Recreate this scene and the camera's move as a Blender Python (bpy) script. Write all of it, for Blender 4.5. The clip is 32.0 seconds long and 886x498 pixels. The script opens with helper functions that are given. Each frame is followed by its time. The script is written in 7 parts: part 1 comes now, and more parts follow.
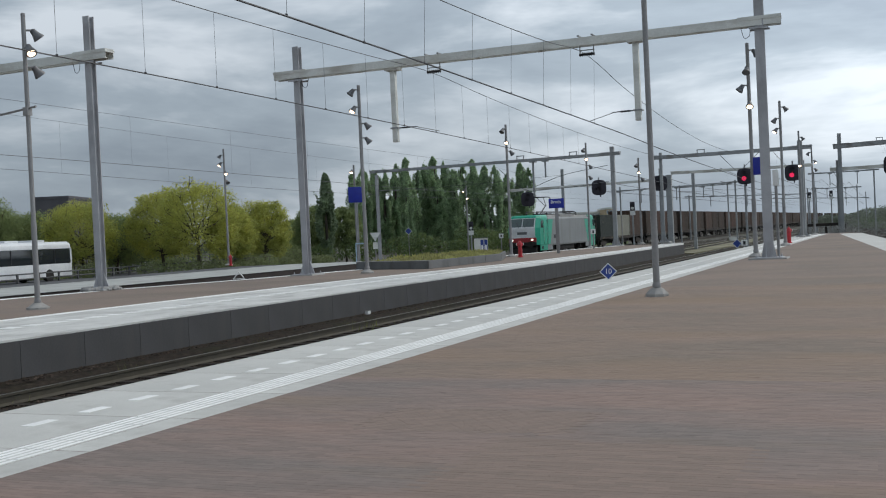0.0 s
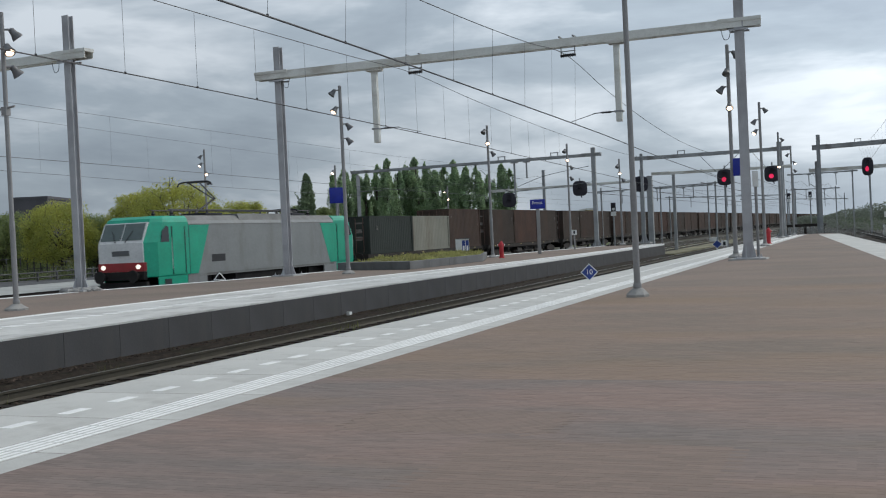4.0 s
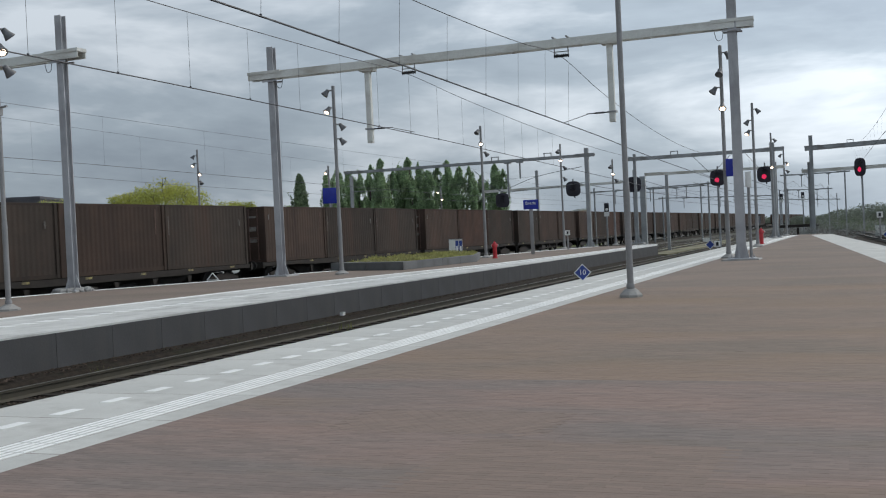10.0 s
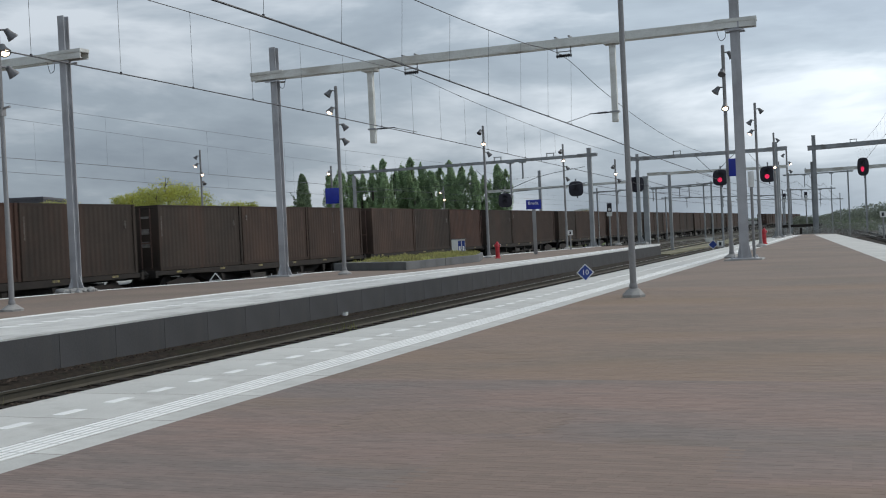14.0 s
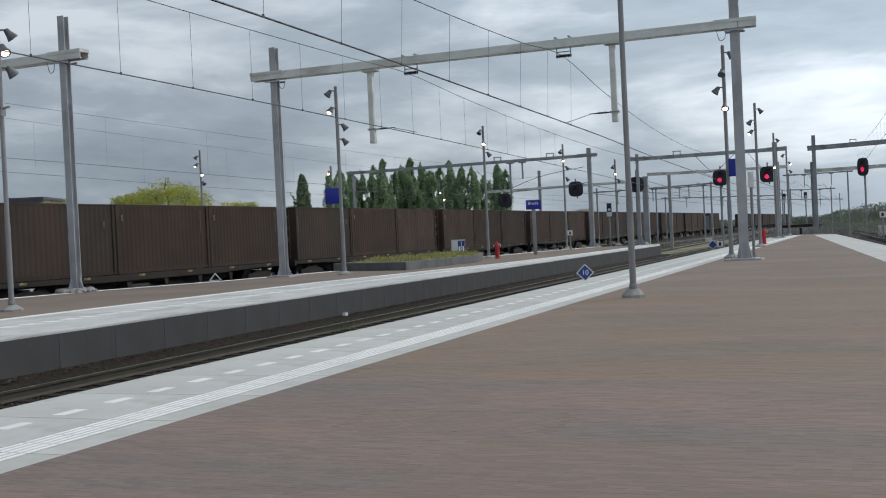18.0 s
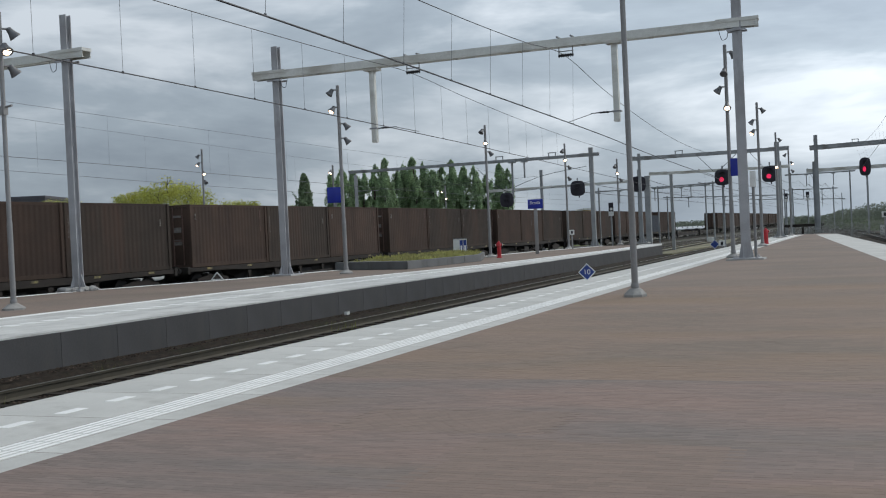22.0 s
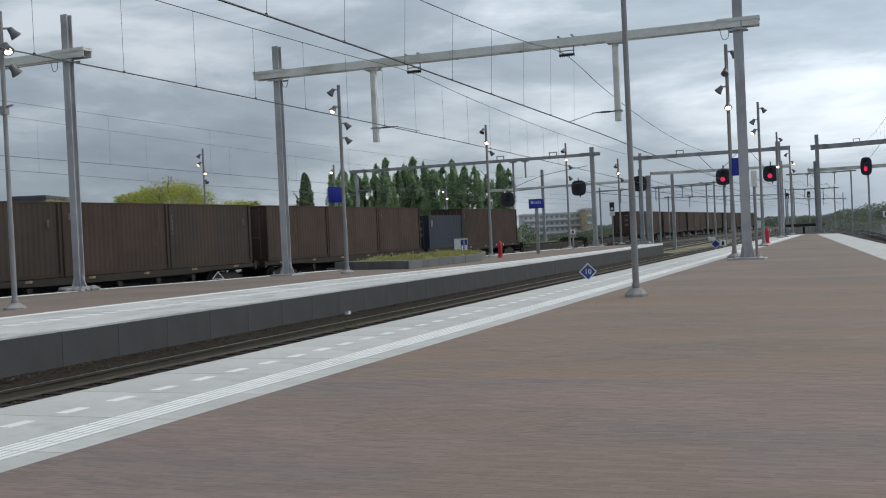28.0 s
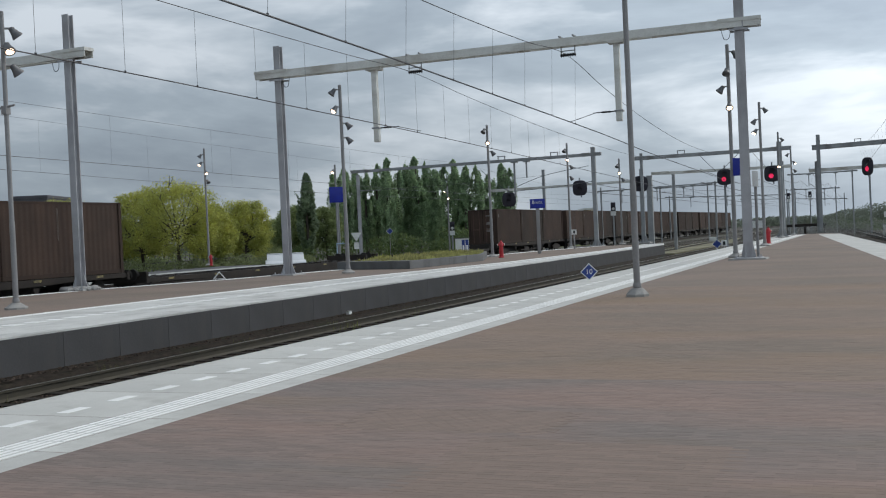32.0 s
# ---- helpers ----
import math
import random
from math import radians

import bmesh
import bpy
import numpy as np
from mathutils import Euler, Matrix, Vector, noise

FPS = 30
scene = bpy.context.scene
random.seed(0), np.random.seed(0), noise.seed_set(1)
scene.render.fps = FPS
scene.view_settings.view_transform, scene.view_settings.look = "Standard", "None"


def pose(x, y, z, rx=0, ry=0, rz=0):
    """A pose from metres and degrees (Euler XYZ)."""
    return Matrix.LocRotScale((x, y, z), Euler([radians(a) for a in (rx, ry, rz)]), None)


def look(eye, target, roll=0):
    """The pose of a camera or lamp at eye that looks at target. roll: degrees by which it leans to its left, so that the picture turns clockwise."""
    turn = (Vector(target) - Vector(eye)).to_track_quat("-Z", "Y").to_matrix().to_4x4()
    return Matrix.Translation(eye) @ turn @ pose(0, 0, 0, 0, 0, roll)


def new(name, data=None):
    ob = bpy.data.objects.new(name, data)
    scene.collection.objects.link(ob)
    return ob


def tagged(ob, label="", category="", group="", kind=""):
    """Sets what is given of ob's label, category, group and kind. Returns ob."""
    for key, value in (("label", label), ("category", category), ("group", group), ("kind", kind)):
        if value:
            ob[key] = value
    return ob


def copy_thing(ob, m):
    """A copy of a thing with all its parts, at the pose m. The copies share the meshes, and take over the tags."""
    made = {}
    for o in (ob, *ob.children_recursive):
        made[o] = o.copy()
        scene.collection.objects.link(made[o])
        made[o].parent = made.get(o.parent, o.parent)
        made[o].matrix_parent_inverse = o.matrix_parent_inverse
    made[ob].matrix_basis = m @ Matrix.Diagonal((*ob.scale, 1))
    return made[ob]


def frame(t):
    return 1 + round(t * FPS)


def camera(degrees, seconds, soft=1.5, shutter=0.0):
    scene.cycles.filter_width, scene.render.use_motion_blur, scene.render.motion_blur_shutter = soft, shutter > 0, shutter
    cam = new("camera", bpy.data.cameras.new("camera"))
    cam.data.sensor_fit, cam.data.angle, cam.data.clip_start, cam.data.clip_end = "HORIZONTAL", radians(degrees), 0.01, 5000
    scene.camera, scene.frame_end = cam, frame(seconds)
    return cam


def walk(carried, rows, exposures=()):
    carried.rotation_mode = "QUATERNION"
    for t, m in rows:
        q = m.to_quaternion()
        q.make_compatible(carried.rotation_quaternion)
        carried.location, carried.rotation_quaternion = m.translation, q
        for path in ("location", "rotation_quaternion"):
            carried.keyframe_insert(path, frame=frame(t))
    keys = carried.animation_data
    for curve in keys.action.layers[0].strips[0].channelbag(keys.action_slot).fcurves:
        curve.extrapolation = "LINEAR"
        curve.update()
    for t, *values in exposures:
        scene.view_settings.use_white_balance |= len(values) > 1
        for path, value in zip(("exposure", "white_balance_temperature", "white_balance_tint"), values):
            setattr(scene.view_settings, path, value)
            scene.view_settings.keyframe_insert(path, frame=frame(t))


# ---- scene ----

# ---- camera ----
EYE = (0.0, 0.0, 1.4)
cam = camera(45.212, 32.0, soft=1.1, shutter=0.2)
walk(cam, [
    (0, pose(*EYE, 89.290, 2.726, 22.950)),
    (0.5, pose(*EYE, 89.290, 2.720, 22.803)),
    (1, pose(*EYE, 89.285, 2.715, 22.661)),
    (1.5, pose(*EYE, 89.282, 2.713, 22.578)),
    (2, pose(*EYE, 89.281, 2.714, 22.433)),
    (2.5, pose(*EYE, 89.281, 2.716, 22.231)),
    (3, pose(*EYE, 89.275, 2.718, 21.988)),
    (3.5, pose(*EYE, 89.277, 2.723, 22.003)),
    (5.5, pose(*EYE, 89.283, 2.696, 21.601)),
    (6, pose(*EYE, 89.281, 2.693, 21.586)),
    (6.5, pose(*EYE, 89.279, 2.692, 21.539)),
    (7, pose(*EYE, 89.277, 2.692, 21.495)),
    (7.5, pose(*EYE, 89.277, 2.694, 21.490)),
    (8, pose(*EYE, 89.277, 2.694, 21.490)),
    (8.5, pose(*EYE, 89.278, 2.695, 21.483)),
    (9, pose(*EYE, 89.278, 2.695, 21.504)),
    (9.5, pose(*EYE, 89.281, 2.697, 21.586)),
    (10, pose(*EYE, 89.281, 2.701, 21.591)),
    (10.5, pose(*EYE, 89.313, 2.710, 21.854)),
    (11, pose(*EYE, 89.300, 2.717, 21.740)),
    (11.5, pose(*EYE, 89.286, 2.725, 21.735)),
    (12, pose(*EYE, 89.286, 2.732, 21.735)),
    (12.5, pose(*EYE, 89.310, 2.738, 21.696)),
    (13, pose(*EYE, 89.304, 2.742, 21.719)),
    (13.5, pose(*EYE, 89.295, 2.744, 21.735)),
    (14, pose(*EYE, 89.292, 2.745, 21.738)),
    (14.5, pose(*EYE, 89.292, 2.745, 21.738)),
    (16.5, pose(*EYE, 89.294, 2.730, 21.730)),
    (17, pose(*EYE, 89.294, 2.733, 21.725)),
    (17.5, pose(*EYE, 89.292, 2.738, 21.738)),
    (18, pose(*EYE, 89.300, 2.742, 21.727)),
    (18.5, pose(*EYE, 89.311, 2.741, 21.708)),
    (19, pose(*EYE, 89.307, 2.734, 21.714)),
    (19.5, pose(*EYE, 89.304, 2.720, 21.720)),
    (20, pose(*EYE, 89.289, 2.704, 21.767)),
    (20.5, pose(*EYE, 89.277, 2.690, 21.848)),
    (21, pose(*EYE, 89.248, 2.682, 21.894)),
    (21.5, pose(*EYE, 89.253, 2.677, 21.853)),
    (22, pose(*EYE, 89.263, 2.672, 21.825)),
    (22.5, pose(*EYE, 89.246, 2.669, 21.850)),
    (23, pose(*EYE, 89.282, 2.664, 21.831)),
    (23.5, pose(*EYE, 89.272, 2.662, 21.854)),
    (24, pose(*EYE, 89.258, 2.659, 21.887)),
    (24.5, pose(*EYE, 89.251, 2.656, 21.888)),
    (25, pose(*EYE, 89.250, 2.654, 21.892)),
    (25.5, pose(*EYE, 89.248, 2.652, 21.886)),
    (27.5, pose(*EYE, 89.248, 2.662, 21.894)),
    (28, pose(*EYE, 89.247, 2.663, 21.877)),
    (28.5, pose(*EYE, 89.248, 2.663, 21.874)),
    (29, pose(*EYE, 89.248, 2.663, 21.894)),
    (29.5, pose(*EYE, 89.248, 2.661, 21.899)),
    (30, pose(*EYE, 89.250, 2.658, 21.913)),
    (30.5, pose(*EYE, 89.252, 2.655, 21.990)),
    (31, pose(*EYE, 89.253, 2.652, 22.026)),
    (31.5, pose(*EYE, 89.253, 2.650, 22.026)),
    (32, pose(*EYE, 89.249, 2.647, 21.938)),
], exposures=[(0.0, 0.0), (32.0, 0.0)])

# ---- sky and sun ----
world = bpy.data.worlds.new("overcast_sky")
scene.world = world
world.use_nodes = True
wn, wl = world.node_tree.nodes, world.node_tree.links
wn.clear()
w_out = wn.new("ShaderNodeOutputWorld")
w_bg = wn.new("ShaderNodeBackground")
w_sky = wn.new("ShaderNodeTexSky")
w_sky.sky_type = "NISHITA"
w_sky.sun_disc = False
w_sky.sun_elevation = radians(42)
w_sky.sun_rotation = radians(35)
w_sky.air_density, w_sky.dust_density = 1.0, 3.0
w_co = wn.new("ShaderNodeTexCoord")
w_map = wn.new("ShaderNodeMapping")
w_map.inputs["Scale"].default_value = (1.0, 1.0, 3.4)
w_map.inputs["Location"].default_value = (0.105, 0.0, 0.15)
w_n1 = wn.new("ShaderNodeTexNoise")
w_n1.inputs["Scale"].default_value = 2.9
w_n1.inputs["Detail"].default_value = 6.0
w_n1.inputs["Roughness"].default_value = 0.57
w_n1.inputs["Distortion"].default_value = 0.25
w_ramp = wn.new("ShaderNodeValToRGB")
els = w_ramp.color_ramp.elements
els[0].position, els[0].color = 0.37, (0.235, 0.283, 0.338, 1)
els[1].position, els[1].color = 0.63, (0.55, 0.605, 0.662, 1)
e = els.new(0.50)
e.color = (0.314, 0.372, 0.430, 1)
w_mix = wn.new("ShaderNodeMixRGB")
w_mix.inputs["Fac"].default_value = 0.94
w_sc = wn.new("ShaderNodeMixRGB")
w_sc.blend_type = "MULTIPLY"
w_sc.inputs["Fac"].default_value = 1.0
w_sc.inputs["Color2"].default_value = (0.10, 0.10, 0.10, 1)
wl.new(w_co.outputs["Generated"], w_map.inputs["Vector"])
wl.new(w_map.outputs["Vector"], w_n1.inputs["Vector"])
wl.new(w_n1.outputs["Fac"], w_ramp.inputs["Fac"])
wl.new(w_sky.outputs["Color"], w_sc.inputs["Color1"])
wl.new(w_sc.outputs["Color"], w_mix.inputs["Color1"])
wl.new(w_ramp.outputs["Color"], w_mix.inputs["Color2"])
# the cloud cover is thinner, and so brighter, on the sun's side
w_dot = wn.new("ShaderNodeVectorMath")
w_dot.operation = "DOT_PRODUCT"
w_dot.inputs[1].default_value = (0.93, 0.37, 0.0)
w_gr = wn.new("ShaderNodeMapRange")
w_gr.inputs["From Min"].default_value, w_gr.inputs["From Max"].default_value = -0.5, 0.5
w_pw = wn.new("ShaderNodeMath")
w_pw.operation = "POWER"
w_pw.inputs[1].default_value = 2.9
w_ma = wn.new("ShaderNodeMath")
w_ma.operation = "MULTIPLY_ADD"
w_ma.inputs[1].default_value, w_ma.inputs[2].default_value = 1.03, 1.03
w_lit = wn.new("ShaderNodeMixRGB")
w_lit.blend_type = "MULTIPLY"
w_lit.inputs["Fac"].default_value = 1.0
wl.new(w_co.outputs["Generated"], w_dot.inputs[0])
wl.new(w_dot.outputs["Value"], w_gr.inputs["Value"])
wl.new(w_mix.outputs["Color"], w_lit.inputs["Color1"])
wl.new(w_gr.outputs["Result"], w_pw.inputs[0])
wl.new(w_pw.outputs["Value"], w_ma.inputs[0])
wl.new(w_ma.outputs["Value"], w_lit.inputs["Color2"])
# an overcast sky grows lighter away from the horizon
w_sep = wn.new("ShaderNodeSeparateXYZ")
w_up = wn.new("ShaderNodeMapRange")
w_up.inputs["From Min"].default_value, w_up.inputs["From Max"].default_value = 0.03, 0.23
w_up.inputs["To Min"].default_value, w_up.inputs["To Max"].default_value = 0.92, 1.15
w_cie = wn.new("ShaderNodeMixRGB")
w_cie.blend_type = "MULTIPLY"
w_cie.inputs["Fac"].default_value = 1.0
wl.new(w_co.outputs["Generated"], w_sep.inputs["Vector"])
wl.new(w_sep.outputs["Z"], w_up.inputs["Value"])
wl.new(w_lit.outputs["Color"], w_cie.inputs["Color1"])
wl.new(w_up.outputs["Result"], w_cie.inputs["Color2"])
wl.new(w_cie.outputs["Color"], w_bg.inputs["Color"])
w_bg.inputs["Strength"].default_value = 1.0
wl.new(w_bg.outputs["Background"], w_out.inputs["Surface"])

sun = new("sun", bpy.data.lights.new("sun", "SUN"))
sun.data.energy = 1.2
sun.data.angle = radians(25)
sun.data.color = (1.0, 0.93, 0.82)
sun.matrix_world = look((30, 45, 50), (0, 0, 0))


# ---- materials ----
def mat(name, col, rough=0.7, metal=0.0, col2=None, scale=3.0, grain=40.0, bump=0.0, vary=0.0, dirt=None, stretch=(1, 1, 1), random_by=None, spec=0.5):
    """A surface with large patches, fine grain and relief, in object space."""
    m = bpy.data.materials.new(name)
    m.use_nodes = True
    n, l = m.node_tree.nodes, m.node_tree.links
    b = n["Principled BSDF"]
    b.inputs["Roughness"].default_value = rough
    b.inputs["Metallic"].default_value = metal
    b.inputs["Specular IOR Level"].default_value = spec
    co = n.new("ShaderNodeTexCoord")
    mp = n.new("ShaderNodeMapping")
    mp.inputs["Scale"].default_value = stretch
    l.new(co.outputs["Object"], mp.inputs["Vector"])
    big, fine = n.new("ShaderNodeTexNoise"), n.new("ShaderNodeTexNoise")
    big.inputs["Scale"].default_value, big.inputs["Detail"].default_value = scale, 5
    fine.inputs["Scale"].default_value, fine.inputs["Detail"].default_value = grain, 3
    l.new(mp.outputs["Vector"], big.inputs["Vector"])
    l.new(mp.outputs["Vector"], fine.inputs["Vector"])
    c2 = col2 or tuple(c * 0.72 for c in col)
    mx = n.new("ShaderNodeMixRGB")
    mx.inputs["Color1"].default_value, mx.inputs["Color2"].default_value = (*c2, 1), (*col, 1)
    rp = n.new("ShaderNodeValToRGB")
    rp.color_ramp.elements[0].position, rp.color_ramp.elements[1].position = 0.36, 0.64
    l.new(big.outputs["Fac"], rp.inputs["Fac"])
    l.new(rp.outputs["Color"], mx.inputs["Fac"])
    gr = n.new("ShaderNodeMapRange")
    gr.inputs["To Min"].default_value, gr.inputs["To Max"].default_value = 0.82, 1.18
    l.new(fine.outputs["Fac"], gr.inputs["Value"])
    ml = n.new("ShaderNodeMixRGB")
    ml.blend_type = "MULTIPLY"
    ml.inputs["Fac"].default_value = 1.0
    l.new(mx.outputs["Color"], ml.inputs["Color1"])
    l.new(gr.outputs["Result"], ml.inputs["Color2"])
    last = ml.outputs["Color"]
    if vary:
        if random_by == "island":
            src = n.new("ShaderNodeNewGeometry").outputs["Random Per Island"]
        else:
            src = n.new("ShaderNodeObjectInfo").outputs["Random"]
        vr = n.new("ShaderNodeMapRange")
        vr.inputs["To Min"].default_value, vr.inputs["To Max"].default_value = 1 - vary, 1 + vary
        l.new(src, vr.inputs["Value"])
        m2 = n.new("ShaderNodeMixRGB")
        m2.blend_type = "MULTIPLY"
        m2.inputs["Fac"].default_value = 1.0
        l.new(last, m2.inputs["Color1"])
        l.new(vr.outputs["Result"], m2.inputs["Color2"])
        last = m2.outputs["Color"]
    if dirt:
        dn = n.new("ShaderNodeTexNoise")
        dn.inputs["Scale"].default_value, dn.inputs["Detail"].default_value = dirt[1], 6
        dn.inputs["Roughness"].default_value = 0.65
        dm = n.new("ShaderNodeMapping")
        dm.inputs["Scale"].default_value = dirt[2]
        l.new(co.outputs["Object"], dm.inputs["Vector"])
        l.new(dm.outputs["Vector"], dn.inputs["Vector"])
        dr = n.new("ShaderNodeValToRGB")
        dr.color_ramp.elements[0].position, dr.color_ramp.elements[1].position = 0.5, 0.72
        l.new(dn.outputs["Fac"], dr.inputs["Fac"])
        m3 = n.new("ShaderNodeMixRGB")
        m3.inputs["Color2"].default_value = (*dirt[0], 1)
        l.new(dr.outputs["Color"], m3.inputs["Fac"])
        l.new(last, m3.inputs["Color1"])
        last = m3.outputs["Color"]
    l.new(last, b.inputs["Base Color"])
    if bump:
        bp = n.new("ShaderNodeBump")
        bp.inputs["Strength"].default_value = bump
        bp.inputs["Distance"].default_value = 0.01
        l.new(fine.outputs["Fac"], bp.inputs["Height"])
        l.new(bp.outputs["Normal"], b.inputs["Normal"])
    return m


def leafy(name, col, col2, vary=0.4):
    """Leaves: light passes through them in part."""
    m = mat(name, col, 0.6, 0, col2, 0.7, 6, 0, vary=vary, random_by="island", spec=0.3)
    n, l = m.node_tree.nodes, m.node_tree.links
    b = n["Principled BSDF"]
    tr = n.new("ShaderNodeBsdfTranslucent")
    ad = n.new("ShaderNodeMixShader")
    ad.inputs["Fac"].default_value = 0.55
    l.new(b.inputs["Base Color"].links[0].from_socket, tr.inputs["Color"])
    l.new(b.outputs["BSDF"], ad.inputs[1])
    l.new(tr.outputs["BSDF"], ad.inputs[2])
    l.new(ad.outputs["Shader"], n["Material Output"].inputs["Surface"])
    return m


def glow(name, col, strength):
    m = bpy.data.materials.new(name)
    m.use_nodes = True
    b = m.node_tree.nodes["Principled BSDF"]
    b.inputs["Base Color"].default_value = (*col, 1)
    b.inputs["Emission Color"].default_value = (*col, 1)
    b.inputs["Emission Strength"].default_value = strength
    return m


def glassy(name, col, rough=0.08):
    return mat(name, col, rough, 0.0, col, 1.0, 5.0)


M_STEEL = mat("galvanised_steel", (0.44, 0.44, 0.455), 0.6, 0.1, (0.35, 0.35, 0.365), 1.2, 30, 0.15, dirt=((0.26, 0.25, 0.25), 1.5, (1, 1, 0.25)))
M_BEAM = mat("galvanised_beam", (0.70, 0.70, 0.66), 0.6, 0.0, (0.60, 0.60, 0.56), 0.8, 25, 0.1, dirt=((0.42, 0.39, 0.34), 1.2, (0.4, 1, 1)))
M_POLE = mat("painted_grey_pole", (0.275, 0.268, 0.265), 0.55, 0.1, (0.215, 0.21, 0.208), 0.8, 20, 0.1)
# weathered streaks over a grey that has the far masts' haze mixed in
M_OLDSTEEL = mat("weathered_steel", (0.34, 0.35, 0.355), 0.75, 0.05, (0.26, 0.27, 0.275), 0.7, 12, 0.2, dirt=((0.20, 0.19, 0.18), 1.0, (1, 1, 0.3)))
M_WIRE = mat("dark_wire", (0.045, 0.045, 0.05), 0.5, 0.6)
M_DARK = mat("black_paint", (0.022, 0.022, 0.026), 0.55, 0.0, (0.014, 0.014, 0.016), 2, 20)
M_SIGNAL = mat("dark_signal_enamel", (0.026, 0.022, 0.034), 0.6, 0.0, (0.018, 0.016, 0.024), 2, 20)
M_WIREFAR = mat("greyed_far_wire", (0.16, 0.17, 0.18), 0.6, 0.2)
M_BASE = mat("concrete_foot", (0.34, 0.33, 0.31), 0.9, 0, (0.25, 0.24, 0.23), 2.5, 40, 0.4)
M_LAMPHEAD = mat("dark_grey_lamp_casing", (0.15, 0.15, 0.155), 0.5, 0.2, (0.10, 0.10, 0.105), 3, 30)
M_LAMP = glow("lit_flood_lamp", (1.0, 0.74, 0.52), 5.0)
M_LAMPOFF = mat("lamp_glass", (0.25, 0.26, 0.27), 0.15)
M_RED = glow("red_signal_lamp", (0.95, 0.03, 0.12), 0.7)
M_WHITE = mat("white_paint", (0.78, 0.78, 0.76), 0.5, 0, (0.68, 0.68, 0.66), 2, 20)
M_BLUE = mat("blue_enamel", (0.008, 0.022, 0.30), 0.4, 0, (0.006, 0.017, 0.25), 2, 20)
M_BLUEP = mat("pale_blue_paint", (0.30, 0.42, 0.52), 0.5)
M_BLUE2 = mat("dark_blue_enamel", (0.02, 0.05, 0.25), 0.4, 0, (0.016, 0.04, 0.2), 2, 20)
M_REDP = mat("red_hydrant_paint", (0.50, 0.018, 0.03), 0.4, 0, (0.38, 0.015, 0.02), 4, 30)
M_BRICK = mat("brown_clinker", (0.235, 0.166, 0.132), 0.88, 0, (0.198, 0.147, 0.121), 1.6, 60, 0.2, vary=0.09, dirt=((0.222, 0.152, 0.096), 0.34, (0.35, 1, 1)))
M_BRICKI = mat("brown_clinker_field", (0.236, 0.166, 0.126), 0.88, 0, (0.188, 0.143, 0.112), 0.7, 30, 0.2, vary=0.10, random_by="island", stretch=(0.35, 1, 1), dirt=((0.222, 0.152, 0.096), 0.34, (0.35, 1, 1)))
M_BRICKN = mat("grey_brown_clinker", (0.236, 0.164, 0.136), 0.88, 0, (0.180, 0.146, 0.130), 0.8, 30, 0.2, vary=0.10, random_by="island", stretch=(0.35, 1, 1), dirt=((0.222, 0.152, 0.096), 0.34, (0.35, 1, 1)))
M_JOINT = mat("sand_joint", (0.205, 0.152, 0.124), 0.95, 0, (0.175, 0.131, 0.108), 3, 90, 0.4)
M_SLAB = mat("pale_concrete_slab", (0.555, 0.55, 0.52), 0.85, 0, (0.475, 0.47, 0.445), 0.9, 60, 0.2, vary=0.05, dirt=((0.40, 0.39, 0.365), 1.7, (1, 1, 1)))
M_SLABM = mat("grey_concrete_slab", (0.59, 0.585, 0.56), 0.88, 0, (0.50, 0.495, 0.475), 0.9, 60, 0.2, dirt=((0.32, 0.31, 0.295), 1.2, (1, 0.5, 1)))
M_SLABW = mat("white_concrete_slab", (0.85, 0.85, 0.83), 0.8, 0, (0.76, 0.76, 0.74), 1.5, 60, 0.2, vary=0.04)
M_WALL = mat("dark_platform_wall", (0.068, 0.067, 0.069), 0.92, 0, (0.056, 0.055, 0.056), 0.5, 25, 0.3, vary=0.03, dirt=((0.074, 0.070, 0.067), 0.9, (1, 1.6, 0.25)))
# far platform wall: its shade is painted in as dark brown
M_WALLB = mat("brown_stained_wall", (0.050, 0.038, 0.034), 0.92, 0, (0.036, 0.029, 0.026), 0.9, 25, 0.3)
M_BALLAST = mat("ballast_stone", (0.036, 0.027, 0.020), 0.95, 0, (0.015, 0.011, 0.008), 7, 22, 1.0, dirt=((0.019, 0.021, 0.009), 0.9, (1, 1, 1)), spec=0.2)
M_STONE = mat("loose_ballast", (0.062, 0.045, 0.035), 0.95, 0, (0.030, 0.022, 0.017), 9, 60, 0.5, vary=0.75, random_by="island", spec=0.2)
M_RAIL = mat("rusty_rail", (0.054, 0.046, 0.030), 0.75, 0.1, (0.042, 0.036, 0.025), 3, 40, 0.3)
M_RAILTOP = mat("worn_rail_head", (0.42, 0.40, 0.37), 0.35, 0.9)
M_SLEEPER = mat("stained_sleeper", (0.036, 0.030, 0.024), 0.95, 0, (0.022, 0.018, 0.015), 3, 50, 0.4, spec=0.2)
M_EARTH = mat("gravel_ground", (0.070, 0.060, 0.047), 0.95, 0, (0.045, 0.042, 0.033), 0.08, 2.5, 0.3, dirt=((0.055, 0.070, 0.028), 0.05, (1, 1, 1)))
M_SAND = mat("sandy_gravel", (0.24, 0.21, 0.135), 0.95, 0, (0.13, 0.125, 0.07), 0.35, 6, 0.3, dirt=((0.09, 0.10, 0.045), 0.25, (1, 0.4, 1)))
M_ASPH = mat("asphalt", (0.075, 0.075, 0.078), 0.9, 0, (0.055, 0.055, 0.058), 0.3, 60, 0.3)
M_BARK = mat("tree_bark", (0.085, 0.068, 0.05), 0.95, 0, (0.055, 0.045, 0.035), 3, 25, 0.6)
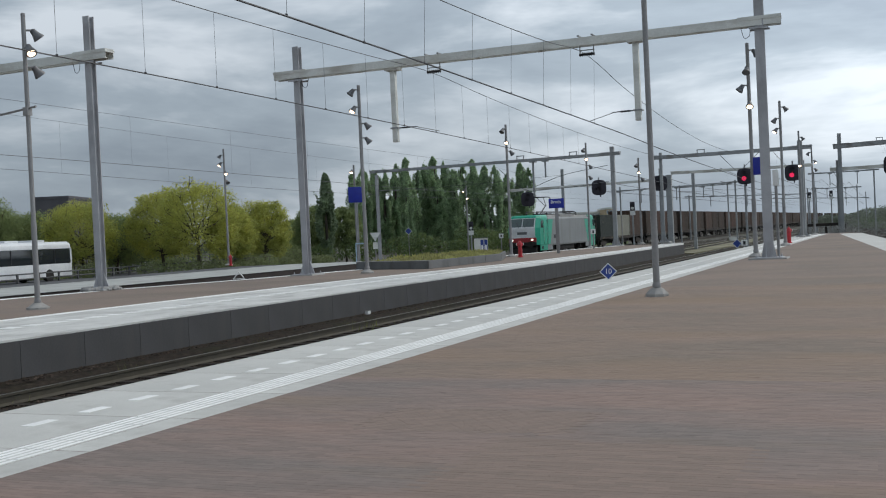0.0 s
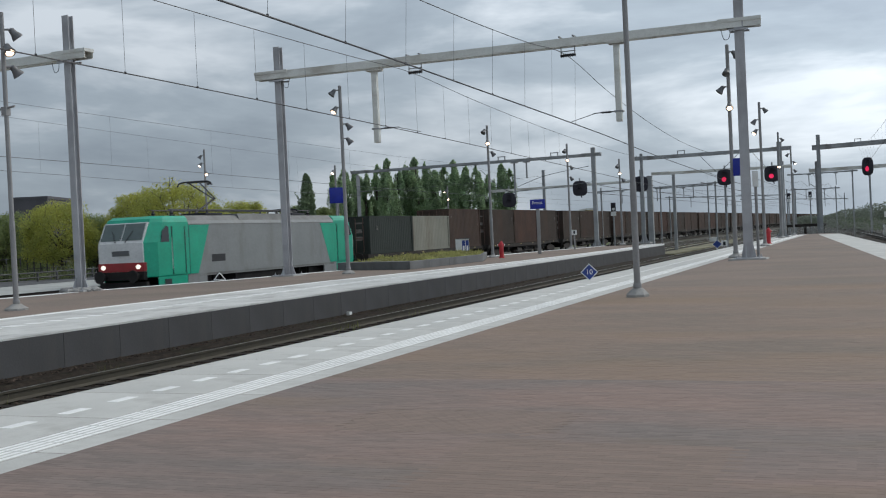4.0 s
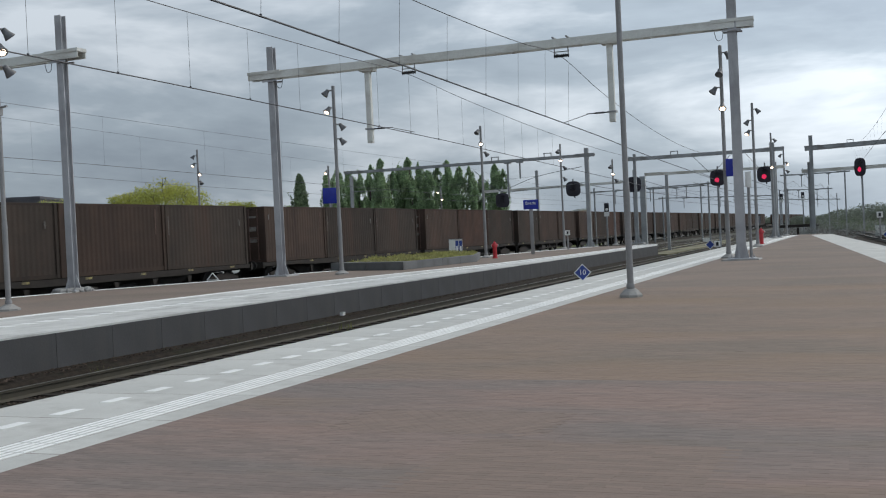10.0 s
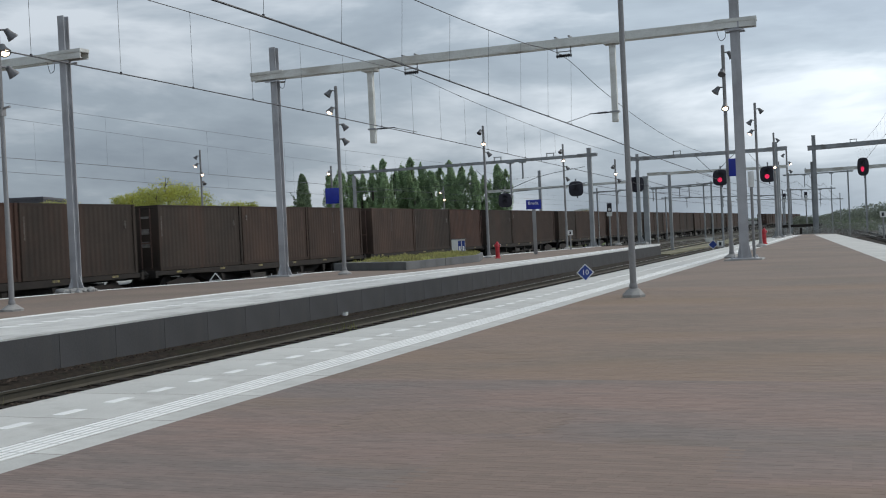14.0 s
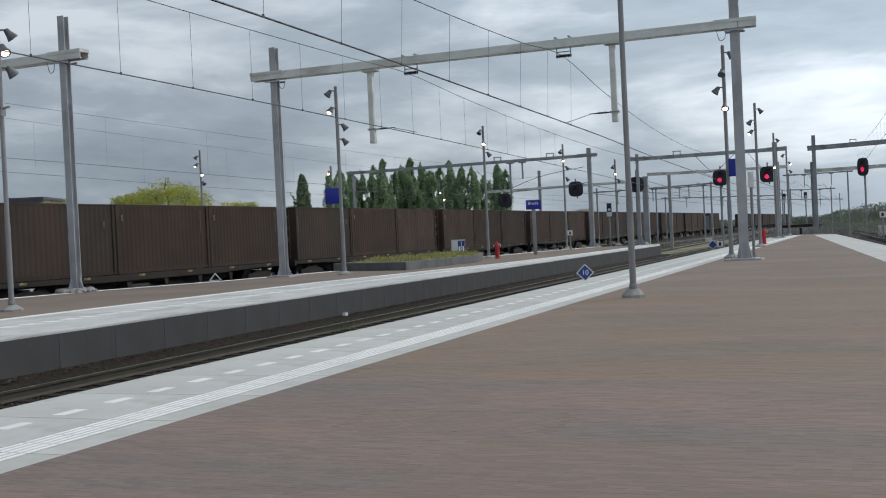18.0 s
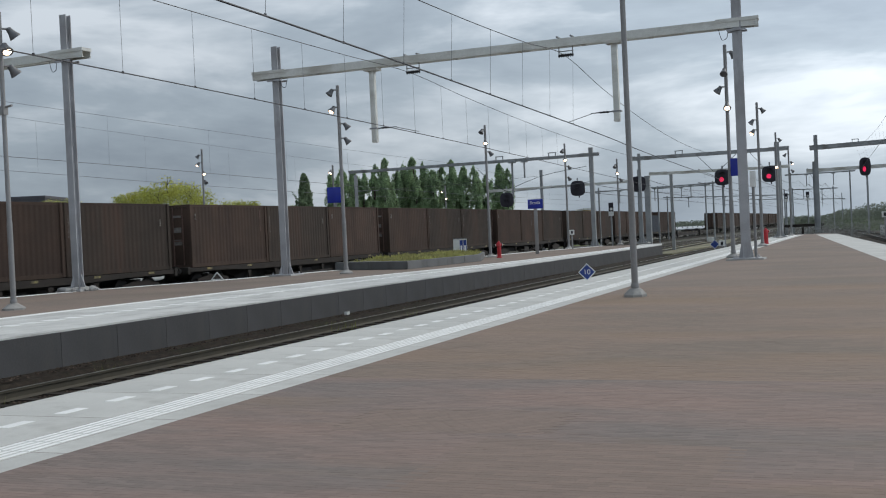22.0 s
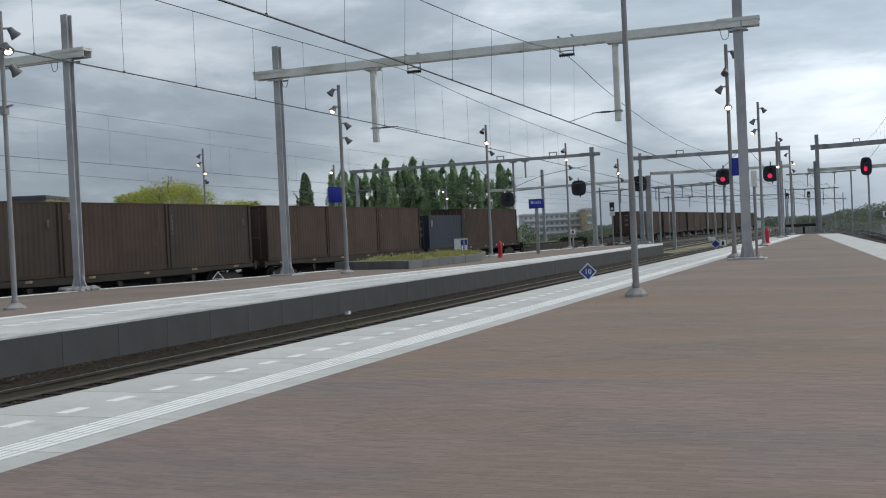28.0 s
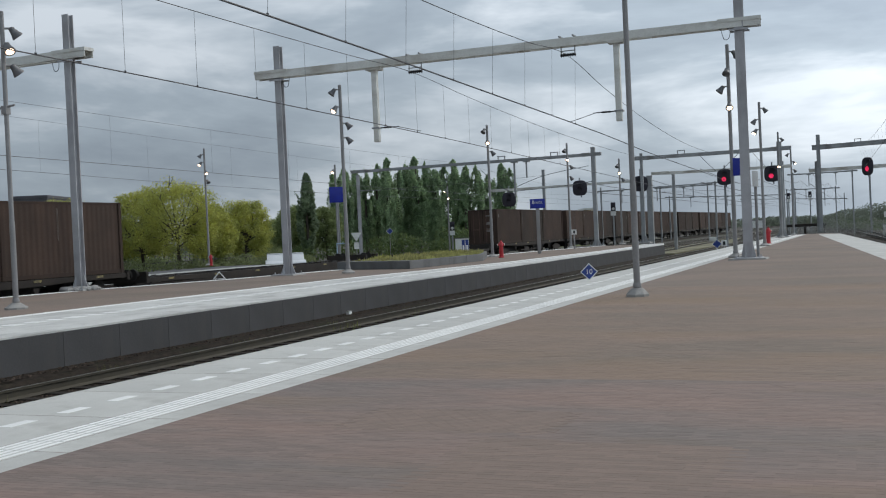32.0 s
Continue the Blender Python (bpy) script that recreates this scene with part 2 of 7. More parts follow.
M_LEAFY = leafy("yellow_green_leaves", (0.50, 0.50, 0.115), (0.36, 0.385, 0.11), 0.22)
M_LEAFG = leafy("green_leaves", (0.28, 0.335, 0.135), (0.195, 0.245, 0.105), 0.25)
M_LEAFP = leafy("poplar_leaves", (0.34, 0.455, 0.255), (0.235, 0.325, 0.185), 0.4)
M_LEAFD = leafy("dark_hedge_leaves", (0.24, 0.31, 0.18), (0.165, 0.22, 0.13), 0.4)
M_UNDERG = leafy("undergrowth_leaves", (0.13, 0.175, 0.06), (0.085, 0.125, 0.05), 0.35)
M_SHRUB = leafy("mixed_shrub_leaves", (0.25, 0.29, 0.13), (0.17, 0.195, 0.10), 0.35)
M_SEDUM = leafy("sedum_plants", (0.36, 0.36, 0.13), (0.25, 0.24, 0.10))
M_WEED = leafy("track_weeds", (0.20, 0.22, 0.08), (0.13, 0.14, 0.05))
M_SOIL = mat("planter_soil", (0.11, 0.085, 0.06), 0.95, 0, (0.16, 0.16, 0.05), 1.5, 30, 0.4)
M_PLANTER = mat("planter_concrete", (0.165, 0.168, 0.168), 0.85, 0, (0.12, 0.123, 0.125), 0.6, 40, 0.3, vary=0.04, dirt=((0.095, 0.095, 0.09), 0.8, (1, 1, 0.5)))
M_TEAL = mat("teal_loco_paint", (0.0, 0.36, 0.22), 0.35, 0, (0.0, 0.30, 0.185), 1.2, 10)
M_LOCOGREY = mat("silver_grey_loco_paint", (0.235, 0.245, 0.243), 0.5, 0.0, (0.205, 0.213, 0.212), 0.5, 12, 0, dirt=((0.165, 0.16, 0.15), 0.7, (1, 1, 0.3)))
M_LOCOWHITE = mat("white_loco_paint", (0.72, 0.72, 0.71), 0.4, 0, (0.62, 0.62, 0.61), 1.2, 12)
M_LOCORED = mat("red_loco_paint", (0.36, 0.02, 0.025), 0.45, 0, (0.28, 0.018, 0.02), 2, 12)
M_UNDER = mat("sooty_underframe", (0.030, 0.027, 0.025), 0.85, 0.2, (0.018, 0.016, 0.015), 1.5, 20, 0.3)
M_ROOFGREY = mat("dusty_roof_grey", (0.20, 0.20, 0.195), 0.7, 0, (0.13, 0.13, 0.125), 1.0, 12)
M_GLASS = glassy("dark_window_glass", (0.022, 0.026, 0.03))
# grey-green base colour paints in the sky's reflection on the windscreen
M_SCREEN = glassy("pale_windscreen_glass", (0.10, 0.13, 0.125), 0.05)
M_CAB = glow("warm_head_lamp", (1.0, 0.92, 0.8), 1.0)
M_BROWN = mat("brown_container_paint", (0.078, 0.050, 0.038), 0.8, 0, (0.056, 0.039, 0.031), 0.5, 14, 0, vary=0.22, dirt=((0.045, 0.031, 0.026), 1.0, (1, 1, 0.2)), spec=0.2)
M_BROWND = mat("olive_brown_container_paint", (0.062, 0.046, 0.037), 0.8, 0, (0.044, 0.035, 0.029), 0.5, 14, 0, vary=0.16, dirt=((0.076, 0.046, 0.035), 1.0, (1, 1, 0.2)), spec=0.2)
M_RUST = mat("orange_brown_container_paint", (0.090, 0.049, 0.035), 0.8, 0, (0.063, 0.038, 0.030), 0.5, 14, 0, vary=0.12, dirt=((0.05, 0.033, 0.027), 1.0, (1, 1, 0.2)), spec=0.2)
M_GREENC = mat("dark_green_container_paint", (0.031, 0.039, 0.033), 0.7, 0, (0.024, 0.030, 0.026), 0.6, 14, spec=0.25)
M_BEIGEC = mat("beige_grey_container_paint", (0.24, 0.235, 0.19), 0.7, 0, (0.19, 0.185, 0.15), 0.6, 14, dirt=((0.15, 0.12, 0.085), 1.2, (1, 1, 0.2)))
M_BLUEC = mat("dark_blue_container_paint", (0.017, 0.026, 0.043), 0.7, 0, (0.012, 0.019, 0.031), 0.6, 14)
M_STEELDK = mat("rusty_lock_rods", (0.15, 0.085, 0.068), 0.7, 0.1)
M_MARK = mat("faded_white_marking", (0.22, 0.205, 0.19), 0.8, 0, (0.12, 0.105, 0.09), 5, 40)
M_WAGON = mat("rusty_wagon_steel", (0.034, 0.026, 0.021), 0.85, 0.1, (0.021, 0.017, 0.014), 1.0, 12, 0.3)
M_WAGONL = mat("dusty_wagon_sill", (0.060, 0.052, 0.045), 0.85, 0, (0.038, 0.033, 0.029), 0.8, 12, 0.2)
M_YELLOW = mat("yellow_marking", (0.34, 0.28, 0.10), 0.7, 0, (0.12, 0.10, 0.06), 4, 30)
M_BUSW = mat("white_bus_paint", (0.68, 0.69, 0.70), 0.4, 0, (0.60, 0.61, 0.62), 0.8, 12)
M_BRICKH = mat("pale_brick_facade", (0.62, 0.63, 0.62), 0.9, 0, (0.54, 0.555, 0.555), 0.4, 8)
M_OCHRE = mat("ochre_brick_facade", (0.56, 0.43, 0.27), 0.9, 0, (0.49, 0.375, 0.24), 0.4, 8)
M_MEADOW = mat("rough_meadow_grass", (0.115, 0.150, 0.050), 0.95, 0, (0.075, 0.105, 0.036), 0.12, 2.0, 0.3, dirt=((0.16, 0.16, 0.07), 0.06, (1, 1, 1)), spec=0.2)
# far window panes, paled in their base colour to imitate haze
M_FARPANE = mat("pale_reflecting_pane", (0.30, 0.35, 0.39), 0.3, 0, (0.24, 0.28, 0.32), 0.3, 4)
M_SHED = mat("dark_shed_cladding", (0.105, 0.10, 0.11), 0.8, 0, (0.08, 0.077, 0.085), 0.4, 8)
M_FENCE = mat("dull_steel_fence", (0.10, 0.10, 0.10), 0.8, 0.1, (0.07, 0.07, 0.07), 1, 20)
M_FEATHER = mat("dark_bird_feathers", (0.028, 0.028, 0.032), 0.7, 0, (0.045, 0.045, 0.05), 8, 40)
# distance haze is painted into these pale grey-green leaves
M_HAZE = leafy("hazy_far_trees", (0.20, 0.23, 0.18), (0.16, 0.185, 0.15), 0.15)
M_BRUSH = leafy("dry_grey_twigs", (0.26, 0.27, 0.26), (0.18, 0.19, 0.185), 0.25)
# far bush green, dulled in its colour to imitate haze
M_BUSHH = leafy("hazy_bush_leaves", (0.15, 0.185, 0.12), (0.115, 0.145, 0.10), 0.25)
M_SLABD = mat("worn_grey_slab", (0.40, 0.41, 0.39), 0.88, 0, (0.33, 0.335, 0.32), 0.7, 30, 0.2, dirt=((0.26, 0.255, 0.24), 0.8, (1, 0.4, 1)))


def paving(name):
    """Clinker paving seen from afar: cross rows with joints."""
    m = mat(name, (0.222, 0.164, 0.130), 0.9, 0, (0.180, 0.140, 0.114), 0.35, 9, 0.0, dirt=((0.165, 0.125, 0.092), 0.3, (0.25, 1, 1)))
    n, l = m.node_tree.nodes, m.node_tree.links
    b = n["Principled BSDF"]
    src = b.inputs["Base Color"].links[0].from_socket
    co = n.new("ShaderNodeTexCoord")
    br = n.new("ShaderNodeTexBrick")
    br.inputs["Scale"].default_value = 1.0
    br.inputs["Brick Width"].default_value, br.inputs["Row Height"].default_value = 0.205, 0.0525
    br.inputs["Mortar Size"].default_value = 0.005
    br.inputs["Color1"].default_value, br.inputs["Color2"].default_value = (1.05, 1.05, 1.05, 1), (0.95, 0.95, 0.95, 1)
    br.inputs["Mortar"].default_value = (0.86, 0.86, 0.86, 1)
    l.new(co.outputs["Object"], br.inputs["Vector"])
    mx = n.new("ShaderNodeMixRGB")
    mx.blend_type = "MULTIPLY"
    mx.inputs["Fac"].default_value = 1.0
    l.new(src, mx.inputs["Color1"])
    l.new(br.outputs["Color"], mx.inputs["Color2"])
    l.new(mx.outputs["Color"], b.inputs["Base Color"])
    return m


M_PAVEFAR = paving("distant_clinker_paving")


# ---- mesh helpers ----
class Geo:
    """Collects simple solids into one list of corners and faces."""

    def __init__(self):
        self.v, self.f = [], []

    def add(self, vs, fs):
        k = len(self.v)
        self.v += [tuple(p) for p in vs]
        self.f += [tuple(i + k for i in q) for q in fs]
        return self

    def box(self, x0, y0, z0, x1, y1, z1):
        return self.add([(x0, y0, z0), (x1, y0, z0), (x1, y1, z0), (x0, y1, z0), (x0, y0, z1), (x1, y0, z1), (x1, y1, z1), (x0, y1, z1)],
                        [(0, 3, 2, 1), (4, 5, 6, 7), (0, 1, 5, 4), (1, 2, 6, 5), (2, 3, 7, 6), (3, 0, 4, 7)])

    def frust(self, x0, y0, z0, x1, y1, z1, inset):
        """A block whose top is drawn in on all four sides."""
        i = inset
        return self.add([(x0, y0, z0), (x1, y0, z0), (x1, y1, z0), (x0, y1, z0), (x0 + i, y0 + i, z1), (x1 - i, y0 + i, z1), (x1 - i, y1 - i, z1), (x0 + i, y1 - i, z1)],
                        [(0, 3, 2, 1), (4, 5, 6, 7), (0, 1, 5, 4), (1, 2, 6, 5), (2, 3, 7, 6), (3, 0, 4, 7)])

    def tube(self, p0, p1, r0, r1=None, seg=8, caps=True):
        p0, p1 = Vector(p0), Vector(p1)
        r1 = r0 if r1 is None else r1
        d = (p1 - p0).normalized()
        a = d.orthogonal().normalized()
        b = d.cross(a)
        ring = [(math.cos(2 * math.pi * i / seg), math.sin(2 * math.pi * i / seg)) for i in range(seg)]
        vs = [p0 + a * (c * r0) + b * (s * r0) for c, s in ring] + [p1 + a * (c * r1) + b * (s * r1) for c, s in ring]
        fs = [(i, (i + 1) % seg, seg + (i + 1) % seg, seg + i) for i in range(seg)]
        if caps:
            fs += [tuple(range(seg - 1, -1, -1)), tuple(range(seg, 2 * seg))]
        return self.add(vs, fs)

    def lathe(self, prof, seg=12, centre=(0, 0, 0), axis="z"):
        """A turned solid: prof is a list of (radius, height)."""
        vs, fs = [], []
        for r, h in prof:
            for i in range(seg):
                c, s = math.cos(2 * math.pi * i / seg) * r, math.sin(2 * math.pi * i / seg) * r
                p = (c, s, h) if axis == "z" else ((h, c, s) if axis == "x" else (c, h, s))
                vs.append((p[0] + centre[0], p[1] + centre[1], p[2] + centre[2]))
        n = len(prof)
        for k in range(n - 1):
            for i in range(seg):
                j = (i + 1) % seg
                fs.append((k * seg + i, k * seg + j, (k + 1) * seg + j, (k + 1) * seg + i))
        fs += [tuple(range(seg - 1, -1, -1)), tuple(range((n - 1) * seg, n * seg))]
        return self.add(vs, fs)

    def prism(self, pts, z0, z1):
        """An upright prism over a plan of (x, y), counter-clockwise."""
        n = len(pts)
        return self.add([(x, y, z0) for x, y in pts] + [(x, y, z1) for x, y in pts],
                        [tuple(range(n - 1, -1, -1)), tuple(range(n, 2 * n))] + [(i, (i + 1) % n, n + (i + 1) % n, n + i) for i in range(n)])

    def side(self, pts, x0, x1):
        """A solid with the outline pts of (y, z), from x0 to x1."""
        n = len(pts)
        return self.add([(x0, y, z) for y, z in pts] + [(x1, y, z) for y, z in pts],
                        [tuple(range(n)), tuple(range(2 * n - 1, n - 1, -1))] + [(i, n + i, n + (i + 1) % n, (i + 1) % n) for i in range(n)])

    def ends(self, pts, y0, y1):
        """A solid with the outline pts of (x, z), from y0 to y1."""
        n = len(pts)
        return self.add([(x, y0, z) for x, z in pts] + [(x, y1, z) for x, z in pts],
                        [tuple(range(n)), tuple(range(2 * n - 1, n - 1, -1))] + [(i, n + i, n + (i + 1) % n, (i + 1) % n) for i in range(n)])

    def mesh(self, name, material, smooth=True, bevel=0.0):
        me = bpy.data.meshes.new(name)
        me.from_pydata(self.v, [], self.f)
        bm = bmesh.new()
        bm.from_mesh(me)
        if len(bm.faces) < 4000:
            bmesh.ops.recalc_face_normals(bm, faces=bm.faces)
        if bevel:
            sharp = [ed for ed in bm.edges if ed.is_manifold and ed.calc_face_angle(0) > 0.6]
            bmesh.ops.bevel(bm, geom=sharp, offset=bevel, segments=2, profile=0.6, affect="EDGES", clamp_overlap=True)
        bm.to_mesh(me)
        bm.free()
        me.materials.append(material)
        if smooth:
            me.polygons.foreach_set("use_smooth", [True] * len(me.polygons))
            me.set_sharp_from_angle(angle=radians(32))
        return me


def part(name, geo, material, parent=None, label="", smooth=True, bevel=0.0, at=None):
    ob = new(name, geo.mesh(name, material, smooth, bevel) if isinstance(geo, Geo) else geo)
    if parent is not None:
        ob.parent = parent
    if at is not None:
        ob.matrix_basis = at
    if label:
        tagged(ob, label)
    return ob


def thing(name, label, category, at=None, group="", kind=""):
    ob = new(name)
    ob.empty_display_size = 0.2
    if at is not None:
        ob.matrix_basis = at
    return tagged(ob, label, category, group, kind)


def solid(name, geo, material, label, category="", kind="", group="", bevel=0.0, smooth=True, at=None):
    return tagged(part(name, geo, material, None, "", smooth, bevel, at), label, category, group, kind)


# ---- the plan ----
EDGE_1 = -7.47      # edge of the near platform, along the track
STRIP_1 = -5.26     # inner side of its pale strip
EDGE_2 = -13.64     # edge of the middle platform
EDGE_3 = -31.75     # edge of the far platform
RAIL_Z = -0.72
GROUND_Z = -0.98
TRAIN_X = -29.95


def right_x(y):
    return 0.37 - (y - 35.7) * 0.077


# ---- ground ----
g = Geo()
n = 40
xs = [-3500 + 7000 * i / n for i in range(n + 1)]
g.add([(x, y - 500, GROUND_Z) for y in xs for x in xs], [(j * (n + 1) + i, j * (n + 1) + i + 1, (j + 1) * (n + 1) + i + 1, (j + 1) * (n + 1) + i) for j in range(n) for i in range(n)])
solid("ground", g, M_EARTH, "wide gravelly railway ground running to the horizon", kind="structure", smooth=False)

# ---- near platform ----
g = Geo()
ends_1 = [(EDGE_1 + 0.03, -30), (right_x(-30) + 1.7, -30), (right_x(95) + 1.7, 95), (right_x(95) + 0.5, 100), (-5.6, 100), (EDGE_1 + 0.03, 96)]
g.prism(ends_1, GROUND_Z - 0.1, -0.0009)
platform_1 = solid("platform_near", g, M_JOINT, "long railway platform core under brown paving", kind="structure", smooth=False)
PAVE_Y = 24.0
g = Geo()
g.prism([(STRIP_1, PAVE_Y), (right_x(PAVE_Y), PAVE_Y), (right_x(95), 95), (-5.0, 100), (STRIP_1, 96)], -0.0008, -0.0002)
part("far_paving", g, M_PAVEFAR, platform_1, "brown clinker paving in cross rows", smooth=False)
g = Geo()
g.prism([(STRIP_1, -30), (right_x(-30), -30), (right_x(3), 3), (STRIP_1, 3)], -0.0008, -0.0002)
part("rear_paving", g, M_PAVEFAR, platform_1, smooth=False)
g = Geo()
g.add([(right_x(y), y, 0.0) for y in (-30, 95)] + [(right_x(y) + 1.7, y, 0.0) for y in (95, -30)] + [(right_x(y), y, -0.02) for y in (-30, 95)] + [(right_x(y) + 1.7, y, -0.02) for y in (95, -30)],
      [(3, 2, 1, 0), (0, 1, 5, 4), (2, 3, 7, 6)])
part("pale_edge_strip", g, M_SLAB, platform_1, "pale concrete edge strip", smooth=False)

# ---- middle platform ----
E5 = [(-19.4, 80.0), (-21.2, 71), (-22.1, 62), (-23.2, 44.3), (-24.5, 36.9), (-26.4, 31.5), (-27.1, 27), (-27.5, -20)]
E4 = [(-18.3, -20), (-18.2, 20), (-17.85, 33), (-16.7, 41.5), (-15.9, 47), (-15.4, 60), (-15.2, 74)]
g = Geo()
g.prism([(EDGE_2 - 0.08, -20), (EDGE_2 - 0.08, 75.6), (-14.7, 81.5)] + E5, GROUND_Z - 0.1, -0.01)
platform_2 = solid("platform_middle", g, M_WALL, "narrowing railway platform core with a dark wall", kind="structure", smooth=False)
g = Geo()
g.prism(E4 + [(-16.2, 80.0)] + E5, -0.01, 0.0)
part("paving", g, M_PAVEFAR, platform_2, "brown clinker paving", smooth=False)
g = Geo()
g.prism([(EDGE_2 - 0.02, -20), (EDGE_2 - 0.02, 75.6), (-14.7, 81.5), (-16.2, 80.0)] + E4[::-1], -0.03, 0.004)
part("pale_edge_strip", g, M_SLABM, platform_2, "pale concrete edge strip", smooth=False)
g = Geo()
for (xa, ya), (xb, yb) in zip(E4[:-1], E4[1:]):
    g.prism([(xa, ya), (xb, yb), (xb + 0.34, yb), (xa + 0.34, ya)][::-1], 0.0, 0.0085)
part("white_inner_line", g, M_SLABW, platform_2, "white line of ribbed stones", smooth=False)
white_tile = Geo().frust(-0.20, 0.0, -0.01, 0.20, 0.36, 0.009, 0.003).mesh("white_dash", M_SLABW, False)
for k in range(130):
    y = -3 + k * 0.6
    for (xa, ya), (xb, yb) in zip(E4[:-1], E4[1:]):
        if ya <= y < yb:
            x = (xa + (xb - xa) * (y - ya) / (yb - ya)) * 0.5 + EDGE_2 * 0.5
            part("white_dash", white_tile, None, platform_2, at=pose(x, y, 0))
g = Geo()
for (xa, ya), (xb, yb) in zip(E5[:-1], E5[1:]):
    g.prism([(xa, ya), (xb, yb), (xb + 0.42, yb), (xa + 0.42, ya)], -0.03, 0.012)
part("white_rear_edge", g, M_SLABW, platform_2, "thin white stone edge", smooth=False)

# ---- far platform ----
g = Geo()
g.prism([(EDGE_3, -20), (EDGE_3, 62), (EDGE_3 - 2.5, 66), (-44, 66), (-44, -20)], GROUND_Z - 0.1, -0.13)
platform_3 = solid("platform_far", g, M_WALLB, "far railway platform core", kind="structure", smooth=False)
g = Geo()
g.prism([(EDGE_3 + 0.04, -20), (EDGE_3 + 0.04, 62), (EDGE_3 - 2.5, 66.1), (EDGE_3 - 8.0, 66.1), (EDGE_3 - 8.0, -20)], -0.13, -0.116)
part("pale_paving", g, M_SLABD, platform_3, "pale worn concrete paving", smooth=False)
g = Geo()
g.prism([(EDGE_3 - 8.0, -20), (EDGE_3 - 8.0, 66), (-44, 66), (-44, -20)], -0.13, -0.12)
part("grey_paving", g, M_ASPH, platform_3, smooth=False)


# ---- tracks ----
def rail_profile(x, z):
    return [(x - 0.075, z - 0.17), (x + 0.075, z - 0.17), (x + 0.02, z - 0.13), (x + 0.015, z - 0.045), (x + 0.036, z - 0.035), (x + 0.036, z), (x - 0.036, z), (x - 0.036, z - 0.035), (x - 0.015, z - 0.045), (x - 0.02, z - 0.13)]


def track(x, y0, y1, label, sleepers=True, x_end=None):
    """Two rails on sleepers; x_end lets the far end swing sideways."""
    sh = 0 if x_end is None else x_end - x
    t = thing("railway_track", label, "track", kind="structure")
    for s in (-0.7525, 0.7525):
        gg = Geo().ends(rail_profile(x + s, RAIL_Z), y0, y1)
        gg.v = [(a + sh * max(0, (b - y0) / (y1 - y0)), b, c) for a, b, c in gg.v]
        part("rail", gg, M_RAIL, t, smooth=False)
        gg = Geo().box(x + s - 0.025, y0, RAIL_Z + 0.001, x + s + 0.025, y1, RAIL_Z + 0.005)
        gg.v = [(a + sh * max(0, (b - y0) / (y1 - y0)), b, c) for a, b, c in gg.v]
        part("rail_head", gg, M_RAILTOP, t, "worn bright running surface", smooth=False)
    gg = Geo()
    y = y0
    while sleepers and y < min(y1, 120):
        dx = sh * (y - y0) / (y1 - y0)
        gg.frust(x + dx - 1.28, y, RAIL_Z - 0.32, x + dx + 1.28, y + 0.26, RAIL_Z - 0.165, 0.03)
        y += 0.6
    if gg.v:
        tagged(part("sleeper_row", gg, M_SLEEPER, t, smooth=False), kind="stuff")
    gg = Geo()
    prof = [(x - 2.6, GROUND_Z), (x - 1.6, RAIL_Z - 0.19), (x + 1.6, RAIL_Z - 0.19), (x + 2.6, GROUND_Z)]
    gg.ends(prof[::-1], y0, y1)
    gg.v = [(a + sh * (b - y0) / (y1 - y0), b, c) for a, b, c in gg.v]
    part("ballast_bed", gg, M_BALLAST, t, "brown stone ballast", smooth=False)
    return t


track(-11.95, -20, 500, "rusty track beside the middle platform")
track(-9.15, -20, 500, "rusty track beside the near platform")
# the train's track swings slightly towards the platforms beyond the station
BEND_Y, BEND = 100.0, 0.0072
track(TRAIN_X, -20, BEND_Y, "straight track under the goods train")
track(TRAIN_X, BEND_Y, 500, "track leading away from the station under the goods train", x_end=TRAIN_X + BEND * (500 - BEND_Y))
track(-23.0, 84, 320, "diverging rusty track in the junction", x_end=-12)
track(-17.0, 84, 320, "diverging rusty track past the platform end", x_end=-20)
track(4.9, -20, 400, "track on the outer side of the near platform", x_end=-22)
track(9.6, -20, 400, "outer parallel track", x_end=-16)

g = Geo()
g.prism([(-14.4, 84), (-14.2, 118), (-16.6, 150), (-19.4, 150), (-18.6, 112), (-17.2, 84)], GROUND_Z, -0.86)
solid("sandy_verge", g, M_SAND, "sandy yellowish verge between tracks past the platform end", kind="structure", smooth=False)
# loose stones and a low ballast shoulder against the middle platform
g = Geo()
g.ends([(EDGE_2 + 0.0, GROUND_Z), (EDGE_2 + 0.0, -0.66), (EDGE_2 + 0.5, -0.70), (EDGE_2 + 0.75, -0.86), (EDGE_2 + 0.75, GROUND_Z)], -20, 75)
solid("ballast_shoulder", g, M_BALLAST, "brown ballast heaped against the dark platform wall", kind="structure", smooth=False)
rnd = random.Random(5)
g = Geo()
for i in range(15000):
    y = 8 + 40 * rnd.random() ** 1.5
    x = rnd.uniform(-13.6, -10.2)
    if abs(abs(x + 11.95) - 0.7525) < 0.09:
        continue
    z = -0.66 if x < EDGE_2 + 0.5 else (-0.80 if x < EDGE_2 + 0.75 else -0.905)
    s = rnd.uniform(0.015, 0.04)
    a = rnd.uniform(0, 6.28)
    c, d = math.cos(a) * s, math.sin(a) * s
    g.add([(x + c, y + d, z), (x - d, y + c, z), (x - c, y - d, z), (x + d, y - c, z), (x + rnd.uniform(-s, s) * 0.4, y, z + s * rnd.uniform(0.3, 0.8))], [(0, 1, 4), (1, 2, 4), (2, 3, 4), (3, 0, 4)])
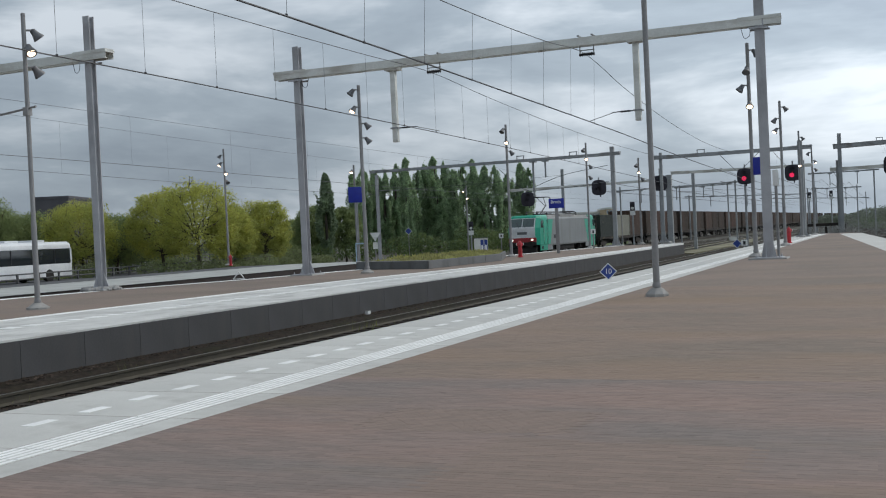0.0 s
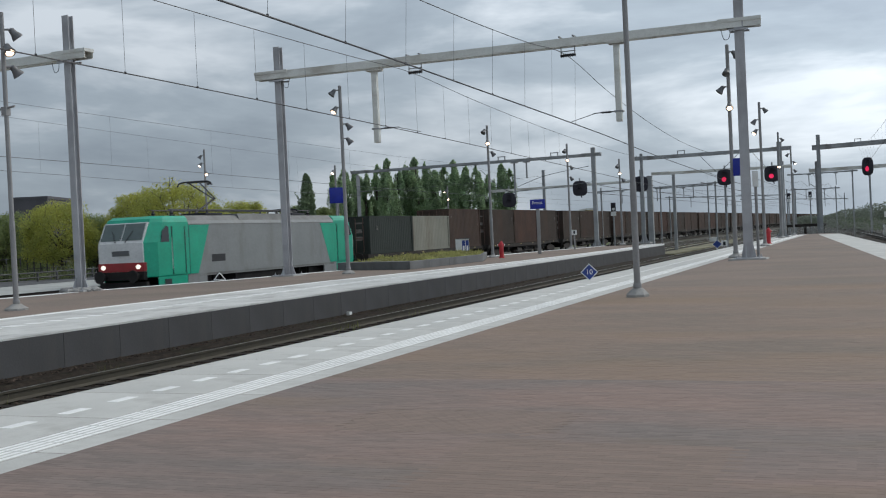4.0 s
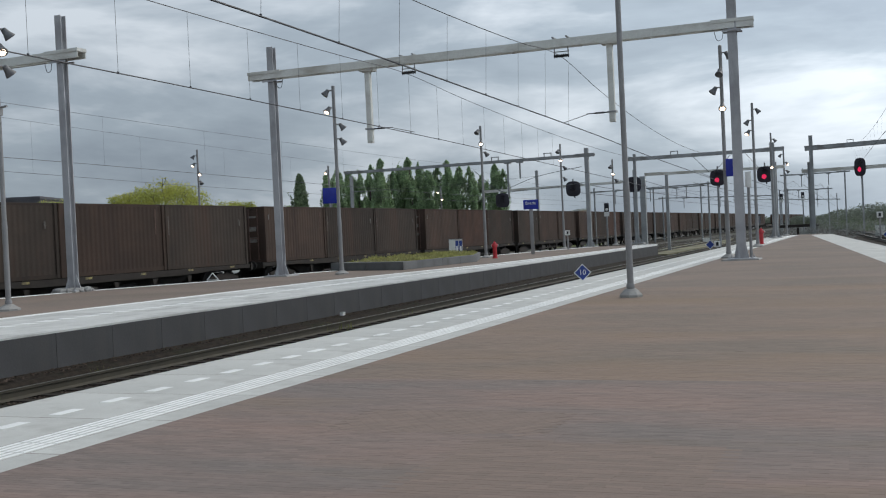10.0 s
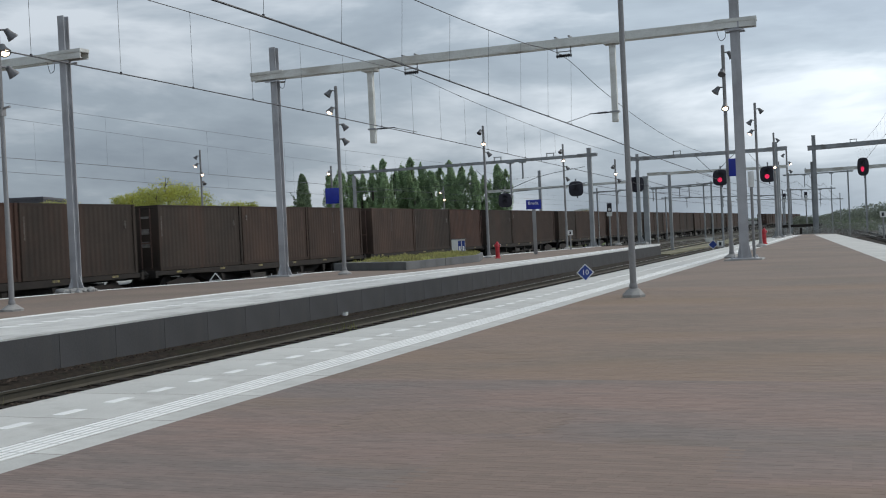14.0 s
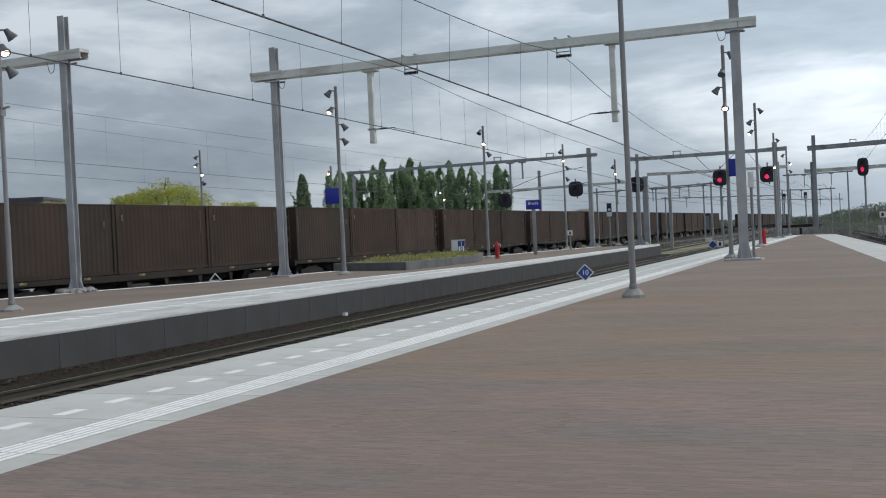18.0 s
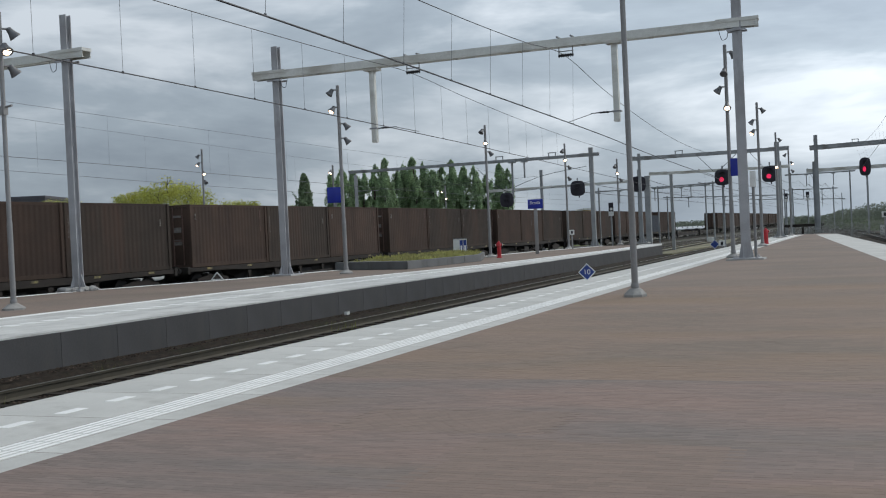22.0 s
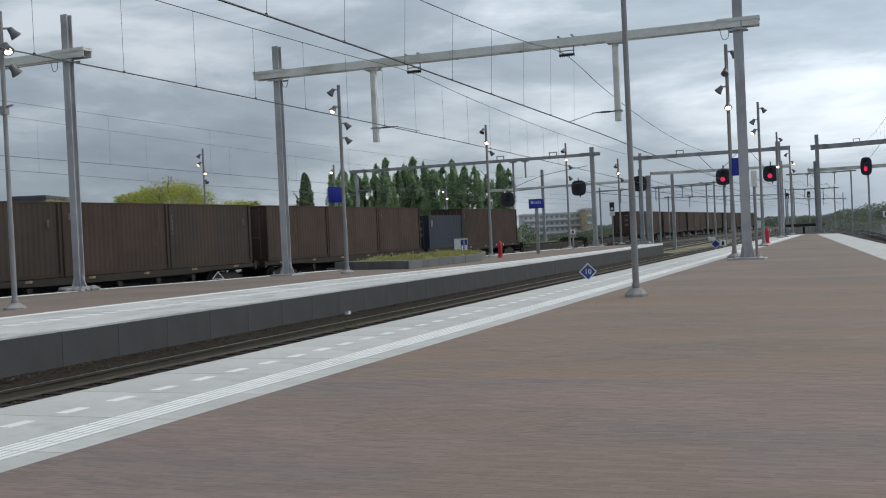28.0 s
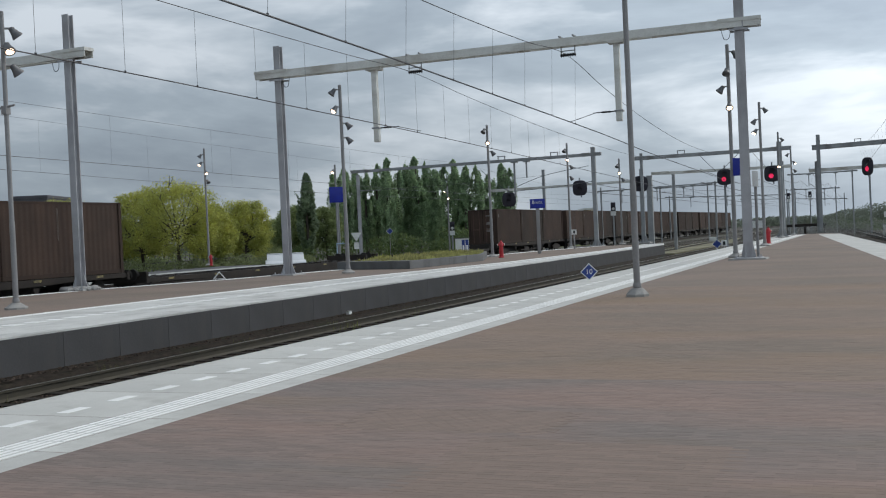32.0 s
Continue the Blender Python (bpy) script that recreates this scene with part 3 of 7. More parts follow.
solid("loose_ballast", g, M_STONE, "loose brown ballast stones between the rails", "ballast", kind="stuff", smooth=False)


g = Geo()
rnd = random.Random(44)
for cx, cy, r, k in ((-12.86, 10.4, 0.16, 70), (-12.9, 12.2, 0.14, 60), (-13.0, 15.6, 0.12, 40), (-12.8, 24.4, 0.22, 90), (-12.9, 28.6, 0.2, 70), (-13.0, 20.1, 0.12, 40), (-10.7, 26.5, 0.2, 60)):
    for _ in range(k):
        x, y, hh, an = cx + rnd.gauss(0, r), cy + rnd.gauss(0, r * 1.6), rnd.uniform(0.05, 0.24), rnd.uniform(0, 6.28)
        g.add([(x - 0.012 * math.cos(an), y - 0.012 * math.sin(an), -0.91), (x + 0.012 * math.cos(an), y + 0.012 * math.sin(an), -0.91), (x + rnd.uniform(-0.1, 0.1), y + rnd.uniform(-0.1, 0.1), -0.88 + hh)], [(0, 1, 2)])
solid("weeds", g, M_WEED, "thin yellow-green weeds growing in the ballast", "weeds", kind="stuff", smooth=False)


# ---- masts and portals ----
def h_section(z0, z1, w, t=0.03):
    """An upright H-shaped steel section."""
    a, c = w / 2, 0.012
    return Geo().prism([(-a, -a), (a, -a), (a, -a + t), (c, -a + t), (c, a - t), (a, a - t), (a, a), (-a, a), (-a, a - t), (-c, a - t), (-c, -a + t), (-a, -a + t)], z0, z1)


def mast(x, y, height, label, w=0.40, foot=True, z0=0.0, material=None, beam_z=None, flare=0.22, slab=0.58, rubble=False, side=1):
    t = thing("catenary_mast", label, "mast", pose(x, y, z0), "catenary masts")
    material = material or M_STEEL
    part("shaft", h_section(0.0, height, w) if material is M_STEEL else Geo().box(-w / 2, -w / 2, 0.0, w / 2, w / 2, height), material, t, smooth=False)
    if foot:
        for sx in (-1, 1):
            part("gusset", Geo().add([(sx * w / 2, -0.015, 0.06), (sx * (w / 2 + flare), -0.015, 0.06), (sx * w / 2, -0.015, 0.62), (sx * w / 2, 0.015, 0.06), (sx * (w / 2 + flare), 0.015, 0.06), (sx * w / 2, 0.015, 0.62)],
                                     [(0, 1, 2), (3, 5, 4), (0, 3, 4, 1), (1, 4, 5, 2), (0, 2, 5, 3)]), material, t, smooth=False)
            part("gusset", Geo().add([(-0.10, sx * w / 2, 0.06), (-0.10, sx * (w / 2 + flare), 0.06), (-0.10, sx * w / 2, 0.55), (-0.07, sx * w / 2, 0.06), (-0.07, sx * (w / 2 + flare), 0.06), (-0.07, sx * w / 2, 0.55)],
                                     [(0, 1, 2), (3, 5, 4), (0, 3, 4, 1), (1, 4, 5, 2), (0, 2, 5, 3)]), material, t, smooth=False)
        part("base_plate", Geo().box(-0.50, -0.50, 0.03, 0.50, 0.50, 0.07), material, t, bevel=0.008)
        part("foot", Geo().frust(-slab, -slab, -0.05, slab, slab, 0.05, 0.05), M_BASE, t, "low concrete foot")
        if rubble:
            rr = random.Random(14)
            gg = Geo()
            for k in range(70):
                an, q = 2.399963 * k, rr.uniform(0.38, 0.66)
                cx, cy, s = math.cos(an) * q, math.sin(an) * q, rr.uniform(0.06, 0.14)
                gg.lathe([(s * 0.9, 0.0), (s * 1.1, s * 0.6), (s * 0.8, s * rr.uniform(0.9, 1.2)), (0.01, s * 1.25)], 6, (cx, cy, 0.0))
            part("rubble_collar", gg, M_BASE, t, "rough broken concrete collar", smooth=False)
        for bx in (-0.40, 0.40):
            for by in (-0.40, 0.40):
                part("anchor_bolt", Geo().lathe([(0.035, 0.07), (0.035, 0.11), (0.018, 0.115), (0.018, 0.17)], 6, (bx, by, 0)), M_STEEL, t)
    if beam_z:
        for sy in (-1, 1):
            part("beam_bracket", Geo().box(-0.34, sy * 0.24 - 0.02, beam_z - 0.27, 0.34, sy * 0.24 + 0.02, beam_z - 0.20), material, t, "bolted beam bracket")
        part("earth_cable", cable_geo([(side * 0.30, -0.2, beam_z - 0.2), (side * 0.34, -0.2, beam_z - 0.5), (side * 0.52, -0.2, beam_z - 0.55), (side * 0.62, -0.2, beam_z - 0.2)], 0.011), M_WIRE, t, "drooping earth cable")
    return t


def cable_geo(pts, r, steps=8, seg=5):
    """A round cable through pts, softened into a curve."""
    ps = [Vector(p) for p in pts]
    out = []
    for i in range(len(ps) - 1):
        p0, p1, p2, p3 = ps[max(i - 1, 0)], ps[i], ps[i + 1], ps[min(i + 2, len(ps) - 1)]
        for k in range(steps):
            u = k / steps
            out.append(0.5 * ((2 * p1) + (p2 - p0) * u + (2 * p0 - 5 * p1 + 4 * p2 - p3) * u * u + (3 * p1 - p0 - 3 * p2 + p3) * u ** 3))
    out.append(ps[-1])
    vs, fs = [], []
    n = len(out)
    for i, p in enumerate(out):
        d = (out[min(i + 1, n - 1)] - out[max(i - 1, 0)]).normalized()
        a = d.cross(Vector((0.31, 0.17, 0.93))).normalized()
        b = d.cross(a)
        for k in range(seg):
            u = 2 * math.pi * k / seg
            vs.append(p + a * (math.cos(u) * r) + b * (math.sin(u) * r))
    for i in range(n - 1):
        for k in range(seg):
            fs.append((i * seg + k, i * seg + (k + 1) % seg, (i + 1) * seg + (k + 1) % seg, (i + 1) * seg + k))
    return Geo().add(vs, fs)


def beam(p0, p1, h, d, label, material, group="portal beams"):
    """A portal beam of two channels from p0 to p1 (points on its axis)."""
    p0, p1 = Vector(p0), Vector(p1)
    L = (p1 - p0).length
    ang = math.atan2(p1.y - p0.y, p1.x - p0.x)
    m = Matrix.Translation(p0) @ Matrix.Rotation(ang, 4, "Z") @ Matrix.Rotation(-math.asin((p1.z - p0.z) / L), 4, "Y")
    t = thing("portal_beam", label, "beam", m, group)
    for s in (-1, 1):
        gg = Geo()
        y = s * d / 2
        gg.box(0, y - 0.012, -h / 2, L, y + 0.012, h / 2)
        gg.box(0, min(y, y - s * 0.09), h / 2 - 0.02, L, max(y, y - s * 0.09), h / 2)
        gg.box(0, min(y, y - s * 0.09), -h / 2, L, max(y, y - s * 0.09), -h / 2 + 0.02)
        part("channel", gg, material, t)
    k = max(2, int(L / 2.4))
    for i in range(k):
        xx = (i + 0.5) * L / k
        part("batten_plate", Geo().box(xx - 0.1, -d / 2 + 0.02, -h / 2 - 0.012, xx + 0.1, d / 2 - 0.02, -h / 2), material, t)
    for xx in (0.0, L):
        part("splice_plate", Geo().box(min(xx, xx) - (0.02 if xx == 0 else 1.5), -d / 2 - 0.035, h / 2 - 0.09, xx + (1.5 if xx == 0 else 0.02), d / 2 + 0.035, h / 2 + 0.03), material, t)
    return t


def insulator_hanger(x, y, z, z_beam):
    """A frame under the beam that holds a row of insulators."""
    t = thing("insulator_hanger", "dark insulator yoke bolted under the portal beam", "insulator", pose(x, y, z), "insulator hangers")
    hh = z_beam - z
    for s in (-0.27, 0.27):
        part("strap", Geo().tube((s, 0, 0.06), (s, 0, hh + 0.24), 0.022), M_OLDSTEEL, t)
        part("clamp", Geo().box(s - 0.035, -0.24, hh + 0.20, s + 0.035, 0.24, hh + 0.25), M_OLDSTEEL, t)
    prof = []
    for i in range(7):
        u = -0.27 + i * 0.09
        prof += [(0.045, u - 0.03), (0.085, u), (0.045, u + 0.03)]
    part("insulator", Geo().lathe(prof, 10, (0, 0, 0.0), "x"), M_DARK, t, "ribbed dark insulator")
    part("yoke", Geo().tube((-0.3, 0, 0.16), (0.3, 0, 0.16), 0.02), M_OLDSTEEL, t)
    return t


def drop_tube(x, y, z0, z1, material, r=0.11, arm=None):
    t = thing("drop_tube", "grey tube hanging from the portal beam with a steady arm", "drop tube", pose(x, y, z0), "drop tubes")
    part("tube", Geo().box(-r, -r, 0, r, r, z1 - z0), material, t, bevel=0.02)
    part("top_flange", Geo().frust(-r - 0.18, -r - 0.12, z1 - z0 - 0.16, r + 0.18, r + 0.12, z1 - z0, -0.02), material, t)
    if arm:
        dx, dz = arm
        part("collar", Geo().box(-r - 0.06, -r - 0.03, dz - 0.06, r + 0.06, r + 0.03, dz), M_OLDSTEEL, t)
        s = 1 if dx > 0 else -1
        part("arm_insulator", Geo().lathe([(0.015, 0.05), (0.025, 0.30), (0.045, 0.38), (0.025, 0.44), (0.045, 0.5), (0.025, 0.56), (0.045, 0.62), (0.02, 0.7), (0.015, 1.0)], 8, (0, 0, dz - 0.03), "x") if s > 0 else
             Geo().lathe([(0.015, -1.0), (0.02, -0.7), (0.045, -0.62), (0.025, -0.56), (0.045, -0.5), (0.025, -0.44), (0.045, -0.38), (0.025, -0.30), (0.015, -0.05)], 8, (0, 0, dz - 0.03), "x"), M_DARK, t, "dark insulator")
        part("steady_arm", Geo().tube((s * 0.9, 0, dz - 0.03), (dx, 0, dz - 0.30), 0.014), M_OLDSTEEL, t)
    return t


mast(-26.58, 30.75, 9.95, "galvanised H-section catenary mast on the middle platform", 0.275, beam_z=8.5, rubble=True, side=-1)
mast(-22.9, 39.2, 9.65, "galvanised H-section catenary mast beside the white platform edge", 0.285, beam_z=8.45)
mast(-4.2, 40.2, 10.6, "galvanised H-section catenary mast on the near platform", 0.32, beam_z=8.6, flare=0.11, slab=0.70, side=-1)
beam((-23.9, 39.1, 8.45), (-3.45, 40.3, 8.62), 0.31, 0.42, "pale galvanised portal beam over the tracks", M_BEAM)
beam((-38, 31.0, 8.5), (-25.7, 30.75, 8.5), 0.31, 0.42, "pale galvanised portal beam reaching across the train track", M_BEAM)
insulator_hanger(-16.82, 39.6, 8.04, 8.5)
insulator_hanger(-10.55, 39.9, 8.09, 8.56)
drop_tube(-18.60, 39.5, 5.32, 8.4, M_BEAM, arm=(1.95, 0.60))
drop_tube(-8.69, 40.0, 5.40, 8.5, M_BEAM, arm=(-1.95, 0.42))

# farther portals
OLD = M_OLDSTEEL
far_mast = mast(-39.95, 80.6, 7.7, "pale weathered catenary mast beyond the far platform", 0.22, False, material=M_STEEL, z0=-0.9)
part("side_arm", Geo().tube((0.1, 0, 6.35), (2.1, 0, 6.30), 0.035), OLD, far_mast, "thin side arm")
mast(-19.6, 80.2, 7.6, "weathered catenary mast near the platform end", 0.30, material=OLD)
beam((-40.5, 80.6, 7.05), (-19.0, 80.2, 7.05), 0.22, 0.34, "grey portal beam behind the middle platform", OLD)
drop_tube(-26.0, 80.3, 4.2, 7.0, OLD, 0.07)
drop_tube(-25.0, 80.3, 5.6, 7.0, OLD, 0.06)
mast(-17.35, 87.4, 7.35, "weathered catenary mast with a beam across the tracks", 0.22, material=OLD)
mast(-6.5, 87.5, 7.5, "weathered catenary mast at the platform end", 0.36, material=OLD)
beam((-18.1, 87.4, 6.95), (-5.6, 87.5, 6.95), 0.28, 0.34, "grey portal beam past the platform end", OLD)
mast(-17.22, 89.8, 6.5, "older stout concrete-coloured portal post", 0.44, material=OLD, z0=-0.9)
mast(-6.6, 90.2, 7.0, "older stout concrete-coloured portal post", 0.38, material=OLD, z0=-0.9)
beam((-31.0, 89.0, 5.08), (-17.0, 89.8, 5.24), 0.20, 0.24, "slender older beam carrying signals", M_BEAM)
beam((-17.0, 89.8, 5.73), (-5.8, 90.2, 5.66), 0.22, 0.30, "older pale lattice beam", M_BEAM)
mast(-4.62, 112, 10.6, "tall weathered mast beyond the platform end", 0.36, material=OLD, z0=-0.98)
mast(-4.75, 112.5, 8.0, "stout concrete-coloured post on the outer tracks", 0.55, material=OLD, z0=-0.98)
beam((-5.2, 112, 8.35), (12, 112, 8.7), 0.45, 0.4, "grey portal beam on the outer tracks", OLD)
beam((-5.6, 112.5, 6.11), (14, 112.5, 6.3), 0.34, 0.3, "older pale beam on the outer tracks", M_BEAM)
mast(-16.25, 96, 6.9, "slim far catenary mast", 0.26, False, material=OLD, z0=-0.98)
mast(-33.0, 112.0, 9.0, "dark slim mast behind the train", 0.28, False, material=OLD, z0=-0.98)
for yy, xa, za, xb, zb, tubes in ((120, -28.6, 5.53, -15.8, 5.78, 3), (160, -27.8, 5.45, -11.1, 4.9, 3), (135, -8.6, 6.72, -1.9, 6.75, 2), (170, -10.6, 5.85, -4.8, 5.72, 2), (140, -25.5, 6.2, -19.4, 6.28, 1), (230, -24.7, 6.0, -4.9, 5.0, 3)):
    for xm in (xa, xb):
        mast(xm, yy, max(za, zb) + 1.2, "far grey catenary mast in the junction", 0.17, False, z0=-0.98, material=OLD)
    beam((xa - 0.6, yy, za), (xb + 0.6, yy, zb), 0.13, 0.2, "far grey portal beam over the junction", OLD)
    for k in range(tubes):
        u = (k + 0.6) / (tubes + 0.2)
        drop_tube(xa + (xb - xa) * u, yy, za + (zb - za) * u - 1.5, za + (zb - za) * u, OLD, 0.05)


# ---- overhead wires ----
def catenary(name, contact, messenger, droppers, rc, rm, label, rd=0.005, material=None):
    t = thing("overhead_wire", label, "overhead wire", group="overhead wires")
    material = material or M_WIRE
    part("contact_wire", cable_geo(contact, rc, 4), material, t)
    part("messenger_wire", cable_geo(messenger, rm, 6), material, t)

    def at_y(pts, y):
        for a, b in zip(pts[:-1], pts[1:]):
            if a[1] <= y <= b[1]:
                u = (y - a[1]) / (b[1] - a[1])
                return Vector(a).lerp(Vector(b), u)
        return None
    for y in droppers:
        a, b = at_y(contact, y), at_y(messenger, y)
        if a and b:
            part("dropper", Geo().tube(a, b, rd, seg=4), material if rd < 0.0045 else M_WIREFAR, t)
            if rd > 0.004:
                part("dropper_clamp", Geo().box(a.x - 0.015, a.y - 0.025, a.z - 0.01, a.x + 0.015, a.y + 0.025, a.z + 0.05), M_WIRE, t)
    return t


def sag(x, y0, y1, z0, zm, z1, n=8, x1=None):
    out = []
    x1 = x if x1 is None else x1
    for i in range(n + 1):
        u = i / n
        out.append((x + (x1 - x) * u, y0 + (y1 - y0) * u, z0 + (z1 - z0) * u - (0.5 * (z0 + z1) - zm) * 4 * u * (1 - u)))
    return out


catenary("a", [(-17.0, -10, 5.85), (-17.0, 17, 5.81), (-17.0, 28, 5.75), (-17.0, 39.6, 5.63), (-17.0, 52, 5.45), (-17.0, 91, 4.75)],
         sag(-17.0, -15, 39.6, 8.3, 7.85, 8.04, 10) + sag(-17.0, 39.6, 87.4, 8.04, 7.08, 6.95)[1:], [12.5 + 3.05 * k for k in range(17)], 0.016, 0.012, "copper contact wire hung below a messenger wire")
catenary("b", [(-10.7, -10, 5.85), (-10.7, 18, 5.81), (-10.7, 31, 5.68), (-10.7, 46, 5.47), (-10.7, 58, 5.19), (-10.7, 87.5, 4.75)],
         sag(-10.6, -10, 39.8, 8.7, 7.48, 8.09, 10) + sag(-10.6, 39.8, 87.5, 8.09, 6.50, 6.8)[1:], [11.4 + 3.3 * k for k in range(10)], 0.021, 0.013, "thick contact wire hung below a messenger wire")
catenary("c", [(-30, -5, 5.35), (-30, 30, 5.14), (-30, 44, 4.99), (-30, 80, 4.6), (-30, 150, 4.6)], sag(-30, -5, 80, 7.6, 7.15, 6.95) + sag(-30, 80, 150, 6.95, 5.8, 6.2)[1:], [7 + 7.5 * k for k in range(18)], 0.012, 0.008, "overhead wire above the goods track", 0.0035, M_WIREFAR)
catenary("d", [(-38, 10, 5.8), (-38, 39, 5.46), (-38, 55, 5.16), (-38, 82, 4.9), (-38, 150, 4.8)], sag(-38, 10, 82, 8.7, 7.9, 7.3) + sag(-38, 82, 150, 7.3, 6.0, 6.4)[1:], [16 + 8.5 * k for k in range(15)], 0.012, 0.008, "overhead wire above a far track", 0.0035, M_WIREFAR)
catenary("e", [(-8.5, 87, 4.8), (-9, 150, 4.8), (-10, 300, 4.8)], sag(-8.5, 87, 150, 6.8, 5.6, 6.4) + sag(-8.5, 150, 300, 6.4, 5.4, 6.4)[1:], [90 + 8 * k for k in range(20)], 0.026, 0.02, "far overhead wire past the platforms", 0.004)
catenary("f", [(4.0, 20, 6.6), (1.2, 70, 6.2), (-0.5, 112, 6.0)], sag(4.2, 20, 112, 11.5, 7.6, 8.2, 10, -1.2), [52 + 3.6 * k for k in range(16)], 0.012, 0.009, "overhead wire above the outer track", 0.004)
g = cable_geo([(-33.0, 112, 7.4), (-37, 97, 6.3), (-39.95, 80.6, 5.4)], 0.014)
solid("span_wire", g, M_WIRE, "slanting span wire between far masts", "overhead wire")
for xx, yy0, zz0 in ((-13.0, 90, 5.9), (-20.0, 100, 6.1), (-24.5, 96, 5.7), (-5.5, 112, 6.4)):
    catenary("far", [(xx, yy0, 4.8), (xx - 1, 200, 4.8), (xx - 2, 320, 4.8)], sag(xx, yy0, 160, zz0, 5.5, 6.2) + sag(xx, 160, 320, 6.2, 5.4, 6.2)[1:], [yy0 + 4 + 9 * k for k in range(16)], 0.03, 0.024, "far overhead wire in the junction", 0.004, M_WIRE)
for xx, yy, zz in ((-27.05, 80.35, 7.16), (-22.7, 80.3, 7.16), (-14.1, 87.45, 7.09), (-0.95, 112, 8.66)):
    t = thing("beam_bracket", "small dark steel frame clamped on top of a portal beam", "bracket", pose(xx, yy, zz), "beam top brackets")
    for s in (-0.28, 0.28):
        part("leg", Geo().box(s - 0.03, -0.05, 0, s + 0.03, 0.05, 0.24), OLD, t)
    part("top_bar", Geo().box(-0.33, -0.05, 0.24, 0.33, 0.05, 0.30), OLD, t)
for pts in (((-26.0, 80.3, 4.9), (-23.5, 80.3, 5.7), (-20.0, 80.2, 6.2)), ((-26.0, 80.3, 4.6), (-22.5, 80.3, 4.75), (-19.7, 80.2, 5.0)), ((-28.9, 80.4, 6.5), (-27.2, 80.3, 5.0), (-26.0, 80.3, 4.5)),
            ((-12.6, 87.4, 6.8), (-11.4, 87.4, 5.5)), ((-9.6, 87.4, 6.8), (-11.0, 87.4, 5.5))):
    solid("span_wire", cable_geo(pts, 0.022), M_WIREFAR, "thin span wire under a portal beam", "overhead wire", group="span wires")
mast(36.6, 145, 8.6, "thin far catenary mast by the outer tracks", 0.24, False, z0=-0.98, material=OLD).matrix_basis = pose(0.0, 148, -0.98)


# ---- lamp posts ----
def lamp_post(x, y, heads, label, height=7.65, z0=0.0, r=0.085, foot=True, wide=0.29):
    """A steel post with flood lamps: heads are (height, turn in degrees, lit)."""
    t = thing("lamp_post", label, "lamp post", pose(x, y, z0), "platform lamp posts")
    part("pole", Geo().lathe([(r, 0.03), (r, 2.2), (r * 0.86, 2.3), (r * 0.8, height - 0.02), (r * 0.5, height)], 14), M_POLE, t)
    if foot:
        part("foot", Geo().lathe([(wide, 0.0), (wide, 0.05), (0.15, 0.14), (0.11, 0.17)], 8), M_BASE, t, "pale octagonal foot")
        part("collar", Geo().lathe([(r + 0.02, 0.18), (r + 0.02, 0.24), (r + 0.004, 0.28)], 14), M_POLE, t)
    for h, turn, lit in heads:
        a = radians(turn)
        m = pose(0, 0, h, 0, 0, turn)
        arm = part("lamp_arm", Geo().tube((0, 0, 0), (0.25, 0, 0.02), 0.028).tube((0.24, 0, 0.05), (0.24, 0, -0.08), 0.04), M_POLE, t, at=m)
        head = part("flood_lamp", Geo().lathe([(0.05, 0.16), (0.10, 0.13), (0.12, 0.0), (0.14, -0.06), (0.20, -0.20), (0.205, -0.24), (0.185, -0.24)], 14), M_LAMPHEAD, t, "dark grey bell-shaped flood lamp", at=m @ pose(0.27, 0, -0.06, 0, -38, 0) @ Matrix.Scale(0.74, 4))
        part("lens", Geo().lathe([(0.02, -0.225), (0.17, -0.22), (0.18, -0.215), (0.17, -0.205)], 14) if not lit else Geo().lathe([(0.02, -0.31), (0.08, -0.295), (0.13, -0.26), (0.155, -0.22), (0.16, -0.205)], 14), M_LAMP if lit else M_LAMPOFF, head, "lit lamp glass" if lit else "")
    return t


def toward(x, y):
    """The turn, in degrees, that faces the camera's place from x, y."""
    return math.degrees(math.atan2(-y, -x))


lamp_post(-20.43, 21.2, [(7.2, toward(-20, 21) + 100, False), (6.75, toward(-20.4, 21.2) + 25, True), (6.25, toward(-20, 21) + 110, False)], "slim grey lamp post with flood lamps on the middle platform", r=0.07)
part("side_bracket", Geo().tube((-21.4, 21.2, 5.10), (-20.15, 21.2, 5.22), 0.03).box(-20.52, 21.12, 5.0, -20.36, 21.28, 5.22), M_POLE, thing("camera_bracket", "short grey bracket clamped on a lamp post", "bracket"))
lamp_post(-20.17, 39.4, [(7.6, toward(-20, 39) - 80, False), (6.88, toward(-20, 39) - 55, True), (6.2, toward(-20, 39) + 95, False), (5.6, toward(-20, 39) + 100, False)], "slim grey lamp post with four flood lamps beside the planter", 7.8)
lamp_post(-20.4, 58.2, [(7.38, -110, False), (6.75, toward(-20, 58), True), (6.1, 40, False)], "slim grey lamp post with three flood lamps")
lamp_post(-20.3, 75.2, [(7.2, -110, False), (6.6, toward(-20, 75), True), (6.0, 40, False), (5.2, 50, False)], "slim grey lamp post with flood lamps")
lamp_post(-18.3, 83.3, [(6.3, -110, False), (5.8, toward(-18, 83), True), (5.2, 40, False)], "slim grey lamp post near the platform end", 6.8)
lamp_post(-4.37, 21.06, [(7.2, 80, False), (6.6, -100, False)], "smooth grey lamp post standing in the brown paving", r=0.066, wide=0.23)
lamp_post(-4.95, 42.7, [(8.0, 20, False), (7.3, 265, False), (6.65, 200, False), (5.98, toward(-5, 42.7), True)], "slim grey lamp post with flood lamps beside the mast", 8.3)
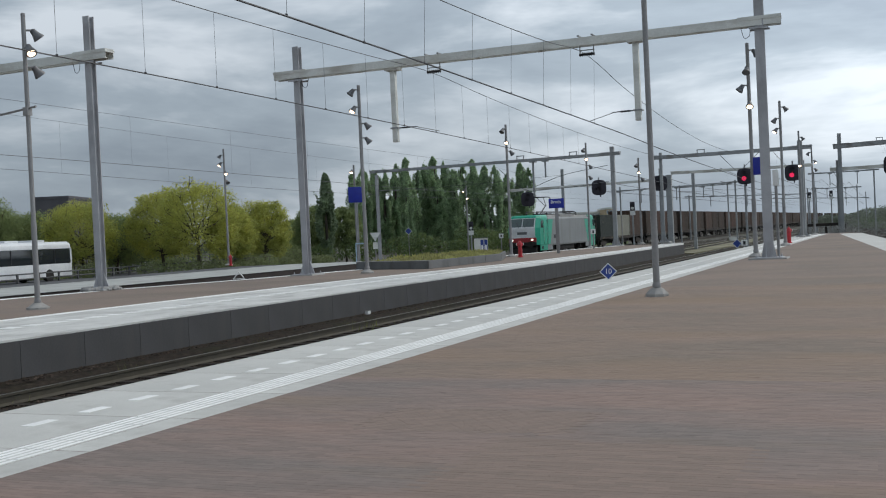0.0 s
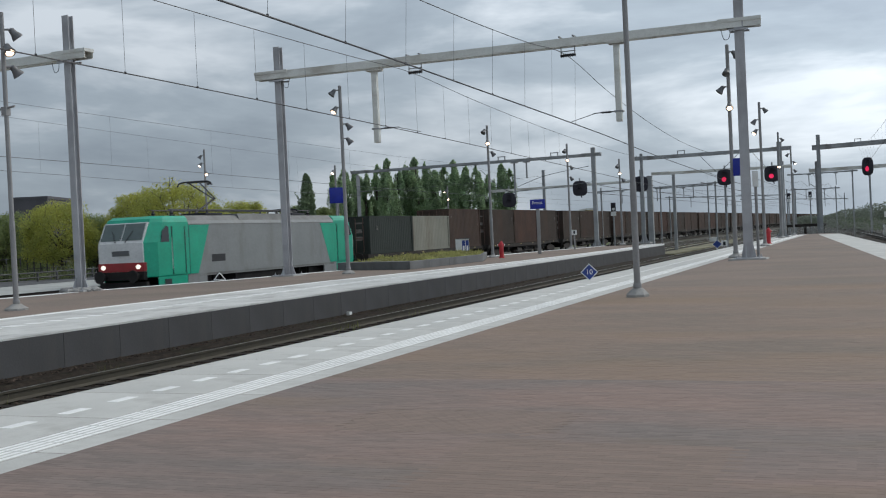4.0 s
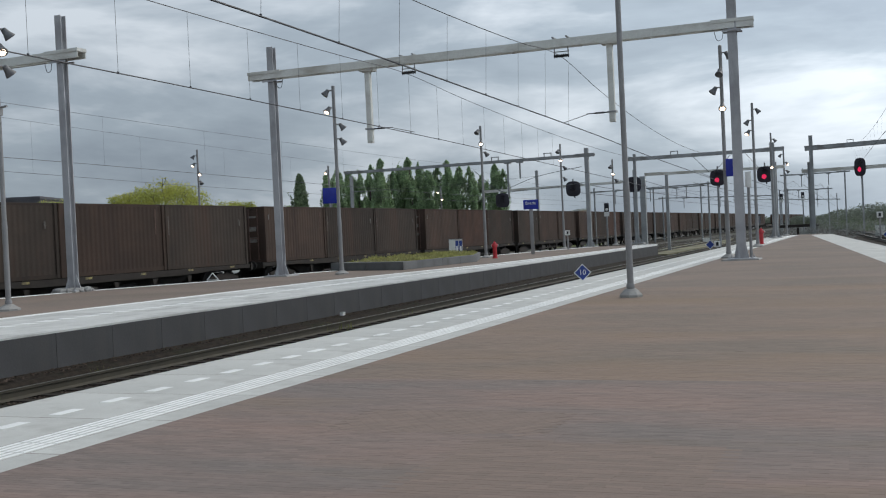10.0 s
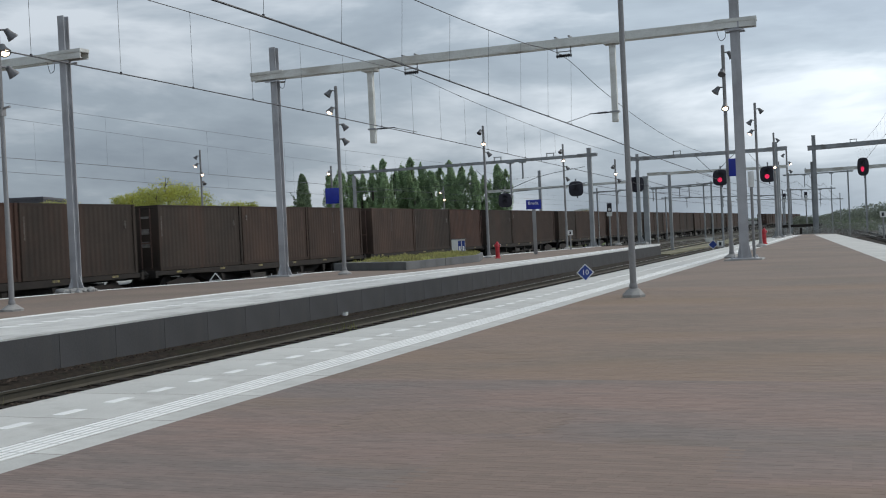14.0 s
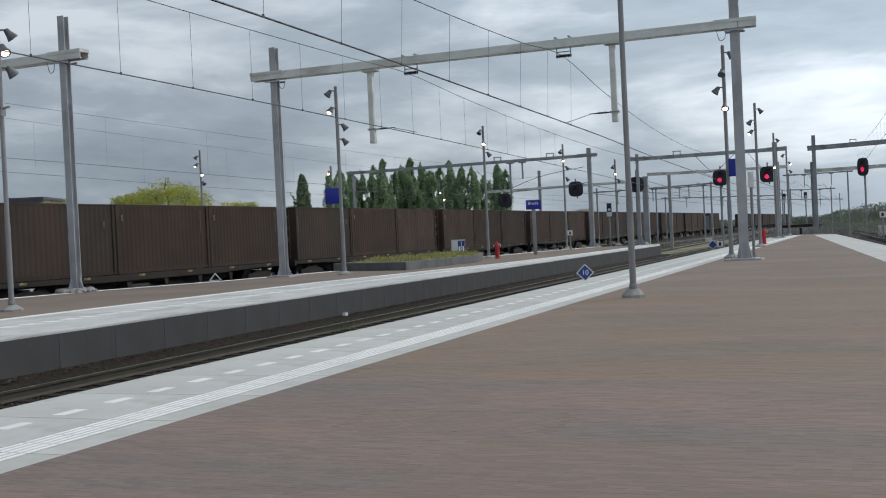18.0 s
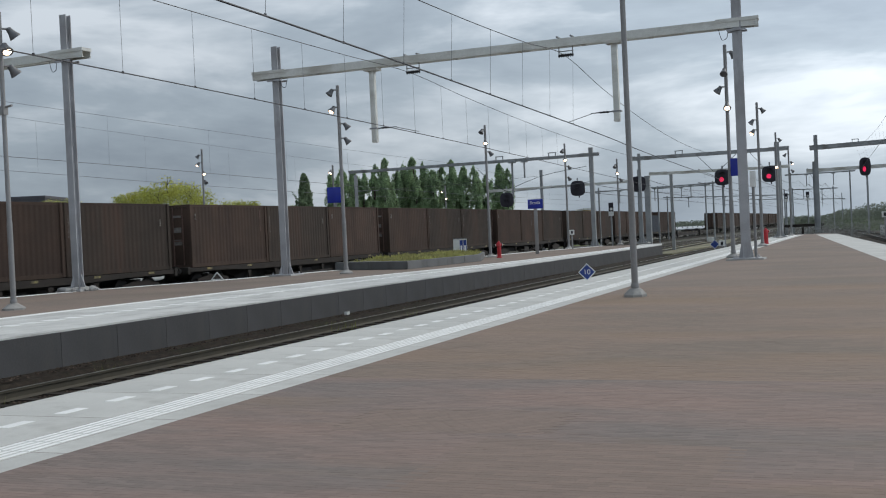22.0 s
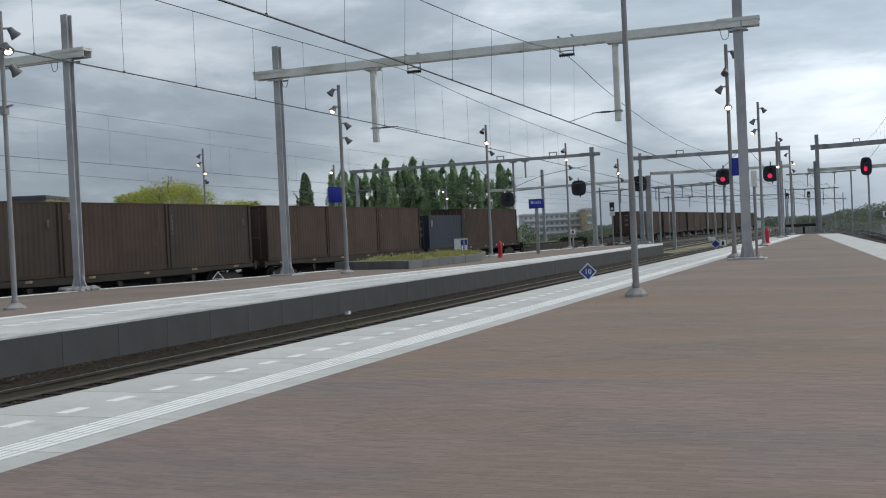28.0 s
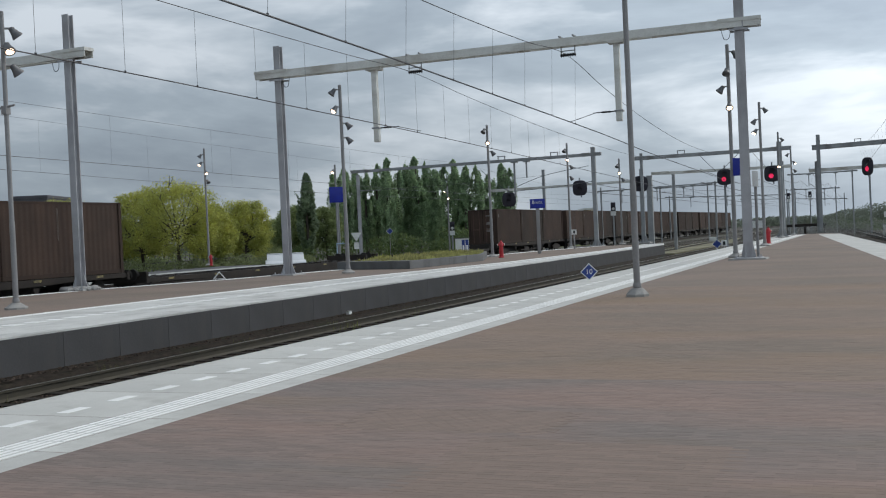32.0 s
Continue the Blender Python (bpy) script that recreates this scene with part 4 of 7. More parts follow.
lamp_post(-5.4, 60.0, [(7.45, 20, False), (6.85, 200, False), (6.3, 215, True)], "slim grey lamp post with flood lamps near the hydrant", 7.8)
lamp_post(-6.4, 85.4, [(7.6, 20, False), (5.6, toward(-5, 86), True)], "slim grey lamp post at the platform end", 8.1)
lamp_post(-6.2, 96.0, [(7.0, 200, False), (6.3, -30, True), (5.6, 0, False)], "slim grey lamp post past the platform end", 7.4)
lamp_post(-44.2, 64.6, [(7.95, -150, False), (7.4, -130, True), (6.75, -40, True), (6.1, -20, False)], "far grey lamp post with lit flood lamps", 8.4)
lamp_post(-36.0, 68.95, [(7.45, toward(-36, 69) - 30, True)], "far grey lamp post behind the far platform", 7.85, z0=-0.98)
lamp_post(-38.4, 97.0, [(6.2, -120, True), (5.5, -60, True)], "far grey lamp post before the poplars", 6.6, z0=-0.4)


# ---- signs ----
def text_geo(body, size):
    cu = bpy.data.curves.new("lettering", "FONT")
    cu.body, cu.size, cu.extrude = body, size, 0.004
    cu.align_x, cu.align_y = "CENTER", "CENTER"
    ob = bpy.data.objects.new("lettering", cu)
    scene.collection.objects.link(ob)
    me = bpy.data.meshes.new_from_object(ob.evaluated_get(bpy.context.evaluated_depsgraph_get()))
    bpy.data.objects.remove(ob)
    return me


def lettering(body, size, material, parent, at):
    me = text_geo(body, size)
    me.materials.clear()
    me.materials.append(material)
    ob = new("lettering", me)
    ob.parent, ob.matrix_basis = parent, at
    return ob


def facing(x, y, z):
    """The pose of an upright board whose front (local +z) faces the camera's side."""
    return pose(x, y, z) @ Matrix.Rotation(math.atan2(-x, y), 4, "Z") @ Matrix.Rotation(radians(90), 4, "X")


def diamond_sign(x, y, z, r, body, label, post_z=-0.7):
    t = thing("diamond_sign", label, "sign", facing(x, y, z), "diamond stop signs")
    sq = lambda k, a, b: Geo().add([(k, 0, a), (0, k, a), (-k, 0, a), (0, -k, a), (k, 0, b), (0, k, b), (-k, 0, b), (0, -k, b)], [(0, 1, 2, 3), (7, 6, 5, 4), (0, 4, 5, 1), (1, 5, 6, 2), (2, 6, 7, 3), (3, 7, 4, 0)])
    part("border_plate", sq(r, -0.012, 0.0), M_WHITE, t, "white border")
    part("face", sq(r * 0.86, 0.0, 0.006), M_BLUE2, t, "blue face")
    if body:
        lettering(body, r * 0.82, M_WHITE, t, pose(0, 0, 0.012))
    part("post", Geo().tube((0, post_z - z, -0.045), (0, 0.05, -0.045), 0.03), M_POLE, t)
    return t


def board(name, x, y, z, w, h, material, label, post_h=0.0, rim=None, category="sign"):
    t = thing(name, label, category, facing(x, y, z))
    part("panel", Geo().box(-w / 2, -h / 2, -0.03, w / 2, h / 2, 0.03), material, t, bevel=0.012)
    if rim:
        part("rim", Geo().box(-w / 2 - 0.02, -h / 2 - 0.02, -0.04, w / 2 + 0.02, h / 2 + 0.02, -0.031), rim, t)
    if post_h:
        part("post", Geo().tube((0, -h / 2 - post_h, -0.07), (0, h / 2 - 0.1, -0.07), 0.055, seg=10), M_POLE, t)
    return t


diamond_sign(-7.22, 28.5, 0.21, 0.24, "10", "blue diamond sign with a white border and the number ten")
diamond_sign(-8.2, 62, 0.17, 0.27, "", "small blue diamond sign at the platform edge")
sq8 = board("number_plate_sign", -8.05, 64.0, 0.16, 0.36, 0.34, M_WHITE, "small white square sign beside the diamond sign")
part("mark", Geo().box(-0.07, -0.11, 0.031, 0.07, 0.11, 0.036), M_DARK, sq8)
part("post", Geo().tube((0, -1.0, -0.05), (0, 0, -0.05), 0.025), M_POLE, sq8)
diamond_sign(-42.5, 92.0, 2.0, 0.34, "", "white-bordered diamond sign before the poplars", -0.9)
s8 = board("speed_sign", -19.18, 72.0, 1.19, 0.34, 0.34, M_WHITE, "square white sign with a black digit on a thin post", 1.2)
part("mark", Geo().box(-0.06, -0.1, 0.031, 0.06, 0.1, 0.036), M_DARK, s8)
s8 = board("speed_sign", -34.5, 95.7, 1.13, 0.43, 0.43, M_WHITE, "square white sign with a black digit on a thin post", 1.2)
part("mark", Geo().box(-0.06, -0.1, 0.031, 0.06, 0.1, 0.036), M_DARK, s8)
name_sign = board("station_sign", -18.87, 62.5, 3.05, 0.92, 0.58, M_BLUE, "blue station name sign on a stout grey post")
part("stout_post", Geo().box(-0.11, -3.05, -0.16, 0.11, -0.2, -0.04), M_POLE, name_sign, bevel=0.02)
lettering("Breda", 0.27, M_WHITE, name_sign, pose(-0.02, 0.08, 0.034))
back = board("sign_board", -4.61, 42.3, 3.50, 0.52, 0.68, M_BLUE, "plain blue sign board fixed to a lamp post")
part("clamp", Geo().box(-0.32, -0.06, -0.3, 0.1, 0.06, -0.03), M_POLE, back)
back = board("sign_board", -33.4, 64.2, 4.46, 1.12, 1.06, M_BLUE, "plain blue sign board on a tall grey post", 4.0)
wa = board("wall_box", -3.90, 40.60, 2.94, 0.21, 0.58, M_SLABW, "pale grey box on a post behind the mast", 2.6, None, "box")
part("box_body", Geo().box(-0.085, -0.28, -0.25, 0.085, 0.28, -0.031), M_SLABW, wa)


# ---- signals ----
def big_signal(x, y, z, r, label, lit=True, post=0.0, up=0.6):
    """A broad dark backing board with a hooded lamp."""
    t = thing("railway_signal", label, "signal", facing(x, y, z), "railway signals")
    n = 28
    pts = []
    for i in range(n):
        a = 2 * math.pi * i / n
        c, s = math.cos(a), math.sin(a)
        pts.append((r * math.copysign(abs(c) ** 0.62, c), r * 1.05 * math.copysign(abs(s) ** 0.62, s)))
    part("backing_board", Geo().prism(pts, -0.10, 0.0), M_SIGNAL, t, "rounded black backing board", bevel=0.03)
    for k, (dx, dz) in enumerate(((0.0, 0.38), (-0.12, -0.28))):
        on = lit and k == 1
        lamp = part("lamp", Geo().lathe([(0.02, 0.045), (r * 0.27, 0.035), (r * 0.30, 0.0)] if on else [(0.02, 0.02), (0.15, 0.015), (0.16, 0.0)], 16, (dx * r, dz * r, 0)), M_RED if on else M_SIGNAL, t, "glowing red lamp" if on else "")
        hood = Geo()
        for i in range(10):
            a0, a1 = math.pi * i / 10, math.pi * (i + 1) / 10
            q = r * 0.38
            hood.add([(dx * r + q * math.cos(a), dz * r + q * math.sin(a), zz) for zz in (0.0, 0.22) for a in (a0, a1)] + [(dx * r + (q + 0.015) * math.cos(a), dz * r + (q + 0.015) * math.sin(a), zz) for zz in (0.0, 0.22) for a in (a0, a1)],
                     [(0, 1, 3, 2), (4, 6, 7, 5), (2, 3, 7, 6)])
        part("hood", hood, M_SIGNAL, t)
    part("back_box", Geo().box(-r * 0.45, -r * 0.8, -0.42, r * 0.45, r * 0.8, -0.11), M_SIGNAL, t, bevel=0.03)
    part("spike", Geo().tube((0.1, -r * 1.02, -0.05), (0.12, -r * 1.3, -0.05), 0.05), M_SIGNAL, t)
    part("hanger", Geo().tube((0, r * 0.7, -0.25), (0, r + up, -0.25), 0.06), M_OLDSTEEL, t)
    if post:
        part("post", Geo().tube((0.0, -post, -0.27), (0.0, -r * 0.7, -0.27), 0.09), M_OLDSTEEL, t)
    return t


big_signal(-23.0, 88.9, 4.88, 0.62, "round-cornered black signal board with a dark lamp", False, 0, 0.25)
big_signal(-17.9, 89.4, 4.95, 0.62, "round-cornered black signal board on a post", False, 5.9)
big_signal(-11.0, 89.6, 5.08, 0.62, "round-cornered black signal with a red lamp", True, 6.0, 0.35)
big_signal(-7.3, 89.9, 5.13, 0.62, "round-cornered black signal with a red lamp", True, 0, 0.35)
big_signal(-29.4, 88.9, 4.25, 0.60, "round-cornered black signal before the poplars", False, 0, 0.6)
sg = big_signal(-0.15, 112.2, 6.2, 0.80, "tall oval dark signal with a red lamp", True, 0, 0.1)
sg.scale = (0.66, 1.05, 1.0)


def dwarf_signal(x, y, z, label, post, size=1.0):
    t = thing("small_signal", label, "signal", facing(x, y, z) @ Matrix.Scale(size, 4), "small signals")
    part("case", Geo().box(-0.28, -0.5, -0.25, 0.28, 0.5, 0.0), M_SIGNAL, t, bevel=0.05)
    part("white_plate", Geo().box(-0.3, -1.05, -0.06, 0.3, -0.55, -0.02), M_WHITE, t)
    part("lamp_ring", Geo().lathe([(0.02, 0.03), (0.15, 0.025), (0.17, 0.0)], 14, (0, -0.25, 0)), M_WHITE, t)
    part("hood", Geo().box(-0.22, 0.1, 0.0, 0.22, 0.16, 0.25), M_SIGNAL, t)
    part("post", Geo().tube((0, -post / size, -0.12), (0, -0.5, -0.12), 0.07 / size), M_OLDSTEEL, t)
    return t


dwarf_signal(-20.9, 92.0, 3.2, "small black signal with a white plate on a post", 3.6, 0.75)
dwarf_signal(-8.5, 125, 4.0, "small black signal with a white plate on a slim post", 5.0, 0.62)
dwarf_signal(-6.22, 125, 4.05, "small black signal with a white plate on a slim post", 5.0, 0.62)
dwarf_signal(-36.5, 93, 2.2, "small dark signal with white plates before the poplars", 3.0, 0.8)


# ---- hydrants, cabinet, planter ----
def hydrant(x, y, s, label, z0=0.0):
    t = thing("fire_hydrant", label, "hydrant", pose(x, y, z0, 0, 0, 20) @ Matrix.Diagonal((s, s, s, 1)), "red hydrants")
    part("barrel", Geo().lathe([(0.17, 0.0), (0.17, 0.05), (0.12, 0.06), (0.12, 0.62), (0.14, 0.64), (0.14, 0.70), (0.13, 0.72), (0.12, 0.82), (0.08, 0.90), (0.05, 0.91)], 16), M_REDP, t)
    for s1 in (-1, 1):
        outlet = part("outlet", Geo().tube((s1 * 0.10, 0, 0.74), (s1 * 0.175, 0, 0.73), 0.06, 0.065, 12), M_REDP, t)
        part("cap", Geo().tube((s1 * 0.175, 0, 0.73), (s1 * 0.21, 0, 0.725), 0.07, 0.06, 12), M_BEAM, outlet, "pale metal cap")
    part("bonnet_nut", Geo().lathe([(0.04, 0.91), (0.04, 0.97)], 5), M_REDP, t)
    return t


hydrant(-19.18, 56.2, 0.98, "red fire hydrant with pale caps on the middle platform")
hydrant(-5.72, 66.0, 1.0, "red fire hydrant near the platform end")
hydrant(-43.3, 63.5, 0.82, "red fire hydrant on the far platform")

cab = thing("info_cabinet", "grey cabinet with two blue pictogram panels beside the planter", "cabinet", facing(-22.42, 58.45, 0.0) @ Matrix.Diagonal((1, 0.87, 1, 1)))
part("body", Geo().box(-0.34, 0.05, -0.5, 0.46, 1.32, 0.0), M_BEAM, cab, bevel=0.03)
part("plinth", Geo().box(-0.30, -0.02, -0.46, 0.42, 0.05, -0.04), M_BASE, cab)
for k, sx in enumerate((0.06, 0.28)):
    pnl = part("panel", Geo().box(sx - 0.02, 0.35, 0.0, sx + 0.16, 1.22, 0.01), M_BLUE2, cab, "blue panel")
    part("pictogram", Geo().box(sx + 0.02, 0.45, 0.01, sx + 0.12, 0.86, 0.014), M_WHITE, pnl, "white pictogram bar")
part("roof_lid", Geo().frust(-0.38, 1.32, -0.54, 0.5, 1.36, 0.04, 0.0), M_PLANTER, cab)

PL = [(-23.3, 44.4), (-18.55, 42.05), (-18.3, 50.7), (-20.4, 57.2), (-21.9, 57.7), (-22.2, 51.5)]
pln = thing("planter", "low angular concrete planter full of yellow-green sedum", "planter")
cx, cy = sum(p[0] for p in PL) / 6, sum(p[1] for p in PL) / 6
for (xa, ya), (xb, yb) in zip(PL, PL[1:] + PL[:1]):
    L = math.hypot(xb - xa, yb - ya)
    k = max(1, round(L / 2.4))
    for i in range(k):
        u0, u1 = i / k + 0.0015, (i + 1) / k - 0.0015
        q = [(xa + (xb - xa) * u, ya + (yb - ya) * u) for u in (u0, u1)]
        inn = [(cx + (px - cx) * 0.92, cy + (py - cy) * 0.92) for px, py in q[::-1]]
        part("wall_block", Geo().prism(q + inn, 0.0, 0.36), M_PLANTER, pln, smooth=False, bevel=0.015)
g = Geo()
inner = [(cx + (px - cx) * 0.93, cy + (py - cy) * 0.93) for px, py in PL]
g.prism(inner, 0.05, 0.33)
g.add([(px, py, 0.33) for px, py in inner] + [(cx, cy, 0.50)], [(i, (i + 1) % 6, 6) for i in range(6)])
part("soil", g, M_SOIL, pln, "earthy mound", smooth=False)
rnd = random.Random(9)
g = Geo()
for i in range(9000):
    k = rnd.randrange(6)
    a, b = rnd.random(), rnd.random()
    if a + b > 1:
        a, b = 1 - a, 1 - b
    p, q = inner[k], inner[(k + 1) % 6]
    x, y = cx + (p[0] - cx) * a + (q[0] - cx) * b, cy + (p[1] - cy) * a + (q[1] - cy) * b
    z = 0.33 + 0.16 * (1 - a - b)
    if x < -21.4 and y < 46.5 and rnd.random() < 0.8:
        continue
    hgt = rnd.uniform(0.02, 0.15) * max(0.15, 0.9 + 1.6 * noise.noise((x * 0.9, y * 0.9, 0)))
    w = rnd.uniform(0.02, 0.05)
    an = rnd.uniform(0, 6.28)
    c, s = math.cos(an) * w, math.sin(an) * w
    lx, ly = rnd.uniform(-0.14, 0.14), rnd.uniform(-0.14, 0.14)
    g.add([(x - c, y - s, z), (x + c, y + s, z), (x + lx, y + ly, z + hgt)], [(0, 1, 2)])
tagged(part("sedum", g, M_SEDUM, pln, "dry yellow-green sedum and grass", smooth=False), kind="stuff")

tri = thing("edge_bracket", "small white triangular bracket on the platform edge", "bracket", facing(-25.2, 37.5, 0.0))
for s in (-1, 1):
    part("leg", Geo().tube((s * 0.24, 0.0, 0), (0, 0.30, 0), 0.022), M_WHITE, tri)
part("foot_bar", Geo().tube((-0.24, 0.012, 0), (0.24, 0.012, 0), 0.014), M_WHITE, tri)
lb = thing("bollard_box", "small white box lying at the foot of the dark wall", "box", pose(-13.4, 26.1, -0.66))
part("box_body", Geo().box(-0.05, -0.08, 0, 0.05, 0.08, 0.09), M_WHITE, lb, bevel=0.015)
part("box_lid", Geo().box(-0.055, -0.085, 0.09, 0.055, 0.085, 0.10), M_BASE, lb)

fs = thing("frame_sign", "small pale blue frame stand by the far platform end", "sign", facing(-32.6, 63.0, -0.12))
for s in (-0.36, 0.36):
    part("leg", Geo().tube((s, 0, 0), (s, 1.25, 0), 0.035), M_BLUEP, fs)
part("top_bar", Geo().tube((-0.39, 1.27, 0), (0.39, 1.27, 0), 0.045), M_BLUEP, fs)
ts = thing("triangle_sign", "pale triangular sign back on a thin post", "sign", facing(-32.3, 64.5, -0.12))
part("board", Geo().add([(-0.36, 1.95, 0), (0, 1.35, 0), (0.36, 1.95, 0), (-0.36, 1.95, 0.02), (0, 1.35, 0.02), (0.36, 1.95, 0.02)], [(2, 1, 0), (3, 4, 5), (0, 1, 4, 3), (1, 2, 5, 4), (2, 0, 3, 5)]), M_BEAM, ts, smooth=False)
part("lower_board", Geo().box(-0.16, 0.85, 0.0, 0.16, 1.3, 0.02), M_BEAM, ts)
part("post", Geo().tube((0, 0, -0.03), (0, 1.95, -0.03), 0.03), M_POLE, ts)


# ---- trees ----
def leaf_cloud(gg, rnd, centre, rx, ry, rz, count, size, tight=0.0):
    """Small slanted leaves through an uneven ball; tight draws them towards its shell."""
    cx, cy, cz = centre
    for _ in range(count):
        n = Vector((rnd.gauss(0, 1), rnd.gauss(0, 1), rnd.gauss(0, 1))).normalized()
        if tight:
            q = (1 - tight * rnd.random()) * rnd.uniform(0.88, 1.06)
        else:
            q = min(1.08, abs(rnd.gauss(0, 0.62)))
        p = Vector((cx + n.x * q * rx, cy + n.y * q * ry, cz + n.z * q * rz))
        s = size * rnd.uniform(0.5, 1.4)
        a = (Vector((rnd.gauss(0, 0.5), rnd.gauss(0, 0.5), rnd.gauss(0, 0.4))) + n).normalized()
        b = a.orthogonal().normalized()
        c = a.cross(b)
        u = rnd.uniform(0, 6.28)
        d1 = (b * math.cos(u) + c * math.sin(u)) * s
        d2 = (c * math.cos(u) - b * math.sin(u)) * s * 0.55
        gg.add([p - d1, p + d2, p + d1, p - d2], [(0, 1, 2, 3)])


def limb(gg, p0, p1, r0, r1, seg=7, bend=0.06, rnd=None):
    p0, p1 = Vector(p0), Vector(p1)
    L = (p1 - p0).length
    pts = [p0]
    for k in (1, 2, 3):
        q = p0.lerp(p1, k / 4)
        if rnd:
            q += Vector((rnd.uniform(-1, 1), rnd.uniform(-1, 1), rnd.uniform(-0.4, 0.4))) * L * bend
        pts.append(q)
    pts.append(p1)
    for i in range(4):
        gg.tube(pts[i], pts[i + 1], r0 + (r1 - r0) * i / 4, r0 + (r1 - r0) * (i + 1) / 4, seg, False)


def broad_tree(x, y, h, w, material, seed, label, z0=GROUND_Z, leaves=7000, size=0.17, low=0.28):
    rnd = random.Random(seed)
    t = thing("tree", label, "tree", pose(x, y, z0), "broad trees")
    wood, crown = Geo(), Geo()
    limb(wood, (0, 0, 0), (rnd.uniform(-0.2, 0.2), 0, h * 0.5), 0.020 * h, 0.011 * h, 9, 0.03, rnd)
    blobs = []
    n = 46
    zc, half = h * (0.5 + low * 0.5), h * (0.5 - low * 0.5)
    for i in range(n):
        u = (i + 0.5) / n
        el = math.asin(-0.75 + 1.72 * u)
        a = 2.399963 * i + rnd.uniform(-0.25, 0.25)
        k = rnd.uniform(0.66, 0.84)
        r = w * rnd.uniform(0.12, 0.19)
        c = (math.cos(a) * math.cos(el) * w * 0.5 * k, math.sin(a) * math.cos(el) * w * 0.5 * k, min(zc + math.sin(el) * half * k * 1.05, h - r * 0.8))
        if i % 2 == 0:
            limb(wood, (0, 0, h * rnd.uniform(0.2, 0.48)), c, 0.010 * h, 0.003 * h, 5, 0.07, rnd)
            for _ in range(3):
                e2 = Vector(c) + Vector((rnd.uniform(-1, 1), rnd.uniform(-1, 1), rnd.uniform(-0.2, 1))) * w * 0.12
                limb(wood, c, e2, 0.004 * h, 0.0015 * h, 4, 0.06, rnd)
        blobs.append((c, r))
    for c, r in blobs:
        leaf_cloud(crown, rnd, c, r * 1.1, r * 1.1, r * 0.85, leaves // n, size, 0.6)
    part("trunk", wood, M_BARK, t)
    part("crown", crown, material, t, smooth=False)
    return t


def poplar(h, w, seed, label, material=None, leaves=11500):
    """A column tree: steep limbs in one ragged flame of leaves, with gaps."""
    rnd = random.Random(seed)
    t = thing("poplar", label, "tree", pose(0, 0, 0), "row of poplars")
    wood, crown = Geo(), Geo()
    limb(wood, (0, 0, 0), (0, 0, h * 0.93), 0.020 * h, 0.003 * h, 7, 0.006, rnd)
    lean = (rnd.uniform(-0.12, 0.12) * w, rnd.uniform(-0.12, 0.12) * w)
    made = 0
    while made < leaves:
        u, a = rnd.random(), rnd.uniform(0, 6.28)
        wide = min(1.0, 0.55 + 1.5 * u) * max(0.0, 1 - max(0.0, (u - 0.45) / 0.55) ** 2.6) ** 0.8
        if rnd.random() > wide + 0.05:
            continue
        ca, sa = math.cos(a), math.sin(a)
        lump = noise.noise((ca * 1.6 + seed, sa * 1.6, u * 6)) + 0.6 * noise.noise((ca * 3.2, sa * 3.2 + seed, u * 15))
        rim = w * 0.5 * (wide * (1 + 0.6 * lump) + 0.05)
        q = rim * rnd.random() ** 0.4
        p = Vector((ca * q + lean[0] * u * u, sa * q + lean[1] * u * u, h * (0.05 + 0.94 * u + 0.07 * q / w)))
        if noise.noise((p.x * 1.1 + seed, p.y * 1.1, p.z * 0.4)) < -0.07:
            continue
        n = Vector((ca + rnd.gauss(0, 0.5), sa + rnd.gauss(0, 0.5), rnd.gauss(0.25, 0.5))).normalized()
        b = n.orthogonal().normalized()
        c = n.cross(b)
        k, z = rnd.uniform(0, 6.28), rnd.uniform(0.07, 0.17)
        d1 = (b * math.cos(k) + c * math.sin(k)) * z
        d2 = (c * math.cos(k) - b * math.sin(k)) * z * 0.6
        crown.add([p - d1, p + d2, p + d1, p - d2], [(0, 1, 2, 3)])
        made += 1
    part("trunk", wood, M_BARK, t)
    part("crown", crown, material or M_LEAFP, t, smooth=False)
    return t


def bush_row(name, pts, h, r, material, seed, label, count, size=0.22):
    rnd = random.Random(seed)
    g = Geo()
    for (xa, ya), (xb, yb) in zip(pts[:-1], pts[1:]):
        L = math.hypot(xb - xa, yb - ya)
        k = max(1, int(L / (r * 1.1)))
        for i in range(k):
            u = (i + rnd.random()) / k
            hh = h * rnd.uniform(0.55, 1.1)
            leaf_cloud(g, rnd, (xa + (xb - xa) * u, ya + (yb - ya) * u, GROUND_Z + hh * 0.5), r * rnd.uniform(0.7, 1.2), r * rnd.uniform(0.7, 1.2), hh * 0.55, count, size, 0.2)
    return solid(name, g, material, label, "bushes", kind="stuff", smooth=False)


def along(px, d):
    """Plan position at distance d along the view, at sideways share px (-0.416 to 0.416)."""
    ya = radians(21.97)
    return (-math.sin(ya) * d + math.cos(ya) * px * d, math.cos(ya) * d + math.sin(ya) * px * d)


def u_of(x):
    return (x - 784) / 1883.0


